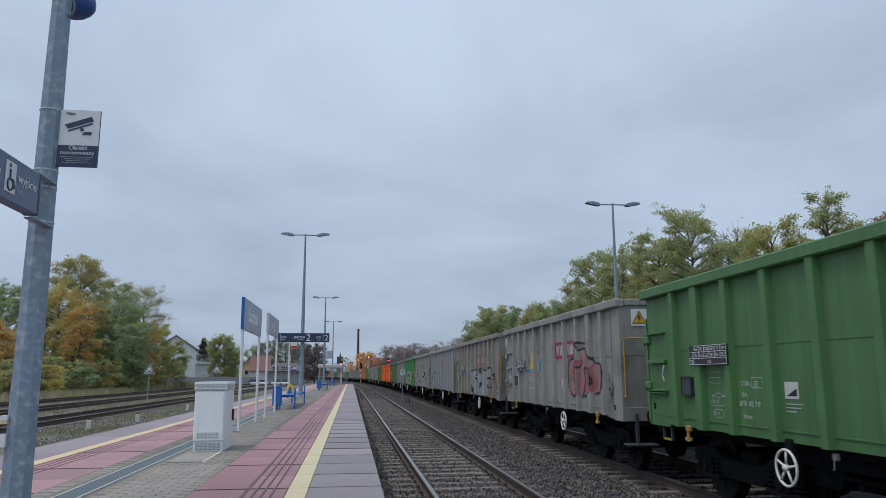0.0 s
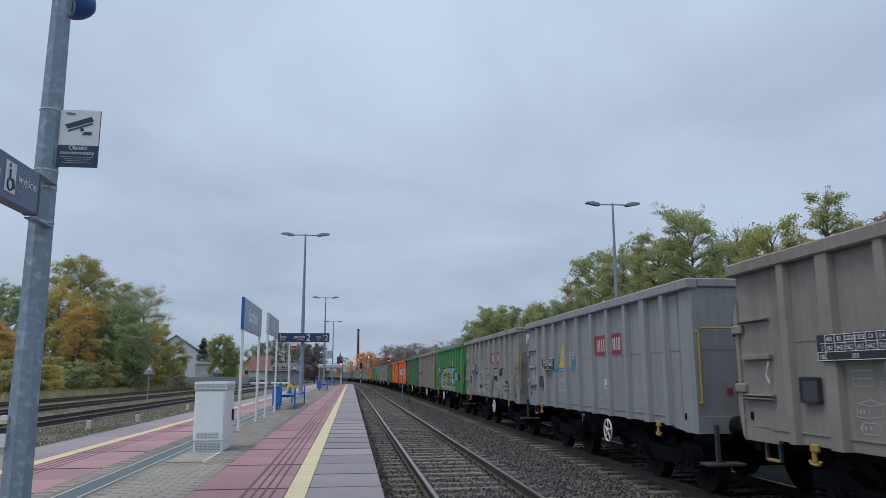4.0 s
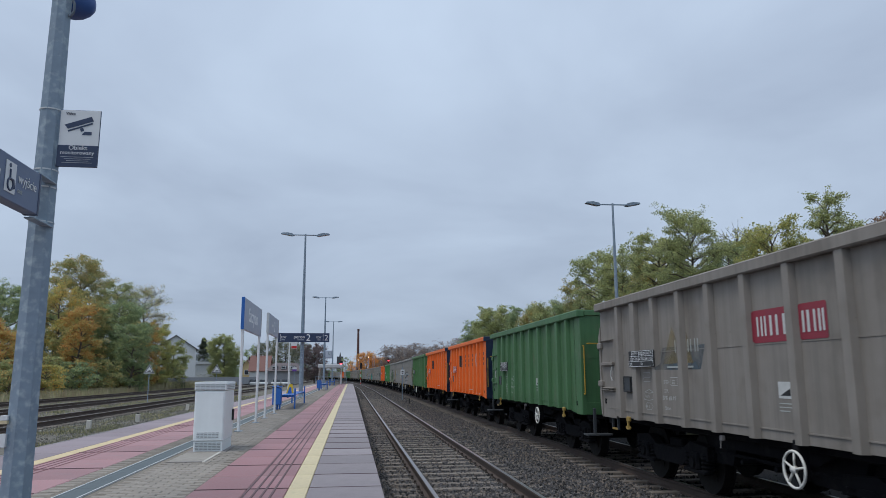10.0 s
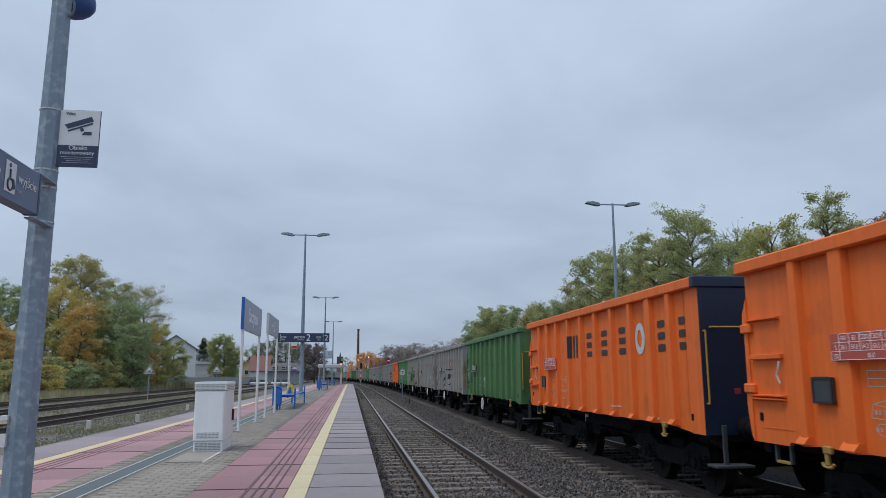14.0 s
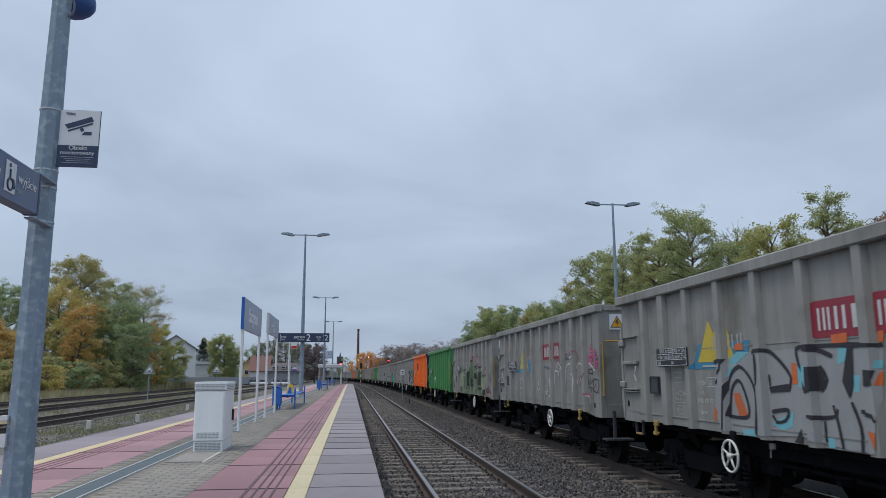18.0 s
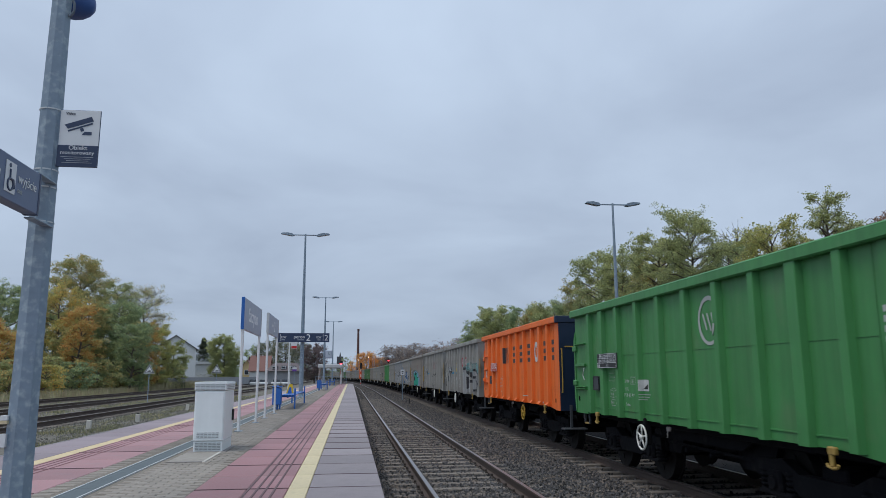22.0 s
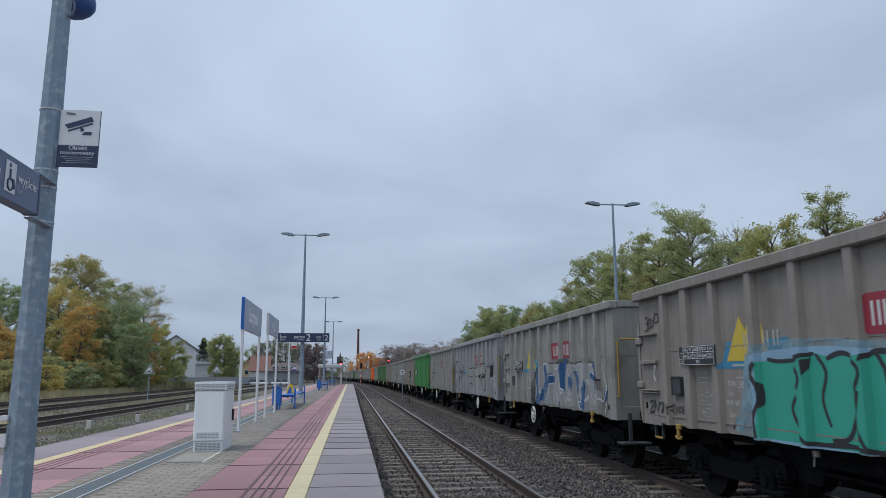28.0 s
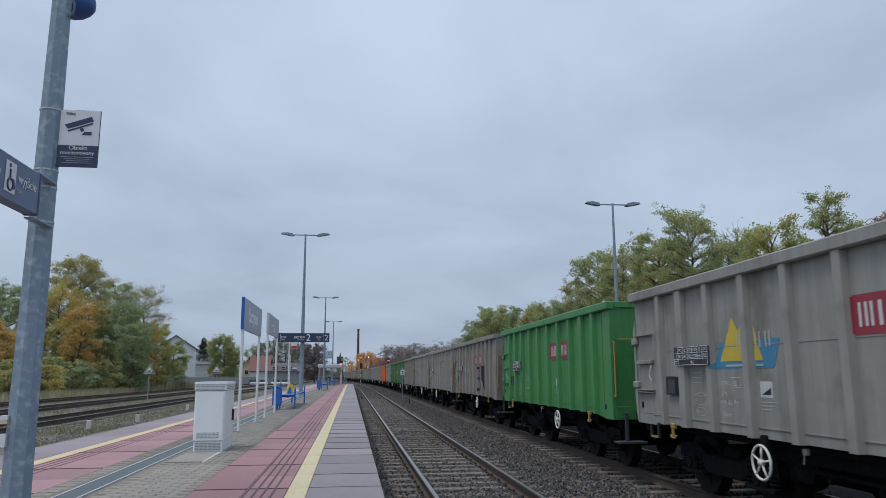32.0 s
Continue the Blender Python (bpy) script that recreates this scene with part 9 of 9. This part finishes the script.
t = plain(add("grey", GREY + ", with small black tags"))
paint(t, "black", [stroke(oval(5.0, 1.45, 0.35, 0.35, 20, 20, 320), 0.025), stroke([(5.55, 1.1), (5.7, 1.8), (5.95, 2.1), (6.3, 2.05)], 0.03), stroke([(6.0, 2.0), (6.1, 1.4), (6.35, 1.15)], 0.05)])
paint(t, "white", [stroke([(4.9, 1.2), (5.0, 1.6), (5.15, 1.3), (5.3, 1.65)], 0.03)])
paint(t, "black", [stroke([(7.61, 2.07), (7.68, 1.86), (7.81, 2.04), (7.61, 2.07)], 0.032),
    stroke([(8.56, 2.13), (8.35, 1.98), (8.59, 1.88), (8.35, 1.68)], 0.032),
    stroke([(8.63, 1.7), (8.78, 1.96), (8.91, 1.72)], 0.032),
    stroke([(8.68, 1.8), (8.89, 1.81)], 0.032),
    stroke([(9.03, 2), (9, 1.73), (9.12, 1.75)], 0.032),
    stroke([(9.06, 2.01), (9.25, 2.03)], 0.032),
    stroke([(9.17, 2.02), (9.17, 1.86)], 0.032),
    stroke([(8.45, 1.73), (8.92, 1.6), (9, 1.64), (9.08, 1.57)], 0.032),
    stroke([(7.64, 1.57), (7.65, 1.42), (7.76, 1.52), (7.83, 1.4)], 0.032)])

t = plain(add("taupe", "dusty taupe open wagon with big teal and pale blue graffiti"), warn=False)
paint(t, "sky_mist", [patch([(2.83, 1.93), (3.01, 2.05), (4, 2.09), (4.79, 2.03), (5.59, 1.95), (5.88, 1.85), (6.45, 1.67), (6.69, 1.53), (6.9, 1.36), (7.01, 1.19), (7.21, 1.03), (6.44, 1.03), (5.14, 1.01), (2.69, 1.01), (2.72, 1.43)], 0.0062, curved=True)])
paint(t, "sky", [patch([(2.99, 1.91), (3.99, 2), (4.78, 1.96), (5.62, 1.89), (5.94, 1.8), (6.44, 1.62), (6.65, 1.48), (6.83, 1.31), (6.92, 1.15), (6.99, 1.02), (6.44, 1.03), (5.14, 1.01), (3.04, 1.01), (3.07, 1.44)], 0.0068, curved=True)])
paint(t, "teal", [patch([(3.1, 1.86), (3.89, 1.9), (4.1, 1.93), (4.31, 1.89), (4.77, 1.89), (4.95, 1.93), (5.2, 1.91), (5.57, 1.77), (5.61, 1.59), (6.04, 1.57), (6.42, 1.44), (6.26, 1.02), (5.84, 1.02), (5.07, 1.01), (3.02, 1.01), (3.17, 1.44)], 0.0074)])
paint(t, "black", [stroke([(3.13, 1.85), (3.03, 1.73), (3.14, 1.59), (3.16, 1.42), (3.03, 1.22), (3.07, 1.01)], 0.085, 0.01)])
paint(t, "black", [stroke([(3.28, 1.89), (3.5, 1.86), (3.91, 1.87)], 0.052, 0.01),
    stroke([(4.1, 1.93), (3.83, 1.87), (3.91, 1.73), (3.9, 1.61), (3.68, 1.36), (3.9, 1.06), (4.13, 1.03), (4.51, 1.05), (4.85, 1.03)], 0.052, 0.01),
    stroke([(4.12, 1.92), (4.26, 1.74), (4.18, 1.47), (4.27, 1.21)], 0.052, 0.01),
    stroke([(4.28, 1.87), (4.53, 1.92), (4.79, 1.77), (4.71, 1.56), (4.53, 1.14), (4.27, 1.08)], 0.052, 0.01),
    stroke([(4.8, 1.84), (4.91, 1.92), (5.17, 1.91)], 0.052, 0.01),
    stroke([(4.93, 1.91), (5.03, 1.77), (5.05, 1.49), (5.01, 1.25), (5.06, 1.06)], 0.052, 0.01),
    stroke([(4.76, 1.57), (4.69, 1.3), (4.73, 1.16), (4.85, 1.03), (5.08, 1.07)], 0.052, 0.01),
    stroke([(5.02, 1.5), (5.26, 1.53)], 0.052, 0.01),
    stroke([(5.36, 1.76), (5.59, 1.72), (5.61, 1.58), (5.64, 1.58), (6.04, 1.56), (6.23, 1.5), (6.4, 1.41)], 0.052, 0.01)])
paint(t, "black", [stroke([(5.81, 1.39), (5.88, 1.47), (5.97, 1.46), (5.97, 1.38), (5.87, 1.29), (5.71, 1.23)], 0.034, 0.01),
    stroke([(5.71, 1.23), (5.86, 1.27), (5.97, 1.2)], 0.034, 0.01),
    stroke([(6.04, 1.35), (6.11, 1.42), (6.11, 1.19)], 0.034, 0.01)])
paint(t, "black", [patch([(3.96, 1.86), (4.05, 1.89), (3.99, 1.73), (3.98, 1.67)], 0.0098, curved=True)])
paint(t, "black", [stroke([(7.56, 2.1), (7.51, 2.13), (7.46, 2.09), (7.46, 2.03), (7.53, 2.02)], 0.03, 0.01),
    stroke([(7.54, 2.03), (7.57, 1.98), (7.62, 1.99), (7.63, 2.02)], 0.03, 0.01),
    stroke([(7.62, 2.01), (7.63, 1.92), (7.67, 1.9), (7.69, 1.96)], 0.03, 0.01),
    stroke([(7.43, 1.82), (7.57, 1.82), (7.42, 1.68), (7.56, 1.68)], 0.03, 0.01),
    stroke([(7.6, 1.84), (7.56, 1.69)], 0.03, 0.01),
    stroke([(7.58, 1.75), (7.67, 1.75), (7.65, 1.68), (7.57, 1.68)], 0.03, 0.01),
    stroke([(7.7, 1.75), (7.76, 1.78), (7.7, 1.7), (7.79, 1.69)], 0.03, 0.01),
    stroke([(7.83, 1.83), (7.79, 1.69)], 0.03, 0.01),
    stroke([(7.82, 1.76), (7.9, 1.83), (7.95, 1.8)], 0.03, 0.01),
    stroke([(7.44, 1.74), (7.52, 1.75)], 0.03, 0.01),
    stroke([(7.46, 1.57), (7.6, 1.58), (7.46, 1.45), (7.59, 1.45)], 0.03, 0.01),
    stroke([(7.6, 1.46), (7.67, 1.57), (7.71, 1.46), (7.62, 1.5)], 0.03, 0.01),
    stroke([(7.74, 1.58), (7.82, 1.58), (7.73, 1.46), (7.84, 1.47)], 0.03, 0.01),
    stroke([(7.87, 1.51), (8.09, 1.54), (7.91, 1.48), (7.95, 1.47)], 0.03, 0.01),
    stroke([(7.47, 1.15), (7.51, 1.22), (7.59, 1.23), (7.57, 1.15), (7.51, 1.14)], 0.03, 0.01),
    stroke([(7.58, 1.17), (7.62, 1.26), (7.69, 1.27), (7.67, 1.18), (7.59, 1.17)], 0.03, 0.01),
    stroke([(7.67, 1.2), (7.72, 1.3), (7.8, 1.3), (7.76, 1.22), (7.68, 1.2)], 0.03, 0.01),
    stroke([(7.77, 1.23), (7.87, 1.33), (7.84, 1.38), (7.92, 1.3)], 0.03, 0.01),
    stroke([(0.13, 2.61), (0.18, 2.62), (0.18, 2.42), (0.11, 2.41)], 0.03, 0.01),
    stroke([(0.15, 2.52), (0.21, 2.53)], 0.03, 0.01),
    stroke([(0.24, 2.61), (0.19, 2.53), (0.21, 2.43), (0.25, 2.47)], 0.03, 0.01),
    stroke([(0.25, 2.59), (0.26, 2.43), (0.31, 2.54), (0.27, 2.57)], 0.03, 0.01),
    stroke([(0.31, 2.51), (0.34, 2.65), (0.4, 2.64), (0.4, 2.54), (0.33, 2.51)], 0.03, 0.01),
    stroke([(0.15, 1.3), (0.24, 1.32), (0.15, 1.15), (0.24, 1.17)], 0.03, 0.01),
    stroke([(0.27, 1.35), (0.23, 1.15)], 0.03, 0.01),
    stroke([(0.27, 1.31), (0.31, 1.16), (0.34, 1.33)], 0.03, 0.01),
    stroke([(0.34, 1.28), (0.43, 1.31), (0.37, 1.15), (0.43, 1.24)], 0.03, 0.01),
    stroke([(0.59, 1.29), (0.61, 1.15)], 0.03, 0.01),
    stroke([(0.59, 1.23), (0.73, 1.31), (0.69, 1.23), (0.64, 1.21), (0.73, 1.15)], 0.03, 0.01),
    stroke([(0.76, 1.18), (0.8, 1.27), (0.86, 1.19), (0.81, 1.22)], 0.03, 0.01),
    stroke([(0.9, 1.23), (0.97, 1.27), (0.91, 1.27), (0.9, 1.18), (0.99, 1.2)], 0.03, 0.01),
    stroke([(1, 1.2), (1.04, 1.29), (1.05, 1.16)], 0.03, 0.01),
    stroke([(8.42, 2.45), (8.3, 2.27), (8.43, 2.03), (8.57, 1.98), (8.51, 2.17), (8.39, 2.29)], 0.034, 0.008),
    stroke([(8.55, 2.32), (8.61, 2.04), (8.72, 2.24), (8.75, 2.09), (8.86, 2.29), (8.9, 2.09), (9.03, 2.46), (9.02, 2.02)], 0.034, 0.008),
    stroke([(8.64, 1.98), (8.98, 1.99)], 0.034, 0.008),
    stroke([(2.47, 1.06), (2.6, 1.2), (2.67, 1.07), (2.76, 1.16)], 0.034, 0.008)], whole=True)

t = plain(add("grey", GREY + ", sprayed in blue and white", wheel_u=3.63), warn=False)
paint(t, "silver", [patch([(3.48, 1.73), (4.07, 1.99), (6.09, 1.95), (7.33, 1.95), (8.1, 1.95), (8.16, 1.75), (8.12, 1.55), (8.34, 1.35), (8.23, 1.1), (7.57, 1.03), (6.49, 1.06), (3.95, 1.05), (3.23, 1.14)], 0.0035)])
paint(t, "soot_mist", [patch([(3.85, 1.95), (5.02, 2.01), (5.74, 2.07), (6.49, 1.99), (7.35, 2.04), (7.68, 2.01), (8.11, 1.92), (7.82, 1.87), (6.88, 1.91), (5.79, 1.88), (4.72, 1.91)], 0.003, curved=True),
    patch([(8.1, 1.72), (8.2, 1.66), (8.39, 1.44), (8.29, 1.27), (8.23, 1.38), (8.14, 1.55)], 0.003, curved=True),
    patch([(3.22, 1.73), (3.68, 1.92), (3.55, 1.35), (3.39, 1.01), (3.08, 1.04)], 0.003, curved=True)])
paint(t, "blue", [patch([(3.35, 1.64), (3.59, 1.86), (3.65, 1.59), (3.84, 1.36), (3.97, 1.04), (3.28, 1.05), (3.46, 1.34)], 0.0055, curved=True),
    patch([(4.11, 1.91), (4.29, 1.94), (4.43, 1.59), (4.38, 1.41), (4.02, 1.1), (3.93, 1.27), (4.17, 1.59)], 0.0055, curved=True),
    patch([(4.53, 1.73), (4.98, 1.73), (4.98, 1.52), (4.77, 1.5), (4.52, 1.03), (4.4, 1.03), (4.48, 1.46)], 0.0055, curved=True),
    patch([(5.56, 1.87), (5.61, 1.92), (5.84, 2.09), (5.88, 1.91), (5.79, 1.61), (5.8, 1.26), (5.7, 1.38), (5.62, 1.69)], 0.0055, curved=True),
    patch([(5.29, 1.24), (5.65, 1.12), (5.56, 1.02), (5.38, 1.12)], 0.0055, curved=True),
    patch([(6, 1.69), (6.22, 1.65), (6.07, 1.35), (6.02, 1.46)], 0.0055, curved=True),
    patch([(6.26, 1.88), (6.53, 1.62), (6.46, 1.37), (6.4, 1.37), (6.19, 1.72)], 0.0055, curved=True),
    patch([(6.54, 1.79), (6.67, 1.83), (6.77, 1.65), (6.75, 1.44), (6.65, 1.3), (6.57, 1.62)], 0.0055, curved=True),
    patch([(6.94, 1.46), (7.24, 1.53), (7.41, 1.63), (7.4, 1.22), (7.3, 1.04), (7, 1.06), (6.91, 1.18), (6.73, 1.15), (6.98, 1.24)], 0.0055, curved=True),
    patch([(7.53, 1.72), (7.66, 1.77), (7.85, 1.7), (8.11, 1.55), (8.11, 1.37), (7.84, 1.21), (7.79, 1.24), (7.87, 1.48), (7.75, 1.62), (7.62, 1.65)], 0.0055, curved=True),
    patch([(7.66, 1.93), (8.1, 1.95), (8.12, 1.78), (8.17, 1.63), (8.11, 1.6), (7.88, 1.72), (7.8, 1.85)], 0.0055, curved=True),
    patch([(8.12, 1.18), (8.11, 1.15), (8.16, 1.03), (8.16, 1.05)], 0.0055, curved=True),
    patch([(8.52, 1.46), (8.69, 1.53), (8.76, 1.4), (8.67, 1.28), (8.47, 1.23), (8.31, 1.24), (8.52, 1.31)], 0.0055, curved=True),
    patch([(5.78, 2.09), (5.96, 2.06), (5.93, 1.93), (5.8, 1.92)], 0.0055, curved=True),
    patch([(6.75, 1.3), (6.86, 1.15), (7.01, 1.11), (7.27, 1.21), (7.37, 1.09), (6.99, 1.02), (6.76, 1.11)], 0.0055, curved=True)])
paint(t, "white", [stroke([(4.07, 1.98), (4.32, 1.99), (4.71, 1.97)], 0.03),
    stroke([(4.21, 1.76), (4.19, 1.37), (4.02, 1.13)], 0.03),
    stroke([(3.87, 1.59), (3.98, 1.27), (3.62, 1.05)], 0.03),
    stroke([(4.74, 1.49), (4.95, 1.52), (4.9, 1.23), (4.91, 1.04)], 0.03),
    stroke([(4.8, 1.71), (4.98, 1.73)], 0.03),
    stroke([(5.01, 1.84), (5.33, 1.87), (5.41, 1.65), (5.68, 1.34), (5.65, 1.25)], 0.03),
    stroke([(5.05, 1.76), (5.09, 1.4), (5.27, 1.12)], 0.03),
    stroke([(5.59, 1.65), (5.66, 1.45), (5.77, 1.28), (5.81, 1.16)], 0.03),
    stroke([(6.08, 1.87), (5.98, 1.76), (6.22, 1.61), (6, 1.28), (5.83, 1.12)], 0.03),
    stroke([(6.47, 1.91), (6.4, 1.87), (6.41, 1.75)], 0.03),
    stroke([(6, 1.28), (6.06, 1.17), (6.48, 1.37)], 0.03),
    stroke([(6.54, 1.91), (6.73, 1.72)], 0.03),
    stroke([(6.72, 1.93), (6.99, 1.94), (6.98, 1.72), (7.27, 1.49), (7.27, 1.63), (7.26, 1.88), (7.35, 1.94), (7.3, 1.91)], 0.03),
    stroke([(6.74, 1.52), (6.82, 1.45), (6.87, 1.18), (6.69, 1.18), (6.81, 1.05), (6.94, 1.02)], 0.03),
    stroke([(7.46, 1.9), (7.78, 1.92)], 0.03),
    stroke([(7.48, 1.75), (7.54, 1.53), (7.62, 1.35), (7.7, 1.22)], 0.03),
    stroke([(7.64, 1.8), (7.89, 1.69), (8.08, 1.54)], 0.03),
    stroke([(7.83, 1.33), (7.83, 1.17), (8.11, 1.18)], 0.03),
    stroke([(8.13, 1.43), (8.14, 1.35), (8.36, 1.23), (8.53, 1.27), (8.68, 1.45)], 0.03),
    stroke([(8.46, 1.92), (8.57, 1.64), (8.7, 1.56)], 0.03),
    stroke([(8.54, 1.01), (8.68, 1.21)], 0.03),
    stroke([(7.44, 1.63), (7.47, 1.41), (7.41, 1.19)], 0.03),
    stroke([(6.2, 1.29), (6.25, 1.11)], 0.03),
    stroke([(5.22, 1.32), (5.14, 1.03)], 0.03)])
paint(t, "white", [stroke([(8.65, 1.5), (8.7, 1.53), (8.74, 1.48), (8.68, 1.43), (8.64, 1.47)], 0.05)])
paint(t, "black", [stroke([(8.11, 1.63), (8.21, 1.69), (8.19, 1.64), (8.28, 1.62)], 0.045)])

t = plain(add("blue_grey", "bluish grey open wagon with silver and black block graffiti"), warn=False)
paint(t, "silver", [patch([(3.9, 1.97), (5.3, 2), (6.12, 2.03), (6.53, 2.12), (7.29, 1.88), (7.31, 2), (8.13, 2), (7.84, 1.08), (7, 1.07), (3.92, 1.02), (4.05, 1.36), (3.57, 1.41)], 0.0035)])
paint(t, "black", [patch([(4.49, 1.99), (4.77, 1.98), (4.7, 1.04), (4.43, 1.05)], 0.008),
    patch([(6.85, 1.86), (7.26, 1.87), (7.02, 1.22), (6.53, 1.16), (6.75, 1.53)], 0.008),
    patch([(8.18, 1.99), (8.39, 2.05), (8.29, 1.68), (8.23, 1.62), (8.1, 1.77)], 0.008),
    patch([(7.59, 1.76), (7.73, 1.76), (7.82, 1.07), (7.58, 1.09)], 0.008),
    patch([(5.85, 1.65), (6.47, 1.72), (6.61, 1.63), (5.94, 1.57)], 0.008)])
paint(t, "black", [stroke([(3.87, 1.97), (4.2, 2), (4.76, 2)], 0.036),
    stroke([(3.87, 1.97), (3.62, 1.67), (3.62, 1.4), (4.05, 1.39), (4.14, 1.03)], 0.036),
    stroke([(3.62, 1.67), (4.47, 1.64)], 0.036),
    stroke([(4.81, 1.98), (5.37, 2), (5.36, 1.68), (4.81, 1.69)], 0.036),
    stroke([(5.31, 1.94), (5.28, 1.51), (5.25, 1.07)], 0.036),
    stroke([(5.69, 1.72), (6.02, 1.75), (6.12, 2.03), (6.54, 2.12), (6.72, 1.9), (7.29, 1.87)], 0.036),
    stroke([(5.69, 1.72), (5.75, 1.52), (5.99, 1.5), (5.8, 1.28), (6.13, 1.22), (6.4, 1.62)], 0.036),
    stroke([(6.19, 1.17), (6.65, 1.77), (6.73, 1.34), (7.02, 1.21)], 0.036),
    stroke([(6.58, 1.7), (6.44, 1.82), (6.42, 1.68)], 0.036),
    stroke([(7.31, 2), (7.56, 2), (8.13, 2), (8.15, 1.77)], 0.036),
    stroke([(7.31, 2), (7.25, 1.54), (7, 1.07)], 0.036),
    stroke([(7.48, 1.81), (7.72, 1.72), (7.67, 1.28)], 0.036),
    stroke([(8.54, 2.13), (8.37, 2.07), (8.23, 2.03)], 0.036),
    stroke([(7.48, 2.14), (7.55, 2.02)], 0.036)])
paint(t, "white", [stroke([(8.25, 1.63), (8.54, 1.7), (8.81, 1.64), (8.77, 1.58), (8.32, 1.59), (8.25, 1.63)], 0.028),
    stroke([(8.35, 1.55), (8.41, 1.31), (8.62, 1.55)], 0.028),
    stroke([(8.73, 1.37), (8.53, 1.36), (8.82, 1.52), (8.94, 1.33)], 0.028),
    stroke([(8.91, 1.48), (9.22, 1.34), (9.24, 1.19)], 0.028),
    stroke([(8.47, 1.23), (8.42, 1.3)], 0.028)])

t = plain(add("grey", GREY + ", with a small teal scrawl", wheel_u=3.63), warn=False)
paint(t, "teal_mist", [patch([(6.0, 1.3), (6.1, 1.75), (6.35, 1.9), (6.5, 1.6), (6.4, 1.25)], 0.004, curved=True)])
scrawl(t, "black", 7.75, 1.4, 0.5, 0.35, 112, 2, 0.04)
paint(t, "black", [stroke([(8.55, 2.0), (8.6, 1.55), (8.95, 1.3), (9.2, 1.6), (9.15, 2.0), (8.9, 1.9), (8.75, 2.05), (8.55, 2.0)], 0.014)])

t = plain(add("green", GREEN + " and a faded red panel"), triangle=False, warn=False)

REST = ("taupe", "grey", "grey", "taupe", "mid_green", "dark_green", "grey", "orange", "grey", "blue_grey", "grey", "taupe", "grey", "grey", "dark_green", "grey", "taupe", "grey", "grey", "taupe", "grey", "grey")
for k, c in enumerate(REST):
    far_label = {"mid_green": GREEN, "dark_green": "dull green open freight wagon", "orange": "orange open freight wagon with navy end wall", "taupe": "dusty taupe open freight wagon", "grey": GREY, "blue_grey": "bluish grey open freight wagon"}[c]
    t = add(c, far_label, wheel_u=(5.97, 3.62)[k % 2], end_mat=M_NAVYPAINT if c == "orange" else None, seam=False)
    if k < 4:
        plain(t, warn=False)
        if k == 0:
            wild_block(t, ((5.2, 5.8), (6.6, 7.2)), 1.2, 2.0, None, "black", 120, fat=0.1)


# ---- what moves ----
FIRST = 6.39                 # middle of the first wagon at the start
PITCH = 10.5465
V0, VA, VJ, VS = 5.9131, 0.014082, 0.0088257, -0.00054081


def motions():
    times = [0.5 * i for i in range(65)]
    for k, w in enumerate(WAGONS):
        rows = []
        for s in times:
            y = FIRST + PITCH * k - run(s)
            rows.append((s, Matrix.Translation((6.10 - shift(y), y, 0.0)) @ Matrix.Rotation(heading(y), 4, "Z")))
        walk(w, rows)
    turns = [(i / 15.0, run(i / 15.0) / 0.46) for i in range(481)]
    for ws, y in WHEELS:
        walk(ws, [(s, Matrix.Translation((0, y, 0.46)) @ Matrix.Rotation(a, 4, "X")) for s, a in turns])


motions()
